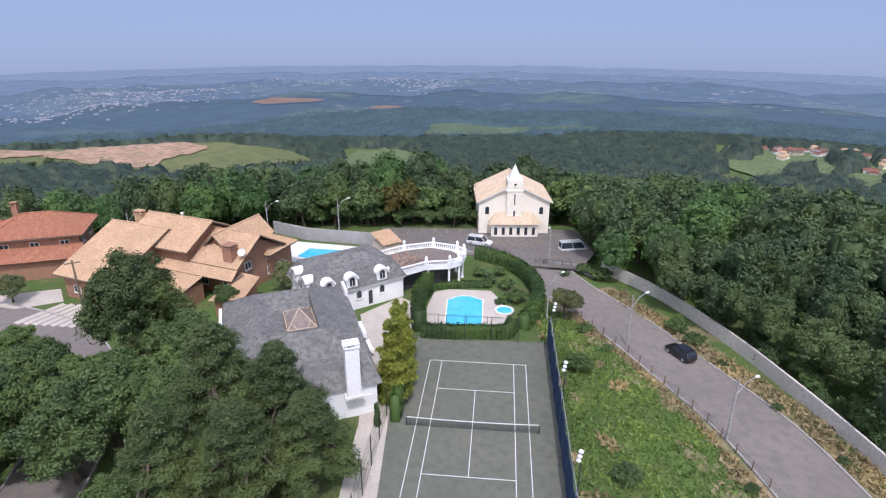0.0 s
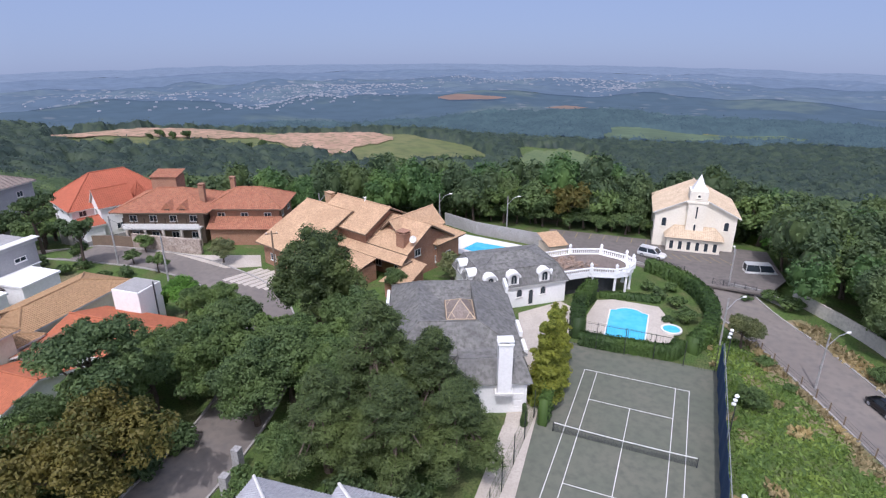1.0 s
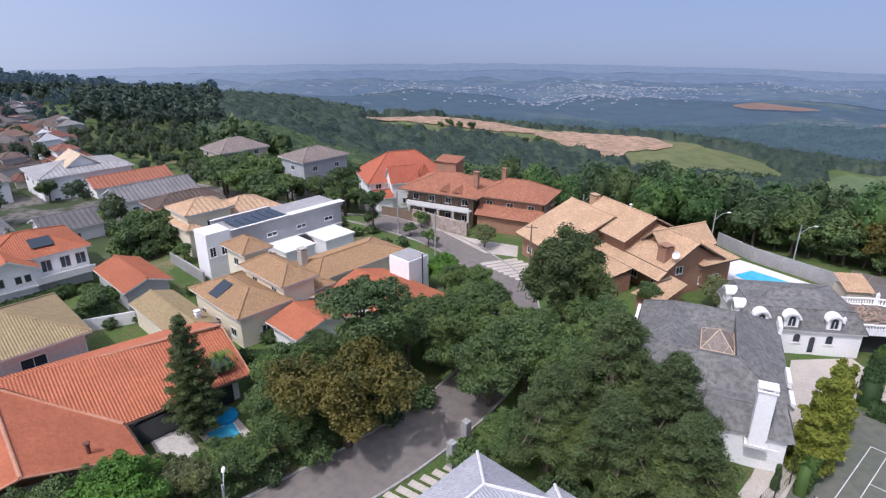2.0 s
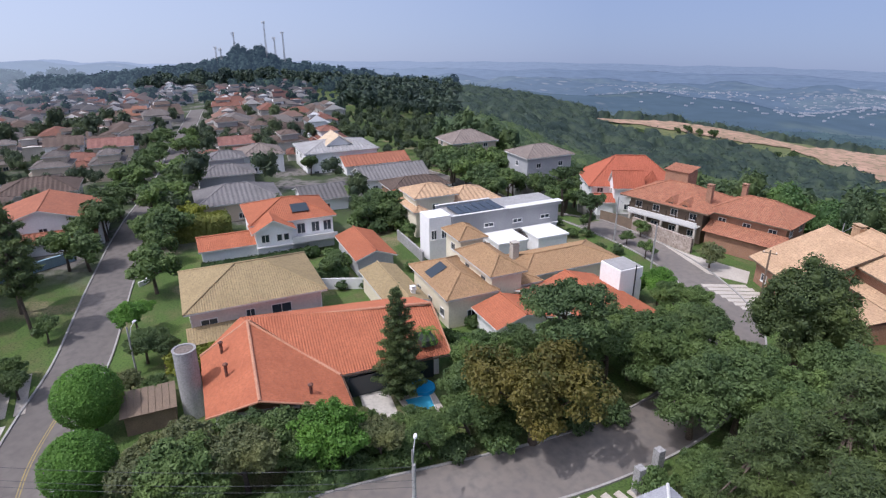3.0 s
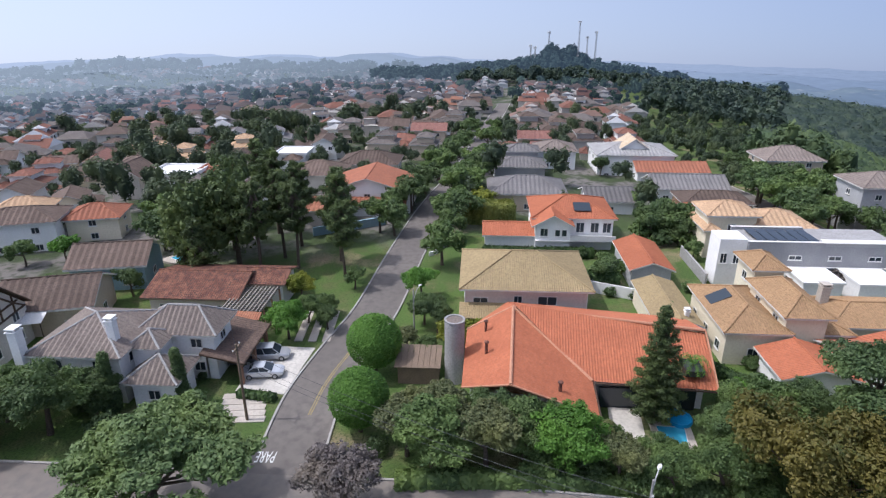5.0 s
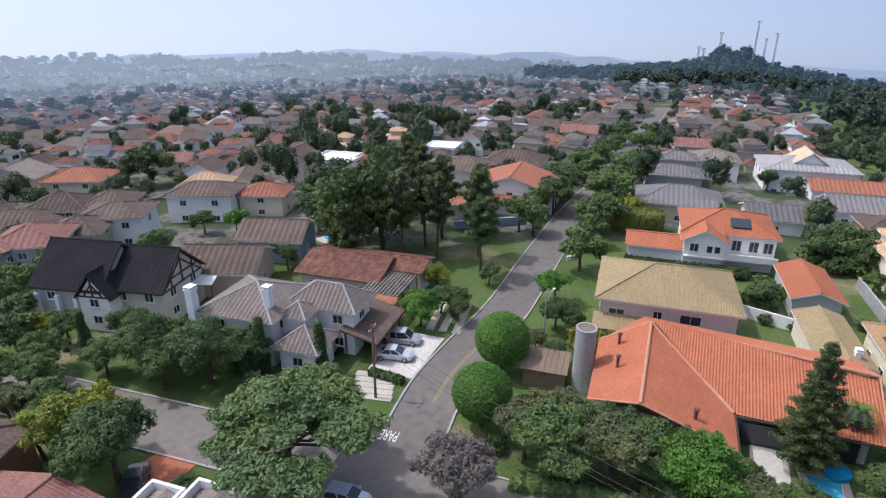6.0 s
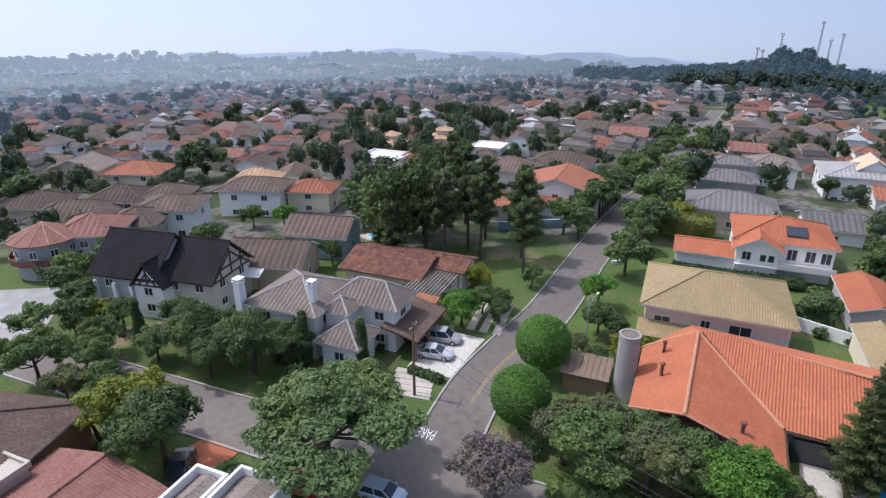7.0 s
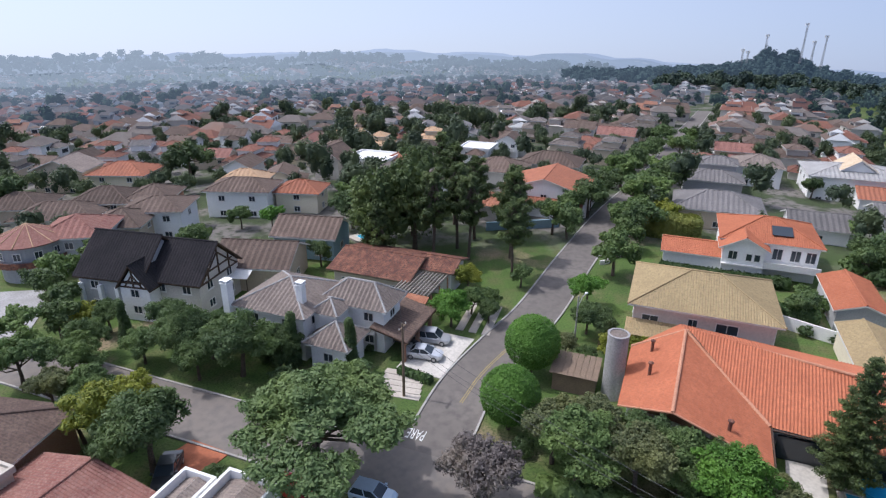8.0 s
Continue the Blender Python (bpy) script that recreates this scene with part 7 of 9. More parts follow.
def car(label, x, y, heading, colour, kind="sedan", z=0.09, category="car"):
    key = "paint_%s" % "_".join(str(int(c * 100)) for c in colour)
    PAINT.setdefault(key, paint(key, colour))
    c = thing("van" if kind == "van" else "car", label, category, (x, y, land(x, y) + z), heading)
    ln, wd, ht = {"sedan": (4.5, 0.9, 1.45), "hatch": (3.9, 0.86, 1.5), "wagon": (4.5, 0.92, 1.7), "van": (4.9, 0.95, 2.2)}[kind]
    sec = lambda w, z0, z1: [(-w * 0.9, z0), (w * 0.9, z0), (w, z0 + 0.15), (w, z1 - 0.12), (w * 0.92, z1), (-w * 0.92, z1), (-w, z1 - 0.12), (-w, z0 + 0.15)]
    h = ln / 2
    belt = 0.95 if kind != "van" else 1.15
    body = part("body", loft([(-h, sec(wd * 0.82, 0.4, belt - 0.2)), (-h + 0.15, sec(wd * 0.95, 0.25, belt - 0.05)), (-h * 0.5, sec(wd, 0.22, belt)), (h * 0.35, sec(wd, 0.22, belt)), (h - 0.35, sec(wd * 0.96, 0.24, belt - 0.14)), (h, sec(wd * 0.8, 0.36, belt - 0.3))]), PAINT[key], c, smooth=False, bevel=0.03)
    b0, b1, r0, r1 = {"sedan": (-h + 0.75, h - 1.15, -h + 1.35, h - 2.0), "hatch": (-h + 0.15, h - 0.95, -h + 0.5, h - 1.7), "wagon": (-h + 0.1, h - 1.05, -h + 0.35, h - 1.8), "van": (-h + 0.08, h - 0.5, -h + 0.15, h - 1.2)}[kind]
    cab = lambda x, w, z: [(x, -w, z), (x, w, z)]
    zz = ht - 0.06
    g = Geo().add(cab(b0, wd * 0.9, belt - 0.02) + cab(b1, wd * 0.9, belt - 0.02) + cab(r0, wd * 0.74, zz) + cab(r1, wd * 0.74, zz), [(0, 1, 5, 4), (2, 6, 7, 3), (0, 4, 6, 2), (1, 3, 7, 5), (4, 5, 7, 6), (0, 2, 3, 1)])
    part("window", g, M["glass"], c, "dark tinted car glass")
    part("roof", Geo().box(r0 - 0.06, -wd * 0.77, zz - 0.02, r1 + 0.06, wd * 0.77, ht), PAINT[key], c, bevel=0.02)
    for s in (-1, 1):
        g = Geo()
        for xa, za, xb, zb in ((b0, belt, r0, zz), (b1, belt, r1, zz), ((b0 + b1) / 2, belt, (r0 + r1) / 2, zz)):
            g.tube((xa, s * wd * 0.9, za), (xb, s * wd * 0.755, zb), 0.045, 0.045, 5)
        part("pillar", g, PAINT[key], c)
        part("headlight", Geo().box(h - 0.22, s * wd * 0.62 - 0.14, belt - 0.45, h - 0.06, s * wd * 0.62 + 0.14, belt - 0.28), M["trim"], c)
        part("tail_light", Geo().box(-h + 0.0, s * wd * 0.66 - 0.1, belt - 0.42, -h + 0.1, s * wd * 0.66 + 0.1, belt - 0.18), M["rust"], c)
        part("mirror", Geo().box(b1 - 0.35, s * (wd + 0.02), belt, b1 - 0.15, s * (wd + 0.2), belt + 0.14), PAINT[key], c)
        for xw in (-h * 0.6, h * 0.62):
            w = part("wheel", Geo().turn([(0.2, -0.1), (0.31, -0.1), (0.33, -0.06), (0.33, 0.06), (0.31, 0.1), (0.2, 0.1)], 18), M["dark_metal"], c)
            w.matrix_local = pose(xw, s * (wd - 0.08), 0.33, 90, 0, 0)
            part("rim", Geo().turn([(0.05, -0.11), (0.2, -0.105), (0.2, 0.105), (0.05, 0.11)], 14), M["steel"], w)
    return c


car("black hatchback car driving along the road", 29.0, 62.2, 114, (0.012, 0.012, 0.014), "hatch")
car("white minibus parked in the church yard", 22.4, 94.6, 8, (0.75, 0.75, 0.74), "van", category="van")
car("white car parked in the church yard", 6.4, 96.2, -20, (0.78, 0.78, 0.78), "wagon")
car("silver saloon car parked on the forecourt", -54.0, -23.2, 98, (0.60, 0.61, 0.63), "sedan")
car("silver estate car parked on the forecourt", -57.6, -23.6, 98, (0.52, 0.53, 0.55), "wagon")
car("dark grey car under the carport", -56.4, -27.0, 98, (0.05, 0.05, 0.055), "wagon")
car("pale blue car parked at the kerb", -32.6, -18.6, 92, (0.45, 0.55, 0.65), "hatch")
car("red car parked behind the tree", -30.8, -24.6, 92, (0.45, 0.03, 0.05), "hatch")
car("dark car parked on the drive", -28.6, -36.2, 30, (0.05, 0.055, 0.065), "sedan")

yard2 = part("paved_yard", Geo().prism([(-36.2, -72.0), (-30, -84), (-44, -92), (-50.5, -80.5), (-45.5, -74.5), (-40.5, -70.5)], -0.1, 0.08), M["concrete"])
tagged(yard2, "pale grey paved yard at the end of the street", "paving", kind="structure")

paddling = thing("paddling_pool", "bright blue plastic paddling pool behind the hedge", "paddling pool", (-48.6, 20.0, 0.0))
part("rim", Geo().turn([(1.25, 0.0), (1.32, 0.25), (1.25, 0.5), (1.1, 0.45), (1.08, 0.1)], 24), M["pool_blue"], paddling)
part("water", Geo().turn([(0.05, 0.3), (1.08, 0.34), (0.02, 0.35)], 24), M["pool_blue"], paddling)
kiosk = thing("gate_kiosk", "small white gatehouse at the end of the park", "kiosk", (-94.5, -6.2, land(-94.5, -6.2)), 10)
part("wall", Geo().box(-1.0, -1.0, 0, 1.0, 1.0, 2.3), M["white"], kiosk, bevel=0.03)
part("roof", Geo().box(-1.25, -1.25, 2.3, 1.25, 1.25, 2.5), M["trim"], kiosk, bevel=0.03)
window(kiosk, 1.0, 0, 1.0, 1.0, 0.8, -90)
kerb = thing("curved_wall", "low white curved wall beside the gatehouse", "wall", (-91.5, -8.6, land(-91.5, -8.6)))
arc = [(2.2 * math.cos(a), 2.2 * math.sin(a)) for a in np.linspace(0.4, 3.4, 14)] + [(1.9 * math.cos(a), 1.9 * math.sin(a)) for a in np.linspace(3.4, 0.4, 14)]
part("wall", Geo().prism(arc, -0.1, 0.7), M["trim"], kerb)

blue_wall = part("garden_wall_blue", Geo().add([(-97.9, -29.3, -4), (-104.9, -17.2, -4), (-104.9, -17.2, 1.6), (-97.9, -29.3, 1.6), (-98.2, -29.5, -4), (-105.2, -17.4, -4), (-105.2, -17.4, 1.6), (-98.2, -29.5, 1.6)], [(0, 1, 2, 3), (7, 6, 5, 4), (3, 2, 6, 7), (0, 3, 7, 4), (1, 5, 6, 2), (0, 4, 5, 1)]), M["blue_wall"])
tagged(blue_wall, "pale blue painted garden wall behind the park", "wall", kind="structure")
pool("pool_3", "small turquoise pool in a back garden", [(-85.6, -49.6), (-84.2, -47.0), (-88.6, -44.4), (-90.2, -47.0)], [(-84.8, -51.0), (-82.8, -46.6), (-88.4, -43.2), (-91.6, -47.4)], land(-87, -47) + 0.3)

STOCK = {
    "dark1": lambda DENSE, FINE: stock("broadleaf_tree", "dense dark green broadleaf tree", "tree", heap(1, 7, 2.6, 5.2, 2.2, rise=1.2), 4.5, 0.28, DENSE * 14662, FINE * 0.211, "leaf_dark"),
    "dark2": lambda DENSE, FINE: stock("broadleaf_tree", "dense dark green broadleaf tree", "tree", heap(2, 6, 2.2, 4.6, 2.1, 0.95, 1.4), 4.0, 0.25, DENSE * 13799, FINE * 0.204, "leaf_dark"),
    "dense": lambda DENSE, FINE: stock("broadleaf_tree", "tall dense very dark rounded tree", "tree", heap(21, 8, 3.2, 5.2, 2.6, 0.95, 1.4) + heap(22, 6, 2.4, 8.4, 2.3, 0.95, 0.9), 6.0, 0.34, DENSE * 24000, FINE * 0.2, "leaf_pine"),
    "mid1": lambda DENSE, FINE: stock("broadleaf_tree", "leafy mid-green garden tree", "tree", heap(3, 6, 2.2, 4.2, 1.9, 0.85, 1.0), 3.6, 0.22, DENSE * 13799, FINE * 0.211, "leaf_mid"),
    "mid2": lambda DENSE, FINE: stock("broadleaf_tree", "leafy mid-green garden tree", "tree", heap(4, 8, 2.8, 4.8, 1.8, 0.8, 1.3), 4.2, 0.24, DENSE * 14662, FINE * 0.218, "leaf_mid"),
    "bright": lambda DENSE, FINE: stock("broadleaf_tree", "bright green leafy garden tree", "tree", heap(5, 6, 1.9, 3.8, 1.7, 0.85, 0.9), 3.2, 0.18, DENSE * 11212, FINE * 0.197, "leaf_bright"),
    "pale": lambda DENSE, FINE: stock("spreading_tree", "wide spreading pale green tree with forked trunk", "tree", heap(6, 11, 4.6, 6.0, 2.0, 0.62, 0.9) + heap(16, 5, 2.4, 7.0, 1.7, 0.7, 0.4), 4.6, 0.3, DENSE * 34000, FINE * 0.2, "leaf_pale", 1.4, 0.72),
    "rusty": lambda DENSE, FINE: stock("broadleaf_tree", "large olive and rusty-leaved tree", "tree", heap(7, 9, 3.6, 5.4, 2.3, 0.9, 1.8), 5.0, 0.34, DENSE * 18975, FINE * 0.225, "leaf_rusty"),
    "purple": lambda DENSE, FINE: stock("broadleaf_tree", "tree with sparse greyish purple leaves", "tree", heap(8, 8, 2.4, 4.4, 1.5, 0.85, 1.2), 3.6, 0.2, DENSE * 11212, FINE * 0.211, "leaf_purple", core=0.55, jitter=0.2),
    "yellow": lambda DENSE, FINE: stock("yellow_tree", "yellow-green tree with dense foliage", "tree", heap(9, 6, 1.8, 3.6, 1.7, 0.9, 1.0), 3.0, 0.2, DENSE * 12074, FINE * 0.197, "leaf_yellow"),
    "grey1": lambda DENSE, FINE: stock("broadleaf_tree", "grey-green bushy garden tree", "tree", heap(10, 7, 2.0, 3.6, 1.6, 0.9, 1.2), 3.0, 0.2, DENSE * 12074, FINE * 0.197, "leaf_grey", jitter=0.16),
    "ball": lambda DENSE, FINE: stock("topiary_tree", "round clipped bright green topiary tree", "tree", [(0, 0, 3.9, 2.75, 2.75)], 3.0, 0.2, DENSE * 15524, FINE * 0.155, "leaf_bright", core=0.88, jitter=0.03, limbs=False, clumps=0),
    "pine1": lambda DENSE, FINE: stock("pine_tree", "tall dark pine with a rounded head on a bare stem", "tree", pine_lobes(11, 14.2, 6.8, 2.9, 22, True), 13.6, 0.24, DENSE * 40000, FINE * 0.105, "leaf_pine", 2.6, 0.7, 0.22, True, 0),
    "pine2": lambda DENSE, FINE: stock("pine_tree", "tall dark pine with tufted branches", "tree", pine_lobes(12, 12.5, 3.6, 3.4, 32), 11.8, 0.3, DENSE * 42000, FINE * 0.105, "leaf_pine", 2.6, 0.7, 0.22, True, 0),
    "flat": lambda DENSE, FINE: stock("umbrella_tree", "tall tree with flat layered crown on bare limbs", "tree", heap(13, 9, 2.6, 9.2, 1.9, 0.6, 1.3), 8.4, 0.3, DENSE * 15524, FINE * 0.232, "leaf_dark", core=0.66, jitter=0.16),
    "conifer": lambda DENSE, FINE: stock("conifer_tree", "slim dark green conifer with tiers of separate boughs", "tree", tier_lobes(41, 12.4, 1.4, 2.7, 15, 7), 12.2, 0.17, DENSE * 26000, FINE * 0.13, "leaf_pine", 2.0, 0.5, 0.2, False, clumps=0),
    "cypress": lambda DENSE, FINE: stock("cypress_tree", "slim dark column-shaped cypress", "tree", [(0.1 * math.cos(k), 0.1 * math.sin(k), 0.9 + k * 0.75, 1.0 - 0.055 * k, 0.8) for k in range(9)], 6.5, 0.12, DENSE * 6750, FINE * 0.208, "leaf_dark", 1.3, 0.8, 0.08, False, clumps=0),
    "ycone": lambda DENSE, FINE: stock("yellow_conifer", "tall yellow-green conical garden conifer", "tree", [(0.35 * math.cos(k * 2.4), 0.35 * math.sin(k * 2.4), 0.8 + k * 0.62, 1.9 - k * 0.1, 0.75) for k in range(15)], 8.5, 0.15, DENSE * 13799, FINE * 0.183, "leaf_yellow", 1.2, 0.8, 0.1, False, clumps=3),
    "bush": lambda DENSE, FINE: stock("garden_bush", "rounded mid-green leafy garden bush", "bush", heap(14, 5, 0.9, 1.0, 0.95, 0.85, 0.3), 0.8, 0.08, DENSE * 2250, FINE * 0.192, "leaf_mid", clumps=3),
    "shrub": lambda DENSE, FINE: stock("garden_bush", "small dark green leafy bush", "bush", heap(15, 4, 0.8, 0.9, 0.85, 0.9, 0.3), 0.7, 0.08, DENSE * 1950, FINE * 0.192, "leaf_dark", clumps=3),
    "ybush": lambda DENSE, FINE: stock("garden_bush", "small yellow-green leafy garden bush", "bush", heap(17, 5, 0.9, 1.1, 0.95, 0.85, 0.3), 0.8, 0.08, DENSE * 2250, FINE * 0.192, "leaf_yellow", clumps=3),
}


GROWN = {}


def plant(kind, x, y, s=1.0, tall=1.0, turn=None, z=None, group=""):
    """The first tree of a kind is grown where it stands, near or far, the others are copies of it."""
    turn = (x * 37.7 + y * 91.3) % 360 if turn is None else turn
    m = pose(x, y, land(x, y) if z is None else z, 0, 0, turn)
    far = math.hypot(x, y) > 78
    if (kind, far) not in GROWN:
        ob = STOCK[kind](*((0.17, 2.15) if far else (1, 1)))
        ob.matrix_world = m @ Matrix.Diagonal((s, s, s * tall, 1))
        GROWN[kind, far] = (ob, s, s * tall)
    else:
        first, s0, t0 = GROWN[kind, far]
        ob = copy_thing(first, m @ Matrix.Diagonal((s / s0, s / s0, s * tall / t0, 1)))
    if group:
        ob["group"] = group
    return ob


# by the mansion and the drive
plant("pine2", -19.5, 43.3, 1.3, 0.78), plant("pine2", -14.2, 42.6, 1.25, 0.7), plant("pine2", -10.8, 38.6, 1.1, 0.66), plant("pine2", -15.5, 36.0, 1.15, 0.7), plant("pine2", -21.5, 36.0, 1.1, 0.72)
plant("dense", -33.6, 57.2, 1.25, 0.98), plant("dark2", -29.5, 43.5, 1.15), plant("mid2", -28.0, 47.5, 1.0), plant("dark2", -39.5, 49.0, 1.05), plant("mid1", -42.5, 46.5, 1.0)
plant("mid2", -36.4, 41.3, 1.05, 1.1), plant("dark1", -41, 41, 1.0), plant("dark2", -28.4, 69.9, 0.55), plant("grey1", -22.4, 77.4, 0.75)
plant("ycone", -5.0, 51.4, 1.15, 0.85), plant("ycone", -4.7, 54.4, 1.15, 0.82), plant("ycone", -4.9, 57.2, 1.0, 0.85), plant("ycone", -4.6, 59.6, 0.85, 0.85), plant("cypress", -6.3, 47.0, 0.35)
plant("dark1", -31.0, 39.6, 1.05), plant("mid2", -32.5, 46.5, 1.05), plant("dark2", -27.5, 53.0, 1.1), plant("mid2", -25.5, 43.0, 0.95), plant("shrub", -13, 33.5, 1.6), plant("shrub", -18, 33.0, 1.7), plant("mid1", -24.5, 34.5, 0.8), plant("bush", -27.0, 31.5, 1.2), plant("dark2", -24.5, 46.0, 0.9)
# beside the church road
plant("grey1", 16.3, 70.2, 0.75), plant("bush", 15.6, 57.8, 1.1), plant("shrub", 16.2, 40.5, 1.0)
for x, y, s in ((35.6, 52.0, 0.5), (33.4, 60.5, 0.45), (37.6, 44.0, 0.5), (28.8, 35.0, 0.8), (27.0, 40.0, 0.5), (20.2, 62.6, 0.5), (18.4, 67.0, 0.7), (22.4, 86.0, 1.0), (24.5, 84.0, 1.2), (32.0, 65.5, 0.9), (30.8, 68.6, 1.1), (19.0, 84.6, 0.6)):
    plant("shrub" if int(x) % 2 else "bush", x, y, s, 0.8)
for k in range(22):
    t = k / 21
    y = 20 + 58 * t
    x = float(np.interp(y, [12, 30, 43, 54, 62.5, 69.7, 78.4], [46, 43, 40.6, 38.8, 37.3, 35.2, 31.8])) + 1.9 + 1.3 * (k % 3)
    plant("bush" if k % 3 else "shrub", x, y, 0.9 + 0.25 * (k % 4), 0.9)
# gardens opposite
plant("flat", -41.4, 31.8, 1.15), plant("rusty", -36.6, 25.9, 1.2, 1.0), plant("dark2", -39.6, 31.2, 0.85), plant("mid2", -41.5, 38, 1.0), plant("dark1", -38.9, 44.3, 0.95)
plant("mid1", -38.9, 20.6, 0.88), plant("mid1", -38.8, 16.6, 0.74), plant("mid2", -44.5, 25.0, 0.95), plant("dark2", -46, 30, 0.8)
plant("conifer", -47.9, 17.2, 1.0), plant("grey1", -42.3, -5.9, 1.05), plant("grey1", -41.0, 1.2, 1.12), plant("mid1", -42.6, 4.6, 0.9), plant("bright", -41.0, 8.2, 1.08), plant("grey1", -39.9, 12.4, 0.8)
plant("bright", -52.9, 56.4, 0.9), plant("bright", -56.5, 55.0, 0.7), plant("mid1", -48, 58, 0.7)
plant("ball", -55.3, -10.9, 1.05), plant("ball", -45.4, -10.7, 1.0)
plant("bright", -73.6, -7.6, 0.85), plant("mid1", -85.9, -5.4, 1.1), plant("dark2", -63.8, -4.6, 0.7), plant("ybush", -61.5, -2.6, 1.6), plant("ybush", -63.5, -0.5, 1.4)
for x, y, s, k in ((-40.6, 6.0, 1.3, "bush"), (-40.0, 10.2, 1.2, "shrub"), (-38.9, 14.4, 1.3, "bush"), (-37.9, 18.6, 1.3, "shrub"), (-37.2, 22.6, 1.4, "bush"), (-36.6, 30.6, 1.5, "shrub"), (-36.0, 34.6, 1.4, "shrub")):
    plant(k, x, y, s)
# the park with pines
for x, y, s, k in ((-83.6, -27.9, 0.95, "pine1"), (-86.8, -21.8, 1.0, "pine1"), (-83.7, -37.4, 1.15, "dense"), (-80.0, -42.3, 1.1, "dense"), (-90.8, -40.8, 1.2, "dense"), (-87.7, -31.3, 1.0, "pine1"), (-79.5, -19.5, 0.85, "pine1"), (-93, -30, 1.0, "pine1"), (-88, -45, 0.95, "pine2"), (-76.5, -40.5, 0.8, "pine2")):
    plant(k, x, y, s, 1.2 if k == "dense" else 1.0, group="" if k == "dense" else "pines in the park")
# the corner and the lower street
plant("pale", -33.6, -24.0, 1.3, 0.85), plant("purple", -35.3, -9.9, 1.0), plant("yellow", -29.8, -41.8, 1.25), plant("dark2", -28.4, -37.6, 1.1), plant("dark2", -26.9, -29.8, 0.55)
plant("mid2", -35.5, -55.5, 0.75), plant("mid1", -33.2, -50.5, 0.72), plant("dark1", -42.6, -47.4, 0.92), plant("dark1", -43.3, -40.2, 0.98), plant("dark2", -45.5, -51.5, 0.8), plant("mid1", -41.2, -52.0, 0.7)
plant("cypress", -48.6, -29.6, 0.85), plant("cypress", -46.9, -36.0, 0.9), plant("shrub", -43.0, -34.5, 1.4), plant("shrub", -41.8, -29.5, 1.2)
plant("bright", -62.0, -22.8, 0.85), plant("yellow", -72.4, -24.2, 0.7), plant("mid1", -66, -21.5, 0.6), plant("dark2", -41.8, -66, 0.7), plant("yellow", -44.5, -64.5, 0.6), plant("dark2", -46, -70, 0.7)


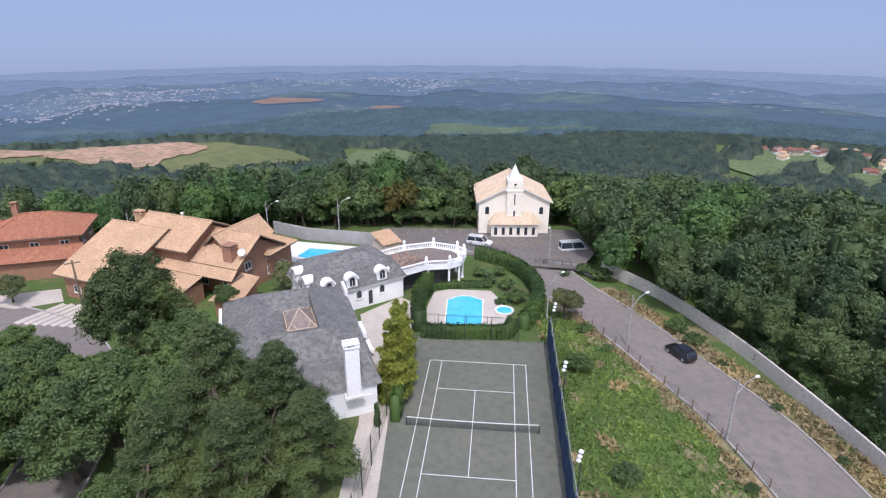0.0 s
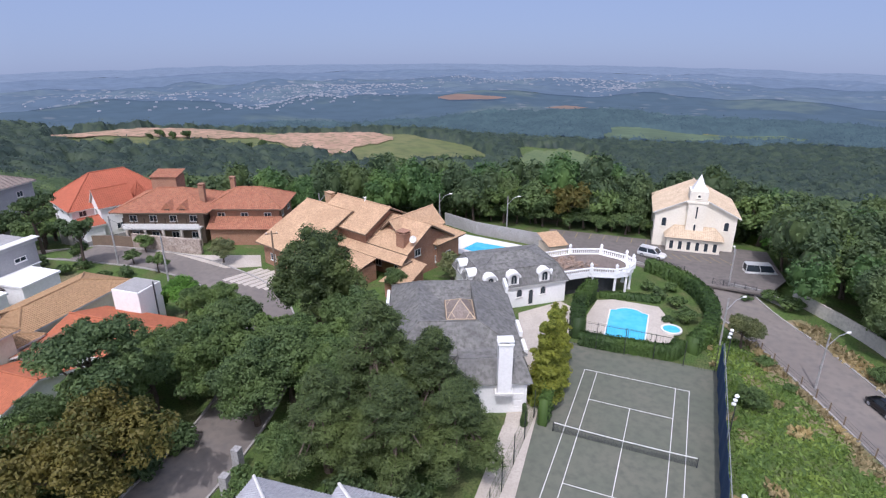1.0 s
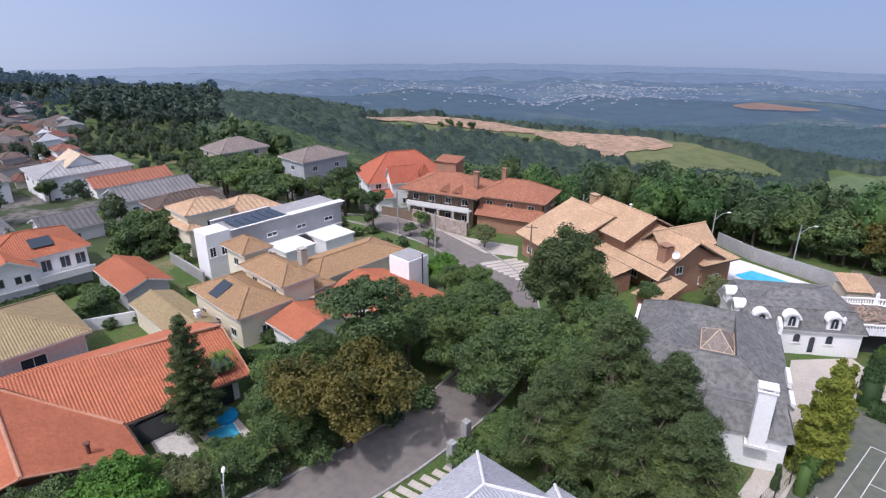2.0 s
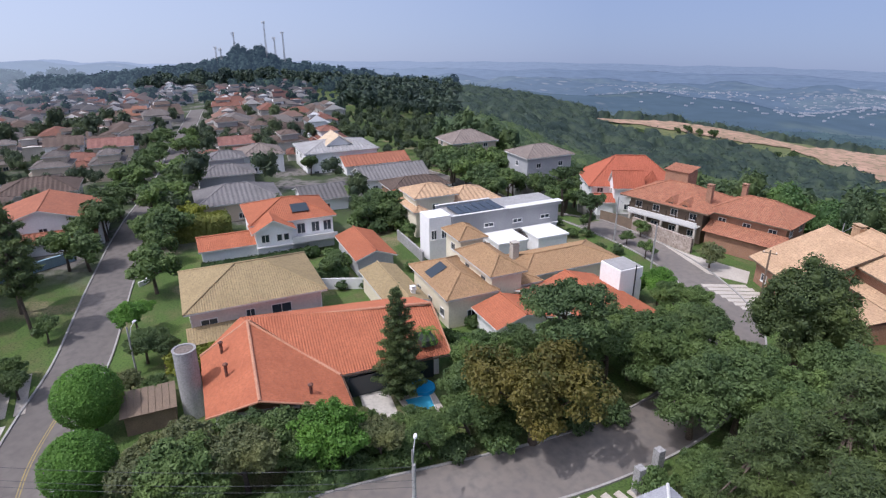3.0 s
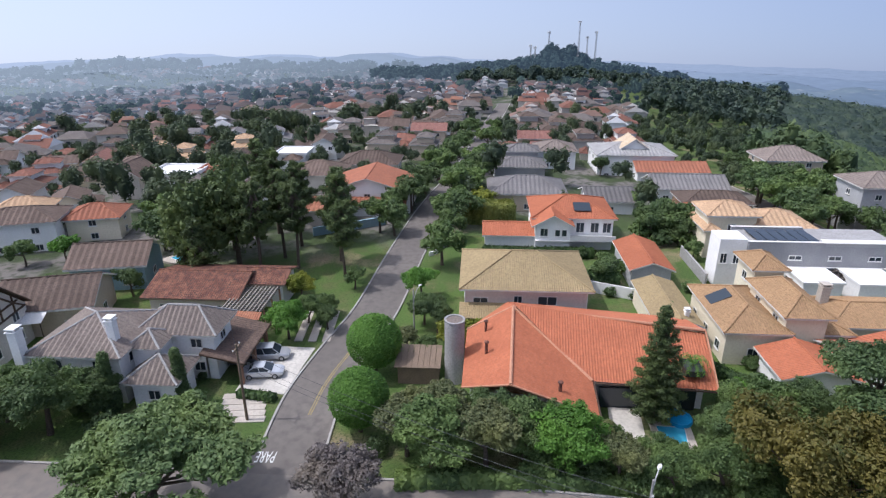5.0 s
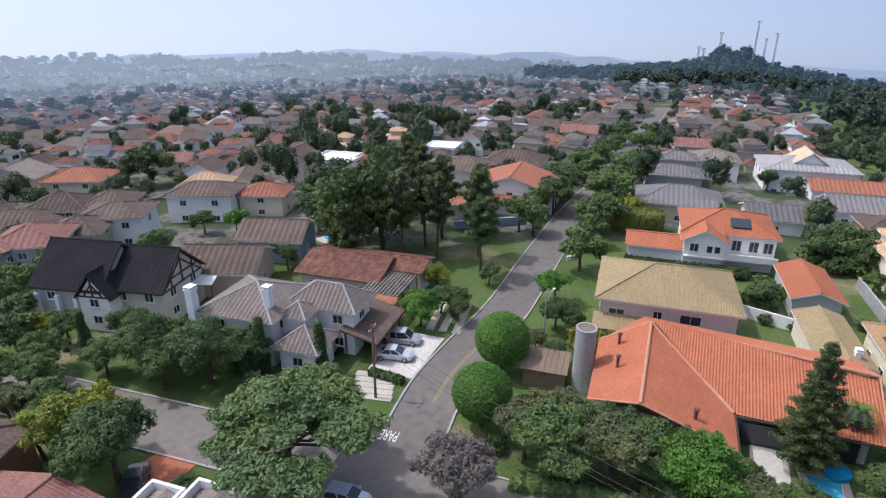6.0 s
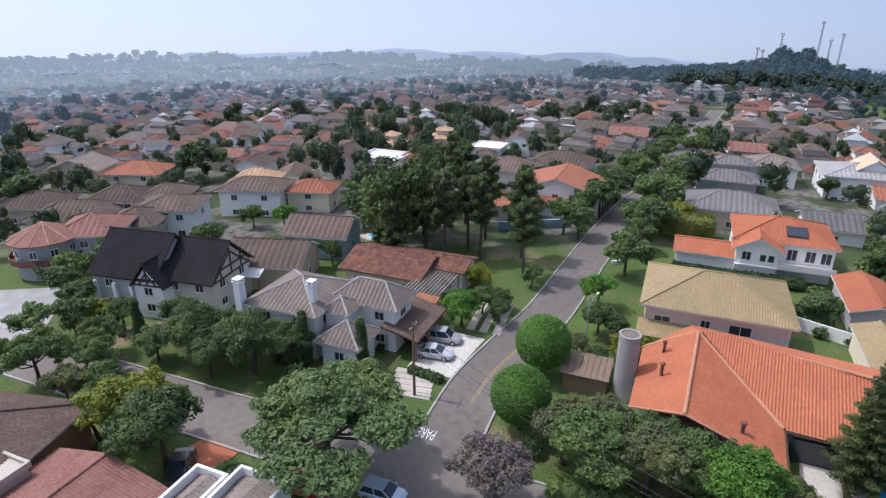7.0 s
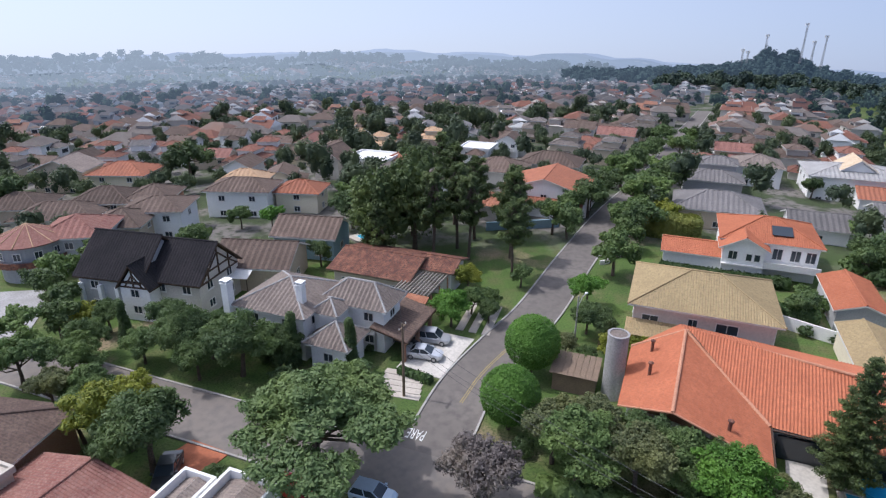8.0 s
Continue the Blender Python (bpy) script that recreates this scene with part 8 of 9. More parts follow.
# garden thickets along the street
for x, y, s, k in ((-43.6, -3.0, 1.1, "grey1"), (-40.4, -3.4, 1.1, "mid1"), (-44.2, 1.0, 0.75, "dark2"), (-43.4, 7.0, 0.8, "mid1"), (-43.0, 11.0, 0.6, "grey1"), (-40.4, 15.4, 0.55, "mid2"), (-43.0, 22.6, 0.8, "dark2"), (-43.6, 24.8, 0.85, "mid1"),
                   (-40.8, 23.0, 0.9, "mid1"), (-39.6, 30.0, 0.85, "mid2"), (-43.8, 34.6, 0.95, "dark1"), (-47.5, 36.0, 0.8, "mid1"), (-49.5, 27.0, 0.7, "bright"), (-44.6, 41.0, 0.95, "dark1"), (-47.8, 45.5, 0.6, "mid2"), (-44.0, 52.0, 0.8, "mid1"), (-49.0, 54.6, 0.7, "mid2"),
                   (-97.1, 73.0, 0.75, "mid2"), (-81.2, 66.4, 0.5, "dark2"), (-59.5, 73.2, 0.7, "grey1"), (-125.6, 60.1, 1.2, "dark1"), (-108.6, 66.0, 1.0, "mid2"), (-104, 60.0, 0.9, "dark2"), (-79.2, 51.2, 0.5, "purple"), (-98.5, 30.0, 0.75, "dark2"), (-103.5, 38.0, 0.7, "dark2"),
                   (-116.7, -3.5, 1.2, "mid2"), (-112.5, 1.0, 0.9, "yellow"), (-135.8, 0.6, 1.1, "dark1"), (-118.0, 30.0, 0.5, "mid1"), (-148.6, 31.0, 0.7, "dark2"), (-141.0, -9.8, 1.1, "mid2"), (-100.4, -17.7, 0.9, "mid2"), (-97.0, -4.8, 0.9, "mid1"), (-104.0, -3.2, 1.0, "dark1"), (-110, -16.0, 0.9, "mid1"), (-118, -13.5, 0.8, "dark2"), (-126, -2.0, 0.9, "mid2"), (-127.5, -14.0, 0.9, "dark1"),
                   (-107.0, -35.5, 1.0, "dark2"), (-113.6, -44.2, 1.0, "pine1"), (-69.4, -58.0, 0.7, "mid1"), (-72.4, -48.4, 0.6, "dark2"), (-89.8, -52.6, 1.0, "dark1"), (-98, -56, 1.0, "mid2"), (-75.7, -124.4, 1.2, "dark2"), (-110.9, -110.6, 1.4, "dark1"), (-82.0, -71.5, 0.7, "mid1"), (-84.0, -66.0, 0.8, "bright"), (-122.1, -2.8, 0.9, "dark2"),
                   (-79.3, 18.4, 0.6, "dark2"), (-115.4, 33.0, 0.8, "mid1"), (-51.3, -77.9, 0.9, "mid1"), (-38.7, -68.3, 0.7, "mid2"), (-47.0, -74.5, 0.8, "dark2"), (-61, -72.5, 0.8, "dark1"), (-58, -77, 0.8, "mid2"), (-68, -69, 0.9, "mid1"), (-43.8, -57.5, 0.75, "cypress"), (-45.0, -61.6, 0.6, "dark2"), (-39.8, -58.5, 0.65, "dark1"), (-44.8, -45.6, 0.75, "mid2"), (-40.9, -44.0, 0.7, "dark2"), (-45.5, -36.8, 0.7, "dark2"), (-31.5, -53.5, 0.8, "grey1"), (-29.0, -46.5, 0.8, "mid1"), (-32.5, -59.5, 0.9, "mid2"),
                   (-64.5, -18.6, 0.45, "dark2"), (-68.0, -19.5, 0.5, "mid1"), (-60.5, -8.0, 0.5, "grey1"), (-66.5, -6.5, 0.6, "dark2"), (-58.0, -5.5, 0.5, "mid1"), (-76.5, -17.5, 0.5, "dark2")):
    plant(k, x, y, s)
for x, y, s in ((-42.5, -8.6, 0.9), (-39.8, 5.6, 1.0), (-40.0, 10.4, 0.9), (-46.5, -5.0, 0.9), (-49.0, -5.6, 0.8), (-51.5, 25.5, 0.9), (-45.5, 13.0, 0.8), (-54.8, 28.2, 0.9), (-63.8, 15.5, 0.8), (-68.4, 16.0, 0.6), (-62.5, -1.4, 0.9), (-53.0, -29.6, 0.5), (-46.2, -31.5, 0.9), (-46.8, -39.2, 1.0), (-44.6, -32.4, 0.8), (-62, 58.5, 0.8), (-72, 61.5, 0.9), (-80, 62.0, 0.8), (-91.8, 61.5, 0.9), (-71.8, 24.8, 0.6), (-78.0, 30.5, 0.8)):
    plant("shrub" if int(x * 7) % 2 else "bush", x, y, s)

# overhanging the far end of the side street, and the round trees below the clay
for k in range(16):
    x = -99 - 7.0 * k
    y = float(np.interp(-x, [93, 125, 165, 230, 330], [-11.5, -8, -2, 4, 14]))
    plant(("dark2", "mid1", "dark1", "mid2")[k % 4], x, y + (3.9 if k % 2 else -3.9), 0.85 + 0.1 * (k % 3))
for az, d in ((50.3, 437), (47.4, 418), (46.6, 417), (45.4, 423), (43.6, 457), (42.7, 459), (41.8, 459), (40.6, 459), (35.4, 432), (34.2, 429), (30.1, 414), (27.1, 397), (22.3, 374), (21.0, 376), (19.7, 377), (18.4, 379), (17.3, 382), (16.2, 386), (14.9, 391), (14.2, 394), (13.5, 396)):
    plant("dark2", -d * math.sin(radians(az)), d * math.cos(radians(az)), 0.95 + 0.2 * math.sin(az * 3), 1.05, z=land(-d * math.sin(radians(az)), d * math.cos(radians(az))) - 1.2, group="round trees by the clearing")
for x, y, s, k in ((-96, -24, 1.0, "pine2"), (-99, -36, 1.05, "pine1"), (-81, -33, 1.0, "pine1")):
    plant(k, x, y, s, group="pines in the park")

# round the grey houses on the slope
for x, y, s, k in ((-107, 73, 1.0, "dark1"), (-111, 86, 1.3, "dark1"), (-124, 72, 1.2, "mid2"), (-127, 82, 1.2, "dark2"), (-134, 70, 1.2, "dark1"), (-138, 78, 1.1, "mid2"), (-153, 66, 1.1, "dark2"), (-141, 66, 1.1, "mid2"), (-119, 66, 1.0, "dark2"), (-106, 80, 1.2, "mid1"), (-101, 76, 0.8, "mid2"), (-120, 90, 1.3, "dark1"), (-113, 70, 0.9, "dark2"), (-98, 70, 0.8, "dark2"), (-92.5, 66, 0.7, "mid1")):
    plant(k, x, y, s)

# along the pavement before the orange-roofed house
for (x, y), s, k in (((-91.7, 68.4), 0.9, "flat"), ((-78.9, 64.8), 0.72, "flat"), ((-74.7, 73.1), 0.5, "mid1"), ((-66.6, 66.8), 0.42, "mid2"), ((-72.8, 68.4), 0.34, "dark1")):
    plant(k, x, y, s)

# round the church yard and in the pool garden
for k in range(17):
    plant(("dark2", "mid1", "dark1")[k % 3], -33 + 2.5 * k, 106.2 + 1.1 * (k % 2), 0.55 + 0.08 * (k % 3), 0.8)
for x, y, s, k in ((-8.5, 108.0, 1.0, "rusty"), (-2.5, 109.5, 1.2, "mid1"), (2.8, 108.2, 0.95, "dark2"), (-14.5, 107.5, 1.1, "dark1"), (-20.5, 106.0, 1.0, "mid2"), (-26.0, 104.5, 1.0, "dark2"), (26.5, 99.0, 1.25, "bright"), (30.0, 95.5, 1.3, "mid2"), (28.0, 106.0, 1.3, "bright"), (33.0, 91.5, 1.2, "dark1"), (24.8, 110.0, 1.3, "mid2"), (33.0, 101.0, 1.35, "mid2")):
    plant(k, x, y, s)
for x, y, s in ((5.6, 83.0, 0.7), (7.0, 80.4, 0.9), (8.8, 83.6, 0.7), (9.4, 78.6, 0.8), (7.9, 73.4, 0.6), (10.2, 74.4, 1.0), (6.4, 79.0, 0.5)):
    plant("shrub" if int(x * 3) % 2 else "bush", x, y, s)

# between the villas
for x, y, s, k in ((-100.5, 33.5, 0.95, "dark1"), (-97.0, 34.8, 0.75, "dark2"), (-102.5, 30.0, 0.75, "dark2"), (-81.8, 19.5, 0.55, "dark2"), (-79.4, 50.4, 0.5, "purple"), (-129.5, 62.5, 1.2, "dark1"), (-126, 68.0, 1.2, "mid2"), (-111, 62.0, 1.1, "dark1"), (-118, 60.0, 1.1, "mid2"), (-105.0, 58.0, 0.9, "dark2"), (-92.0, 58.0, 0.6, "mid1"), (-91, 45.5, 0.6, "dark2"), (-90.5, 35.0, 0.5, "mid1")):
    plant(k, x, y, s)
for x, y, s in ((-96.5, 31.5, 1.5), (-98.0, 33.5, 1.6), (-99.5, 29.0, 1.5), (-101.5, 32.0, 1.6), (-96.0, 35.8, 1.4), (-65.2, 30.4, 0.9), (-66.4, 27.2, 0.7), (-76.2, 19.0, 0.8), (-75.4, 22.0, 0.7), (-80.2, 16.6, 1.0), (-84.0, 22.5, 1.1), (-85.6, 25.5, 1.0), (-58.4, 31.0, 0.8), (-57.6, 36.0, 0.9), (-57.9, 40.5, 0.9), (-60.8, 58.6, 0.8), (-73.6, 59.0, 0.9), (-72.8, 30.2, 0.6), (-89.6, 8.6, 1.0), (-90.0, 12.5, 0.9), (-90.2, 17.0, 1.0), (-88.6, 20.5, 0.9), (-79.0, 64.6, 0.9), (-70.2, 64.0, 0.9), (-86.5, 63.5, 0.9)):
    plant("shrub" if int(x * 7) % 2 else "bush", x, y, s)

# ---- neighbouring houses down the hill ----
def neighbour(label, x, y, wx, wy, ze, rise, wall, tile, kind="hip", axis=None, turn=0, windows="NSEW", extra=None, name="house", base=None):
    h = thing(name, label, "house", (x, y, base if base is not None else min(land(x + a * wx / 2, y + b * wy / 2) for a in (-1, 1) for b in (-1, 1)) - 0.2), turn)
    block(h, -wx / 2, -wy / 2, wx / 2, wy / 2, 0, ze + 0.2, rise, kind, axis, wall, tile, 0.6, 0.9, 0.9, windows, gap=4.6)
    if extra:
        block(h, *extra, 0.6, 0.9, 0.9)
    if base is not None:
        part("foundation", Geo().box(-wx / 2 - 0.05, -wy / 2 - 0.05, -8, wx / 2 + 0.05, wy / 2 + 0.05, 0.3), M["concrete"], h)
    return h


neighbour("long house with a grey sheet roof and white walls", -120, 10, 11, 15, 4, 2.4, "beige", "metal_roof")
neighbour("house with a low grey roof", -144, 10, 9, 12, 4, 1.6, "grey_wall", "metal_roof")
neighbour("blue-grey house with a flat-pitched roof", -151.5, 11, 6, 8, 6, 1.4, "grey_wall", "metal_roof")
neighbour("white house with a grey-brown hipped roof", -159.5, 20.5, 10, 10, 5, 2.2, "white", "grey_tile")
neighbour("large white house with pale tile roof and gable", -157, 40, 14, 19, 6.6, 2.0, "white", "concrete", extra=(-4, -3, 4, 3, 0, 8.0, 2.4, "gable", "x", "white", "pale_tile"))
neighbour("low house with a long orange tile roof", -149, 48, 8, 17, 3.8, 1.8, "white", "dull_orange", "gable", "y")
neighbour("white house with grey roof and solar panels", -133, 47, 9, 16, 3.4, 2.2, "white", "metal_roof", "gable", "y")
neighbour("brick house with a brown tile roof", -119.5, 48, 8, 13, 3.4, 1.6, "brick", "dull_brown")
neighbour("low house with a terracotta roof", -110.5, 45, 6, 10, 3.0, 1.2, "brick", "terracotta", "gable", "y")
neighbour("tall cream house with tan tile roof", -95.5, 41.0, 6.5, 7.5, 7.0, 1.5, "cream", "tan_tile", extra=(-3.6, -4.2, 4.2, -2.5, 0, 5.0, 0.8, "hip", "x", "cream", "tan_tile"))
neighbour("cream house with tan hipped roof and solar panel", -96, 49.0, 8.5, 9.5, 5.2, 2.0, "cream", "tan_tile")
neighbour("beige house with a grey-brown hipped roof", -147, 75, 10, 13, 5, 2.6, "beige", "grey_tile", base=-0.6)
neighbour("pale blue-grey house with grey hipped roof", -116, 78.5, 9, 12, 6.8, 2.0, "grey_wall", "grey_tile", base=-0.4)
neighbour("white house with long orange tile roofs", -118.5, -22, 13, 17, 5, 2.8, "white", "dull_orange", "gable", "x", extra=(5.5, -7.5, 9.0, 7.5, 0, 3.0, 1.2, "gable", "y", "white", "dull_orange"))
neighbour("low house with a weathered red roof", -107.5, -28.5, 8, 8, 3.2, 1.6, "mixed_wall", "weathered")
neighbour("house with grey roof and white parapets", -118.5, 26.5, 9, 9, 3.0, 1.8, "white", "metal_roof", "gable", "y")
neighbour("grey house with tan ribbed hipped roof", -60.5, -84.5, 9, 9, 5.6, 2.2, "grey_wall", "maroon_tile", turn=30)
neighbour("beige house with a brown hipped roof", -68.5, -84.5, 8, 8, 4.6, 2.0, "beige", "dull_brown", turn=25)
neighbour("white house with a brown hipped roof", -75.5, -83.5, 8.5, 10, 5.6, 1.6, "white", "dull_brown", turn=25)
neighbour("white two-storey house with dark roof", -91.5, -78, 8, 12, 5.8, 1.8, "white", "dull_brown", "hip", turn=18)
neighbour("house with an orange hipped roof", -97.5, -68.5, 7, 8.5, 4.6, 1.8, "cream", "dull_orange", turn=15)
neighbour("low beige house with a brown gable roof", -65.5, -54, 9, 10.5, 3.7, 2.4, "beige", "dull_brown", "gable", "y", turn=16)
neighbour("pale blue house with brown roof", -78, -53.5, 8, 10, 3.8, 2.2, "blue_wall", "dull_brown", "gable", "y", turn=12)
neighbour("beige house with a brown tile roof", -80.5, -102, 9, 11, 4.6, 2.2, "beige", "dull_brown", turn=25)
neighbour("brick house with a brown roof and chimney", -85, -94.5, 8, 8, 4.6, 2.0, "brick", "dull_brown", turn=25)
neighbour("cream house with salmon roofs", -101.5, -121, 10, 13, 5, 2.2, "cream", "dull_orange", turn=20)
neighbour("beige house with twin tile gables", -98, -136, 9, 12, 6, 2.6, "beige", "grey_tile", "gable", "x", turn=20)
neighbour("brick house with a tan gable roof", -98.5, -83, 7, 9, 5.6, 2.0, "brick", "tan_tile", turn=18)
neighbour("dark house with a steep brown roof", -127.5, -79, 8, 7, 5.6, 2.8, "mixed_wall", "dull_brown", "gable", "x")
neighbour("white two-storey flat-roofed house", -128.5, -68.5, 9, 10, 5.6, 0.5, "white", "white", "flat")
neighbour("cream house with an orange roof", -133, -62, 8, 9, 4.8, 2.0, "cream", "dull_orange")
neighbour("house with a dark brown hipped roof", -133, -37, 10, 12, 4.6, 2.4, "mixed_wall", "dull_brown")
neighbour("long house with a brown hipped roof", -145, -27, 10, 14, 4.6, 2.4, "mixed_wall", "dull_brown")
neighbour("beige house with a brown roof", -74.5, -119, 9, 11, 3.8, 2.2, "beige", "dull_brown", turn=28)
neighbour("long low house with a brown roof", -72.0, -104, 9, 14, 3.6, 2.2, "mixed_wall", "dull_brown", turn=28)

turret = thing("turret_house", "grey house with a round turret and ribbed tile roof", "house", (-54.5, -87.5, -0.1), 30)
part("wall", Geo().turn([(4.3, 0), (4.3, 5.6)], 24), M["grey_wall"], turret)
part("roof", Geo().turn([(5.0, 5.6), (5.0, 5.75), (0.15, 8.0)], 24), M["maroon_tile"], turret)
ribs = Geo()
for k in range(12):
    a = math.tau * k / 12
    ribs.tube((5.0 * math.cos(a), 5.0 * math.sin(a), 5.8), (0, 0, 8.05), 0.09, 0.06, 5)
part("rib", ribs, M["tan_tile"], turret)
part("balcony", Geo().turn([(4.3, 2.6), (5.2, 2.6), (5.2, 3.5), (5.05, 3.5), (5.05, 2.8), (4.3, 2.8)], 24), M["rust"], turret)
for k in range(10):
    a = 36 * k
    window(turret, 4.32 * math.cos(radians(a)), 4.32 * math.sin(radians(a)), 3.6, 1.1, 1.2, a - 90)

awning = thing("awning", "white sheet awning over the eave of the brown house", "awning", (-59.6, -53.6, 2.9), 16)
part("sheet", Geo().add([(-1.6, -1.8, 0.9), (1.4, -1.8, 0.25), (1.4, 1.8, 0.25), (-1.6, 1.8, 0.9), (-1.6, -1.8, 0.84), (1.4, -1.8, 0.19), (1.4, 1.8, 0.19), (-1.6, 1.8, 0.84)], [(0, 1, 2, 3), (7, 6, 5, 4), (0, 4, 5, 1), (1, 5, 6, 2), (2, 6, 7, 3), (3, 7, 4, 0)]), M["trim"], awning)
for yy in (-1.6, 1.6):
    part("post", Geo().tube((1.2, yy, -3.4), (1.2, yy, 0.22), 0.06, 0.06, 6), M["timber"], awning)

# ---- the town: repeated plain houses ----
TAKEN = [(o.matrix_world.translation.x, o.matrix_world.translation.y) for o in scene.objects if o.get("category") == "house" and o.type == "EMPTY"]
KINDS = [("dull_red", "white", "hip", 10, 12, 4.4, 2.0, "white house with a terracotta hipped roof"), ("dull_brown", "cream", "gable", 9, 12, 3.6, 2.0, "cream house with a dark brown gable roof"),
         ("dull_brown", "mixed_wall", "hip", 11, 12, 4.4, 2.2, "plain house with a brown hipped roof"), ("dull_brown", "white", "gable", 9, 11, 5.6, 2.2, "white house with a brown gable roof"),
         ("dull_grey", "beige", "hip", 10, 11, 5.4, 2.0, "beige house with a grey-brown hipped roof"), ("dull_red", "mixed_wall", "hip", 10, 13, 3.6, 1.8, "plain house with a weathered red roof"),
         ("metal_roof", "white", "gable", 10, 12, 4.6, 1.6, "white house with a grey sheet roof"), ("maroon_tile", "beige", "gable", 9, 13, 4.2, 2.2, "beige house with a maroon gable roof"),
         ("tan_tile", "cream", "hip", 9, 10, 5.4, 1.8, "cream house with a tan hipped roof"), ("white", "white", "flat", 9, 9, 5.0, 0.4, "white flat-roofed modern house")]
SHARES = (0.1, 0.14, 0.17, 0.15, 0.12, 0.08, 0.08, 0.06, 0.06, 0.04)
FIRST = {}
rng = np.random.default_rng(77)


def town_spots():
    """Rows of plots along the side streets."""
    for i in range(-50, -6):
        for j in range(-36, 14):
            x, y = i * 14.2 + rng.uniform(-2.4, 2.4), j * 13.6 + (4 if i % 2 else -3) + rng.uniform(-2.4, 2.4)
            d, az = math.hypot(x, y), math.degrees(math.atan2(-x, y))
            if d < 105 or d > 680 or az < (76 if d < 300 else 78) - (6 if d < 130 else 0) or az > 160:
                continue
            if abs(y - np.interp(-x, [93, 125, 165, 230, 330, 900], [-11.5, -8, -2, 4, 14, 60])) < 9 or math.hypot(x + 655, y - 72) < 125 or (d > 470 and az < 88):
                continue
            if (-98 < x < -75 and -46 < y < -10) or any(math.hypot(x - a, y - b) < 13.5 for a, b in TAKEN) or rng.uniform() < 0.1:
                continue
            yield x, y, d


SPOTS = list(town_spots())
far_spots = []
for x, y, d in SPOTS:
    k = int(rng.choice(len(KINDS), p=SHARES))
    turn = float(rng.choice([0, 90, 180, 270]) + rng.normal(0, 5)) + (18 if y < -60 else 0)
    if d > 215:
        far_spots.append((x, y, turn, k, float(rng.uniform(0.8, 1.15))))
        continue
    tile, wall, kind, wx, wy, ze, rise, label = KINDS[k]
    at_ = pose(x, y, land(x, y) - 0.5, 0, 0, turn) @ Matrix.Diagonal((0.86, 0.86, 0.92, 1))
    if k not in FIRST:
        h = thing("town_house", label, "house", group="town houses", at=(0, 0, 0))
        block(h, -wx / 2, -wy / 2, wx / 2, wy / 2, 0, ze + 0.5, rise, kind, None, wall, tile, 0.6, 2.0, 1.4)
        if k % 2 == 0:
            block(h, -wx / 2 + 1.0, -wy * 0.2, wx * 0.22, wy / 2 - 0.9, ze + 0.5, ze + 3.0, 1.3, "hip" if kind == "flat" else kind, None, wall, tile if kind != "flat" else "grey_tile", 0.5, 2.0, 1.4)
        if k % 3 != 1:
            block(h, -wx / 2 - 3.8, -wy / 2 + 1.2, -wx / 2, wy * 0.15, 0, ze - 0.4, 1.4, "hip", None, wall, tile if kind != "flat" else "brown_tile", 0.5, 2.0, 1.4)
        part("terrace_rail", Geo().box(-wx * 0.3, -wy / 2 - 1.6, 2.9, wx * 0.3, -wy / 2, 3.1).box(-wx * 0.3, -wy / 2 - 1.6, 3.1, wx * 0.3, -wy / 2 - 1.5, 4.0), M["trim"], h)
        part("garage", Geo().box(wx / 2, -wy / 4, 0, wx / 2 + 3.6, wy / 4, 3.0), M[wall], h)
        part("garage_roof", Geo().slope([(wx / 2 + 3.9, -wy / 4 - 0.3, 3.05), (wx / 2 + 3.9, wy / 4 + 0.3, 3.05), (wx / 2, wy / 4 + 0.3, 3.9), (wx / 2, -wy / 4 - 0.3, 3.9)], 2.0, 1.4), M[tile], h)
        for s in (-1, 1):
            window(h, -0.26 * wx * s, s * wy / 2, ze - 1.5, 1.6, 1.2, 0 if s > 0 else 180, sill=False)
            window(h, -wx / 2, 0.26 * wy * s, ze - 1.5, 1.5, 1.2, 90, sill=False)
        window(h, wx / 2 + 3.6, 0, 1.0, 1.8, 1.3, -90, sill=False)
        h.matrix_world = at_
        FIRST[k] = h
    else:
        copy_thing(FIRST[k], at_)

# houses too far and too many to count, in rings: the outer ones have haze painted on as glow
ROOFS = surface("faded_roofs", (0.24, 0.115, 0.075), (0.15, 0.1, 0.08), 0.9, 0.03, 0.12, (0.19, 0.14, 0.115), 0.0)
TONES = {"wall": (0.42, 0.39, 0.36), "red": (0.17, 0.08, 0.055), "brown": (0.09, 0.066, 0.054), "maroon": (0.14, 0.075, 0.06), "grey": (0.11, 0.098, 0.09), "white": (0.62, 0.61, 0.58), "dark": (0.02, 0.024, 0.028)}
# haze emission for each ring, then the dimming of its base colours
HAZE_GLOW = [((0.007, 0.011, 0.018), (0.03, 0.041, 0.058)), ((0.015, 0.022, 0.034), (0.058, 0.076, 0.1)), ((0.024, 0.034, 0.048), (0.09, 0.115, 0.148)), ((0.045, 0.06, 0.082), (0.165, 0.2, 0.245)), ((0.07, 0.092, 0.12), (0.255, 0.305, 0.355))]
HAZE_DIM = (0.97, 0.93, 0.85, 0.68, 0.48)
far_rng = np.random.default_rng(4)


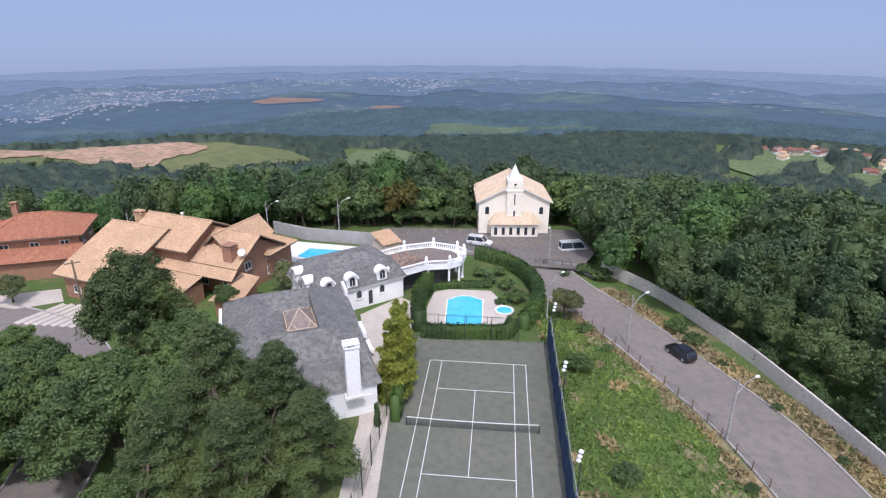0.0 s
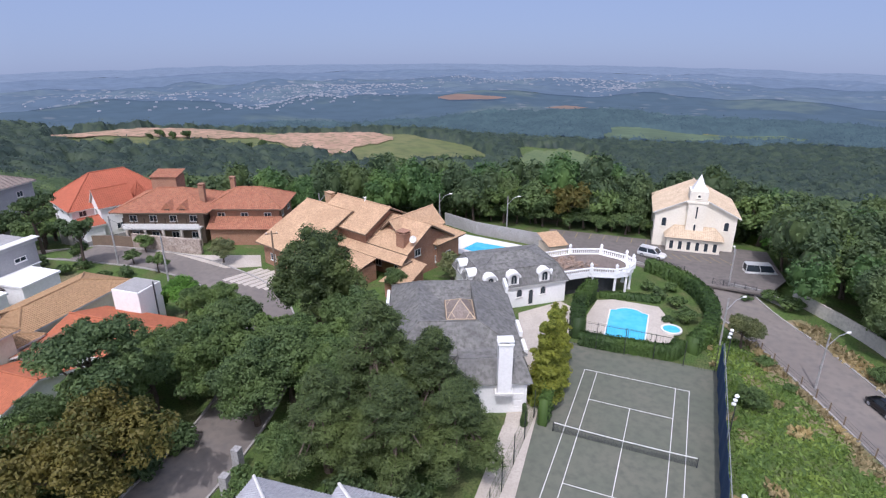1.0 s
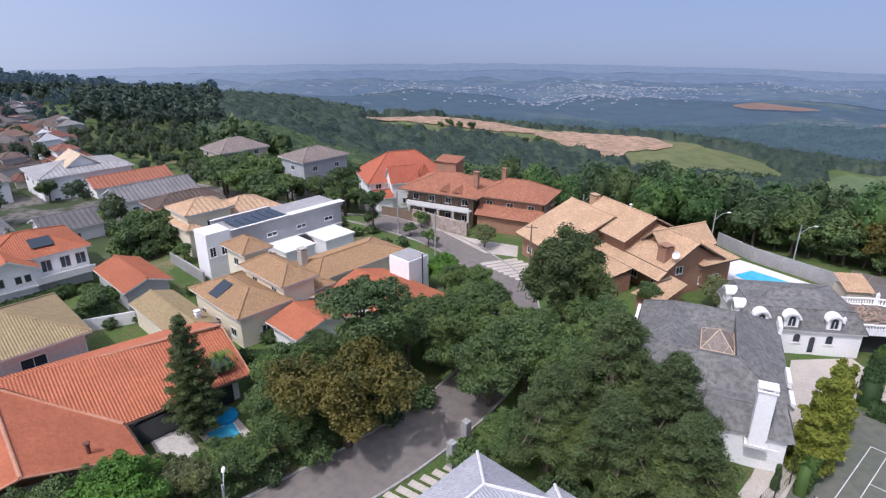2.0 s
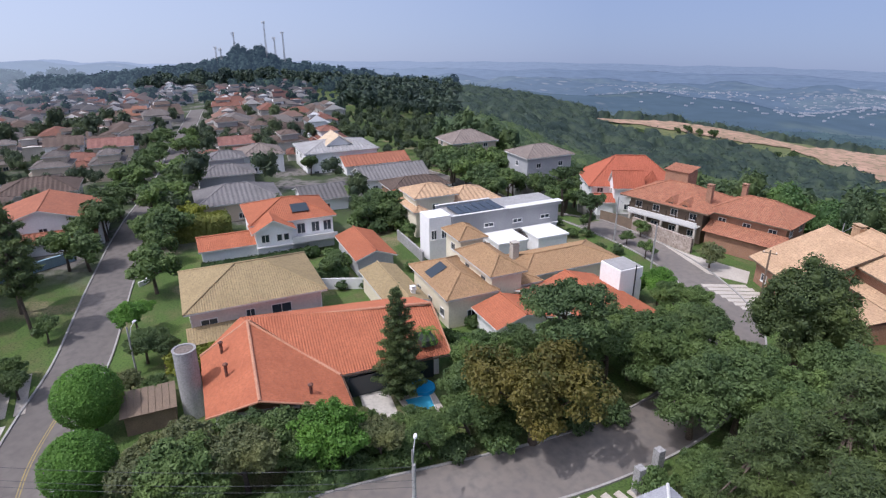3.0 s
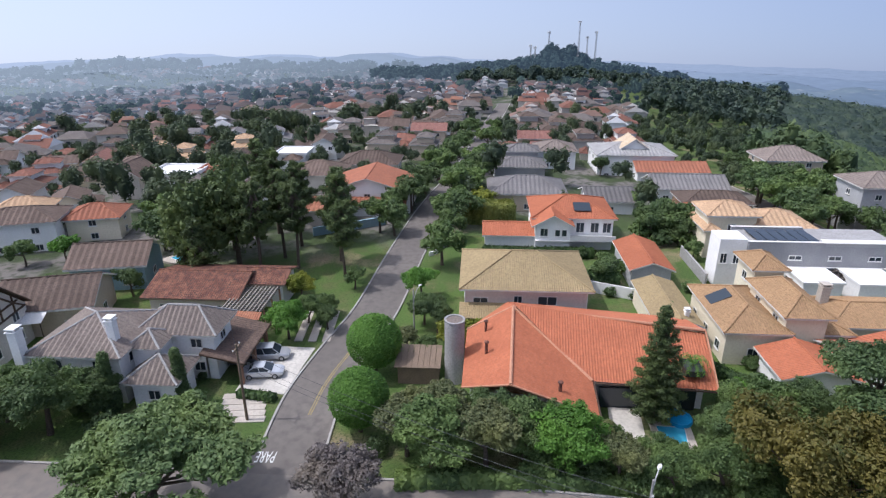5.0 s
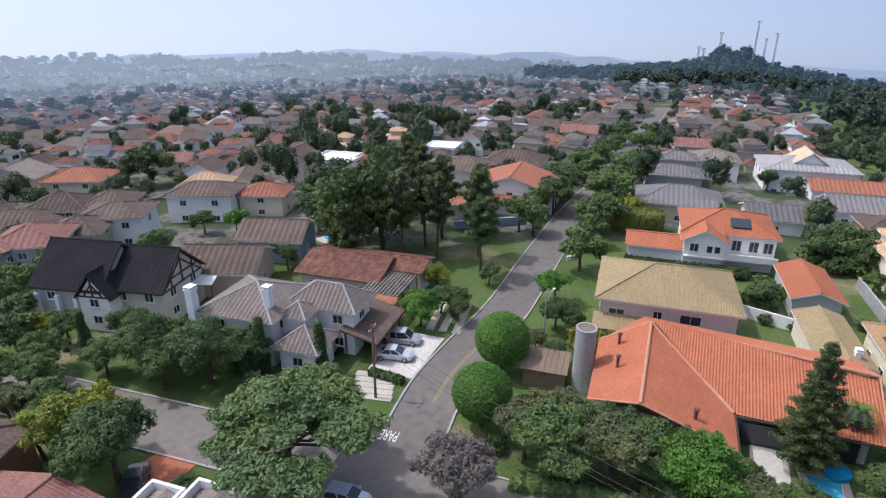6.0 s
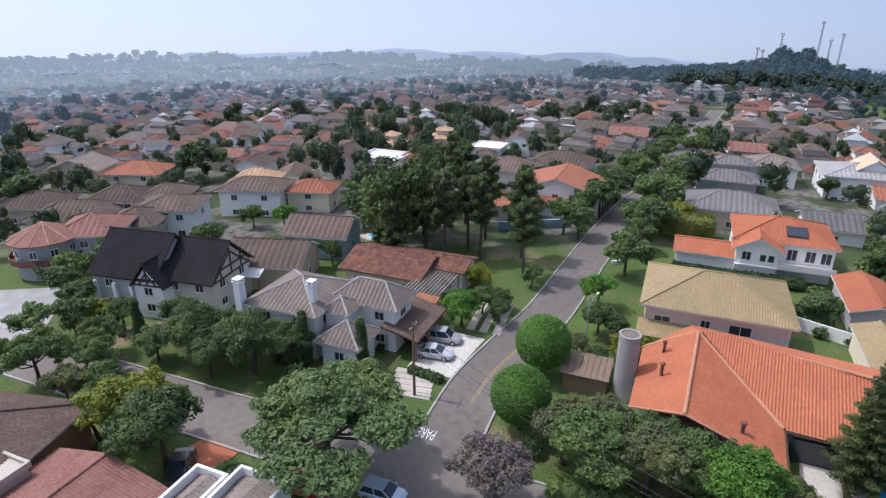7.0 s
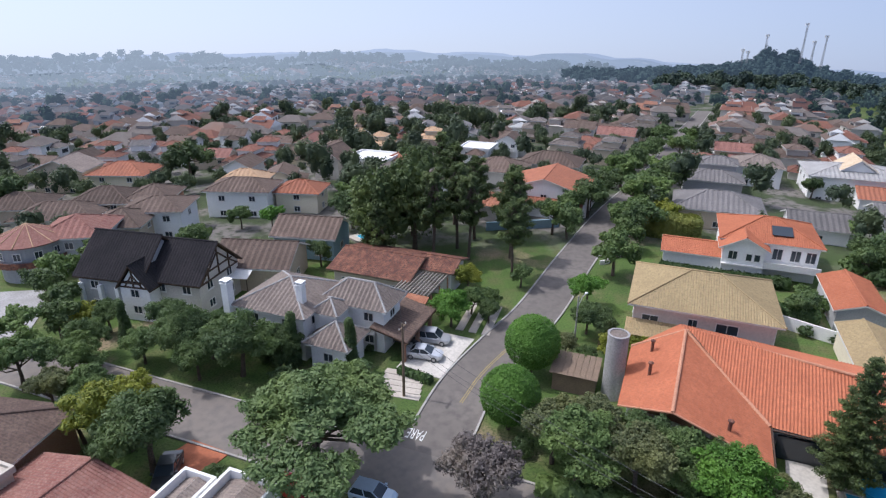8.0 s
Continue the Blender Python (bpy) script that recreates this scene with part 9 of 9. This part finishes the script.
def distant_houses(name, spots, mats):
    """Plain tiled houses with dark openings, all in one mesh."""
    v, f, mi = [], [], []
    for x, y, turn, k, s in spots:
        wx, wy, ze, rise = KINDS[k][3] * s * 0.85, KINDS[k][4] * s * 0.85, KINDS[k][5] + float(far_rng.uniform(-0.6, 1.8)), KINDS[k][6]
        base_m = pose(x, y, land(x, y) - 0.8, 0, 0, turn)
        tile, wall = int(far_rng.choice([1, 2, 2, 2, 3, 4, 4, 4])), int(far_rng.choice([0, 0, 5]))
        ridge = 0.45 if k % 3 else 0.98
        for dx, dy, qx, qy, up in ((0, 0, 1.0, 1.0, 0), (wx * 0.55, wy * 0.25, 0.6, 0.55, -1.3), (-wx * 0.1, -wy * 0.1, 0.5, 0.5, 2.2 if k % 3 == 0 else -9)):
            if up < -5:
                continue
            m = base_m @ Matrix.Translation((dx, dy, 0))
            a, b, o, zt = wx * qx / 2, wy * qy / 2, 0.5, ze + up
            pts = [(-a, -b, 0), (a, -b, 0), (a, b, 0), (-a, b, 0), (-a, -b, zt), (a, -b, zt), (a, b, zt), (-a, b, zt),
                   (-a - o, -b - o, zt), (a + o, -b - o, zt), (a + o, b + o, zt), (-a - o, b + o, zt), (0, -b * ridge, zt + rise * qx), (0, b * ridge, zt + rise * qx)]
            n = len(v)
            v += [m @ Vector(p) for p in pts]
            new_faces = [(0, 1, 5, 4), (1, 2, 6, 5), (2, 3, 7, 6), (3, 0, 4, 7), (8, 9, 10, 11), (8, 9, 12), (9, 10, 13, 12), (10, 11, 13), (11, 8, 12, 13)]
            f += [tuple(i + n for i in q) for q in new_faces]
            mi += [wall] * 5 + ([tile] * 4 if ridge < 0.9 else [wall, tile, wall, tile])
            for sx in (-1, 1):
                for yy in (-0.5, 0.1):
                    n = len(v)
                    w0, w1 = b * yy, b * yy + 1.3
                    v += [m @ Vector((sx * (a + 0.03), q, z)) for q, z in ((w0, zt - 2.0), (w1, zt - 2.0), (w1, zt - 0.8), (w0, zt - 0.8))]
                    f.append((n, n + 1, n + 2, n + 3))
                    mi.append(6)
    me = bpy.data.meshes.new(name)
    me.from_pydata(v, [], f)
    for q in mats:
        me.materials.append(q)
    me.polygons.foreach_set("material_index", mi)
    return new(name, me)


tagged(distant_houses("distant_houses", [q for q in far_spots if math.hypot(q[0], q[1]) < 290], (M["mixed_wall"], M["dull_red"], M["dull_brown"], ROOFS, M["dull_grey"], M["white"], M["glass"])),
       "distant pale houses with tiled roofs across the hillside", "houses", kind="stuff")
for k in range(720):
    d, az = math.sqrt(far_rng.uniform(670 ** 2, 1130 ** 2)), far_rng.uniform(98, 158)
    if noise.noise((az * 0.3, d * 0.008, 2.0)) < 0.22:
        far_spots.append((-d * math.sin(radians(az)), d * math.cos(radians(az)), float(far_rng.uniform(0, 360)), int(far_rng.integers(9)), float(far_rng.uniform(0.8, 1.2))))
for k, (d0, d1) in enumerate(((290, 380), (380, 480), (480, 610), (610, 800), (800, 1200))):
    hazy = [hazy_wood("hazy_%s_%d" % (t, k + 1), tuple(c * HAZE_DIM[k] / 1.3 for c in col), *HAZE_GLOW[k]) for t, col in TONES.items()]
    tagged(distant_houses("backdrop_houses_%d" % (k + 1), [q for q in far_spots if d0 <= math.hypot(q[0], q[1]) < d1], hazy), "houses of the far town, tinted with painted haze", "houses", kind="structure")

# ---- masts on the knoll ----
def mast(x, y, h, w=1.6, drum=False):
    t = thing("radio_mast", "tall grey lattice radio mast on the wooded knoll", "mast", (x, y, land(x, y)), 20, "masts on the knoll")
    g = Geo()
    n = 14
    for sx, sy in ((-1, -1), (1, -1), (1, 1), (-1, 1)):
        part("leg", Geo().tube((sx * w / 2, sy * w / 2, -1), (sx * w * 0.25, sy * w * 0.25, h), 0.16, 0.1, 5), M["steel"], t)
    for k in range(n):
        za, zb = h * k / n, h * (k + 1) / n
        wa, wb = (w * (0.5 - 0.25 * z / h) for z in (za, zb))
        for (ax, ay), (bx, by) in (((-1, -1), (1, -1)), ((1, -1), (1, 1)), ((1, 1), (-1, 1)), ((-1, 1), (-1, -1))):
            g.tube((ax * wa, ay * wa, za), (bx * wb, by * wb, zb), 0.07, 0.07, 4, False)
    part("bracing", g, M["steel"], t)
    part("platform", Geo().turn([(w * 0.9, h - 1.0), (w * 0.9, h - 0.6), (0.2, h - 0.5)], 10), M["steel"], t)
    for k in range(3):
        a = k * 2.1
        part("antenna", Geo().box(math.cos(a) * w - 0.25, math.sin(a) * w - 0.25, h - 2.6, math.cos(a) * w + 0.25, math.sin(a) * w + 0.25, h - 0.2), M["trim"], t)
    return t


for az, d, h in ((79.65, 640, 44), (81.15, 650, 45), (80.4, 655, 34), (83.8, 650, 31), (85.0, 640, 24), (85.4, 660, 25)):
    mast(-d * math.sin(radians(az)), d * math.cos(radians(az)), h)


# ---- bare clay and fields on the far hill ----
def patch(name, label, a0, a1, d0, d1, mat, category, wob=0.06, lift=0.9, steps=40):
    v, f = [], []
    for j in range(9):
        for k in range(steps + 1):
            t, az = j / 8, a0 + (a1 - a0) * k / steps
            edge = math.sin(math.pi * min(max(k / steps, 0.03), 0.97)) ** 0.75
            mid = (d0 + d1) / 2
            half = (d1 - d0) / 2 * edge * (1 + 0.25 * noise.noise((az * 1.3, t * 2.0, d1)) + wob * 8 * noise.noise((az * 0.35, t * 0.7, d0)))
            d = mid + (2 * t - 1) * half
            x, y = -d * math.sin(radians(az)), d * math.cos(radians(az))
            v.append((x, y, land(x, y) + lift))
    m = steps + 1
    f = [(j * m + k, j * m + k + 1, (j + 1) * m + k + 1, (j + 1) * m + k) for j in range(8) for k in range(steps)]
    return tagged(quads(name, v, f, M[mat], smooth=True), label, category, kind="structure")


M["field"] = surface("dry_field", (0.12, 0.14, 0.05), (0.165, 0.16, 0.068), 0.95, 0.03, 0.12, (0.085, 0.105, 0.04), 0.3, 1.0)
M["pasture"] = surface("pasture", (0.105, 0.145, 0.058), (0.14, 0.175, 0.072), 0.95, 0.02, 0.3, (0.075, 0.11, 0.05), 0.3, 1.0)
patch("field_far", "olive dry field on the far hill", 9.5, 51, 365, 535, "field", "field", lift=0.6)
patch("field_clay", "bare reddish clay clearing on the far hill", 22, 34.5, 424, 520, "clay", "clearing", 0.08, 1.2)
patch("field_clay_strip", "bare reddish clay strip on the far hill", 32, 51, 462, 500, "clay", "clearing", 0.08, 1.25)
patch("field_green", "green pasture in the valley woods", 1.8, 9.8, 268, 556, "pasture", "field", 0.05, 0.8)
# these three pastures emit a bluish haze colour
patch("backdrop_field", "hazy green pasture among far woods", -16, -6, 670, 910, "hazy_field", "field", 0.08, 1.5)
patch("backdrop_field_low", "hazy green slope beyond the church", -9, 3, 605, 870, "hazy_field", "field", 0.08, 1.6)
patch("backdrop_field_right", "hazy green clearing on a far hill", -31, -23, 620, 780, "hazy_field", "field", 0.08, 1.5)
patch("field_right", "green pasture with houses on the far slope", -44, -24.6, 352, 566, "pasture", "field", 0.06, 1.0)

# earth colour emitted with haze mixed in, like the hills around it
M["far_scar"] = far_land("far_scar", (0.30, 0.185, 0.15), (0.26, 0.19, 0.15), (0.34, 0.24, 0.2), 1.0)
patch("backdrop_scar", "pale red earthworks on a distant hill", 11.2, 17.6, 1310, 1390, "far_scar", "clearing", 0.05, 7.0)
patch("backdrop_scar_low", "pale red earthworks in a distant valley", 3.6, 7.4, 1105, 1160, "far_scar", "clearing", 0.05, 7.0)

# ---- woods: too many trees to count ----
def joined(name, label, spots, kinds, mat, category="woodland"):
    """Many simple trees in one mesh: (x, y, size, kind) at each spot."""
    vs, fs, n0 = [], [], 0
    for x, y, s, k in spots:
        v, f = kinds[k % len(kinds)]
        t = (x * 3.1 + y * 5.7) % 6.28
        c, sn = math.cos(t), math.sin(t)
        w = np.stack([v[:, 0] * c - v[:, 1] * sn, v[:, 0] * sn + v[:, 1] * c, v[:, 2]], 1) * s
        vs.append(w + np.array([x, y, land(x, y)])), fs.append(f + n0)
        n0 += len(v)
    ob = quads(name, np.concatenate(vs), np.concatenate(fs), M[mat])
    return tagged(ob, label, category, kind="stuff")


def simple_tree(seed, leaves, size, n=4, core=0.8, tall=1.0):
    rng = np.random.default_rng(seed)
    lobes = [(a, b, c * tall, d, e * tall) for a, b, c, d, e in heap(seed, n, 2.0, 5.2, 2.1, 0.95, 1.5)]
    return crown_of(rng, clumped(rng, lobes, 3) if leaves > 2000 else lobes, leaves, size, 1.2, core, shape=ROUGH)


def at(az, d):
    return -d * math.sin(radians(az)), d * math.cos(radians(az))


NEAR_WOOD = [simple_tree(100 + k, 250, 0.9, tall=1.0 + 0.2 * (k % 3)) for k in range(6)]
FINE_WOOD = [simple_tree(130 + k, 1100, 0.46, 7, tall=1.15 + 0.2 * (k % 3)) for k in range(6)]
EDGE_WOOD = [simple_tree(140 + k, 3200, 0.27, 9, tall=1.15 + 0.2 * (k % 3)) for k in range(6)]
GARDEN_WOOD = [simple_tree(150 + k, 420, 0.62, 5, tall=1.0 + 0.25 * (k % 3)) for k in range(6)]
MID_WOOD = [simple_tree(110 + k, 100, 1.25, 2, tall=1.0 + 0.2 * (k % 2)) for k in range(4)]
FAR_WOOD = [simple_tree(120 + k, 44, 1.9, 1) for k in range(3)]


def open_land(az, d):
    """Clay, fields and the built-up hillside, where no wood stands."""
    az, d = az + 1.1 * noise.noise((az * 0.4, d * 0.03, 8.0)), d + 24 * noise.noise((az * 0.35, d * 0.02, 9.0))
    if 11.5 < az < 51.5 and np.interp(az, (11.5, 13, 18, 23, 27, 31, 35, 43, 47, 51), (405, 385, 366, 360, 383, 405, 418, 420, 402, 428)) < d < np.interp(az, (11.5, 14, 22, 34, 51), (425, 470, 520, 530, 500)):
        return True
    if 1.6 < az < 10 and 262 < d < 560 - 25 * (az < 4):
        return True
    if az < -24.5 and 345 - 3 * (az + 25) < d < 570:
        return noise.noise((az * 0.5, d * 0.016, 2.0)) < 0.22
    if -15 < az < -6.5 and 690 < d < 890 or -8 < az < 2 and 625 < d < 850 or -30 < az < -24 and 640 < d < 760:
        return True
    return False


def wood_spots(rng, d0, d1, a0, a1, spacing, smin, smax, kinds, keep):
    out = []
    d = d0
    while d < d1:
        step = math.degrees(spacing / d)
        az = a0 + rng.uniform(0, step)
        while az < a1:
            dd, aa = d + rng.uniform(-0.45, 0.45) * spacing, az + rng.uniform(-0.4, 0.4) * step
            if keep(aa, dd):
                out.append((*at(aa, dd), rng.uniform(smin, smax), int(rng.integers(kinds))))
            az += step
        d += spacing * 0.9
    return out


def wooded(az, d):
    x, y = at(az, d)
    if open_land(az, d):
        return False
    if az > (65.5 if d < 300 else 75):
        knoll = math.hypot(x + 655, y - 72) < 130
        return knoll or (d > 480 and az < 92) or (d > 700 and az < 100)
    if d < 175:
        if -24 < x < 24 and y < (118 if x > 5.5 else 107):                      # church yard and parking
            return False
        if az > 14 and (y < 96 or x < -60 and y < 104):               # houses to the left
            return False
        if x > 24:                                                     # right of the road and wall
            wall_x = np.interp(y, [-50, 12, 43, 54, 60, 65, 72, 80, 88, 104], [48, 47, 42.6, 40.8, 39.4, 33.4, 29.6, 25.4, 24.6, 24])
            return x > wall_x
        if x <= -24:
            return y > 100
    return True


def canopy(name, label, d0, d1, a0, a1, cell, crown, tall, mat, keep):
    """A closed roof of tree crowns over the land: a dome for each crown, leaves strewn on it."""
    rng = np.random.default_rng(int(d0))
    nd, na = int((d1 - d0) / cell), int(radians(a1 - a0) * (d0 + d1) / 2 / cell)
    ds = np.linspace(d0, d1, nd)[:, None] + rng.uniform(-0.3, 0.3, (nd, na)) * cell
    az = np.linspace(a0, a1, na)[None, :] + rng.uniform(-0.3, 0.3, (nd, na)) * math.degrees(cell / d0)
    X, Y = -ds * np.sin(np.radians(az)), ds * np.cos(np.radians(az))
    gx, gy = np.floor(X / crown).astype(int), np.floor(Y / crown).astype(int)

    def toss(i, j, k):
        v = np.sin(i * 127.1 + j * 311.7 + k * 74.7) * 43758.5453
        return v - np.floor(v)

    H = np.zeros_like(X)
    for di in (-1, 0, 1):
        for dj in (-1, 0, 1):
            i, j = gx + di, gy + dj
            cx, cy = (i + toss(i, j, 1)) * crown, (j + toss(i, j, 2)) * crown
            R = crown * (0.55 + 0.38 * toss(i, j, 3))
            top = tall * (0.62 + 0.5 * toss(i, j, 4))
            r2 = ((X - cx) ** 2 + (Y - cy) ** 2) / R ** 2
            H = np.maximum(H, np.where(r2 < 1, top - R * 0.9 * (1 - np.sqrt(np.maximum(1 - r2, 0))), 0))
    H = np.maximum(H, tall * 0.12) + rng.normal(0, 0.06, H.shape) * crown
    ok = np.array([[keep(float(az[j, k]), float(ds[j, k])) for k in range(na)] for j in range(nd)])
    Z = np.array([[land(float(X[j, k]), float(Y[j, k])) for k in range(na)] for j in range(nd)])
    Z = np.where(ok, Z + H, Z - 1.5)
    V = np.stack([X, Y, Z], 2).reshape(-1, 3)
    idx = np.arange(nd * na).reshape(nd, na)
    a, b, c, d = idx[:-1, :-1], idx[:-1, 1:], idx[1:, 1:], idx[1:, :-1]
    any_ok = ok[:-1, :-1] | ok[:-1, 1:] | ok[1:, 1:] | ok[1:, :-1]
    F = np.concatenate([np.stack([a, b, c], 2)[any_ok], np.stack([a, c, d], 2)[any_ok]])
    pts = V[ok.reshape(-1)]
    pts = np.concatenate([pts] * 4)
    pts = pts + rng.normal(0, 0.35, pts.shape) * cell
    lv, lf = leaf_cards(rng, pts, np.tile(np.array([0.0, -0.4, 1.0]), (len(pts), 1)), cell * 0.36)
    ob = quads(name, np.concatenate([V, lv]), np.concatenate([F, lf + len(V)]), M[mat])
    return tagged(ob, label, "woodland", kind="stuff")


rng = np.random.default_rng(5)
close = wood_spots(rng, 45, 135, -62, 70, 5.2, 0.7, 1.15, 6, wooded)
fresh = [q for q in close if q[1] > 78 and noise.noise((q[0] * 0.07, q[1] * 0.07, 1.0)) > 0.1]
edge = [q for q in close if q not in fresh and math.hypot(q[0], q[1]) < 84]
joined("close_wood", "tall dense woodland beside the road", edge, EDGE_WOOD, "leaf_wood")
joined("church_wood", "dense dark woodland round the church", [q for q in close if q not in fresh and q not in edge], FINE_WOOD, "leaf_wood")
joined("fresh_wood", "fresh green trees at the edge of the woodland", fresh, FINE_WOOD, "leaf_fresh")
joined("near_wood", "dense dark green woodland on the slopes", wood_spots(rng, 135, 192, -62, 70, 6.6, 0.85, 1.4, 6, wooded), NEAR_WOOD, "leaf_wood")
canopy("slope_wood", "dense green woodland down the slope", 184, 300, -60, 68, 1.9, 6.0, 9.0, "leaf_wood", lambda a, d: wooded(a, d) and a < 66)
canopy("valley_wood", "dense dark woodland filling the valley", 296, 620, -58, 70, 2.7, 7.0, 9.0, "leaf_far", lambda a, d: wooded(a, d) and a < 66)
b = canopy("backdrop_wood", "distant woodland on the hills, tinted blue with painted haze", 610, 1060, -56, 72, 5.0, 11.0, 9.5, "hazy_wood", lambda a, d: wooded(a, d) and a < 70)
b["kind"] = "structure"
joined("hill_wood", "dark trees on the hill beside the town", wood_spots(rng, 250, 540, 64, 100, 9.5, 1.0, 1.7, 4, wooded), MID_WOOD, "leaf_far")
# knoll and ridge trees are greyed by haze in the emission
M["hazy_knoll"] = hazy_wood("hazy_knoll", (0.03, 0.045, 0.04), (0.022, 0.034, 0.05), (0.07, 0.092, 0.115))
b = joined("backdrop_knoll_wood", "tall trees on the knoll under the masts, greyed by painted haze", wood_spots(rng, 540, 680, 64, 100, 9.0, 1.0, 2.1, 4, wooded), MID_WOOD, "hazy_knoll")
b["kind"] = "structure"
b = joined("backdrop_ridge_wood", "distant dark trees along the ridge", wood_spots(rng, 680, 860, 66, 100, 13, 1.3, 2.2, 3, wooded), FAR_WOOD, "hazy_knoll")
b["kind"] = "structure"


def town_tree(az, d):
    x, y = at(az, d)
    if any(abs(x - a) < 5.2 and abs(y - b) < 5.2 for a, b, c in NEAR_SPOTS if abs(x - a) < 9):
        return False
    if any(math.hypot(x - a, y - b) < 9.5 for a, b in TAKEN):
        return False
    if abs(y - np.interp(-x, [93, 125, 165, 230, 330, 900], [-11.5, -8, -2, 4, 14, 60])) < 5.5:
        return False
    return not wooded(az, d) and rng.uniform() < (0.35 if -168 < x < -100 and -4 < y < 62 else 0.92)


NEAR_SPOTS = [q for q in SPOTS]
def grown(q):
    """Gardens with tall dark groves here and there, low planting elsewhere."""
    x, y, s, k = q
    n = noise.noise((x * 0.02, y * 0.02, 6.0))
    return x, y, s * (1.15 if n > 0.2 else 0.82 if n > -0.05 else 0.66), k


joined("garden_trees", "many dark green garden trees between the houses", [grown(q) for q in wood_spots(rng, 112, 288, 66, 158, 6.4, 0.45, 0.9, 6, town_tree)], GARDEN_WOOD, "leaf_garden", "trees")
street = [grown(q) for q in wood_spots(rng, 290, 1130, 72, 158, 9.6, 0.6, 1.2, 4, town_tree)]
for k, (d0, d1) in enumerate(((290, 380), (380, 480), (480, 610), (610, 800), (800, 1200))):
    # tree colour dimmed and haze emitted, ring by ring
    M["hazy_trees_%d" % (k + 1)] = hazy_wood("hazy_trees_%d" % (k + 1), tuple(c * HAZE_DIM[k] for c in (0.036, 0.055, 0.036)), *HAZE_GLOW[k])
    b = joined("backdrop_trees_%d" % (k + 1), "trees of the far town, tinted with painted haze", [q for q in street if d0 <= math.hypot(q[0], q[1]) < d1], MID_WOOD if k < 3 else FAR_WOOD, "hazy_trees_%d" % (k + 1), "trees")
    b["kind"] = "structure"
# ridge woods made pale by emitted haze
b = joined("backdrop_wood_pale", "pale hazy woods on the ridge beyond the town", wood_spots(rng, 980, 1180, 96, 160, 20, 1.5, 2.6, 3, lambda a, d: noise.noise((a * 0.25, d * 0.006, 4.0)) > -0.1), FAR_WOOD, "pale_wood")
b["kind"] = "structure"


# white specks of far towns, paled by haze in their emission
v, f = [], []
for k in range(2400):
    c = ((31, 1650, 3.5), (27, 1850, 3.0), (23, 2050, 2.5), (13, 2450, 2.2), (9, 2550, 2.2), (5, 2300, 2.0), (1.5, 1950, 1.6), (-4, 2600, 2.5), (44, 1800, 4.0))[int(rng.integers(9))]
    az, d = c[0] + float(rng.normal(0, c[2])), c[1] + float(rng.normal(0, 130))
    x, y = at(az, d)
    w, l, hh = float(rng.uniform(3, 6)), float(rng.uniform(4, 8 if k % 16 else 34)), float(rng.uniform(1.5, 3.5))
    m = pose(x, y, land(x, y) + 4, 0, 0, float(rng.uniform(0, 180)))
    n = len(v)
    v += [m @ Vector((a * w / 2, b * l / 2, c)) for c in (0, hh) for a, b in ((-1, -1), (1, -1), (1, 1), (-1, 1))]
    f += [tuple(i + n for i in q) for q in ((4, 5, 6, 7), (0, 1, 5, 4), (1, 2, 6, 5), (2, 3, 7, 6), (3, 0, 4, 7))]
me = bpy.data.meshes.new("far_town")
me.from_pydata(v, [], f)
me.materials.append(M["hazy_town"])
tagged(new("far_town", me), "tiny buildings of far towns, paled by painted haze", "houses", kind="stuff")
for k in range(26):
    az, d = -27.0 - 0.42 * k - 1.2 * (k % 3), 490 + 22 * (k % 4) - 70 * (k % 5 == 2)
    x, y = at(az, d)
    h = copy_thing(FIRST[(0, 5, 8, 1)[k % 4]], pose(x, y, land(x, y) - 0.2, 0, 0, (x * 31) % 90) @ Matrix.Diagonal((0.75, 0.75, 0.8, 1)))
    h["group"] = "houses on the far slope"
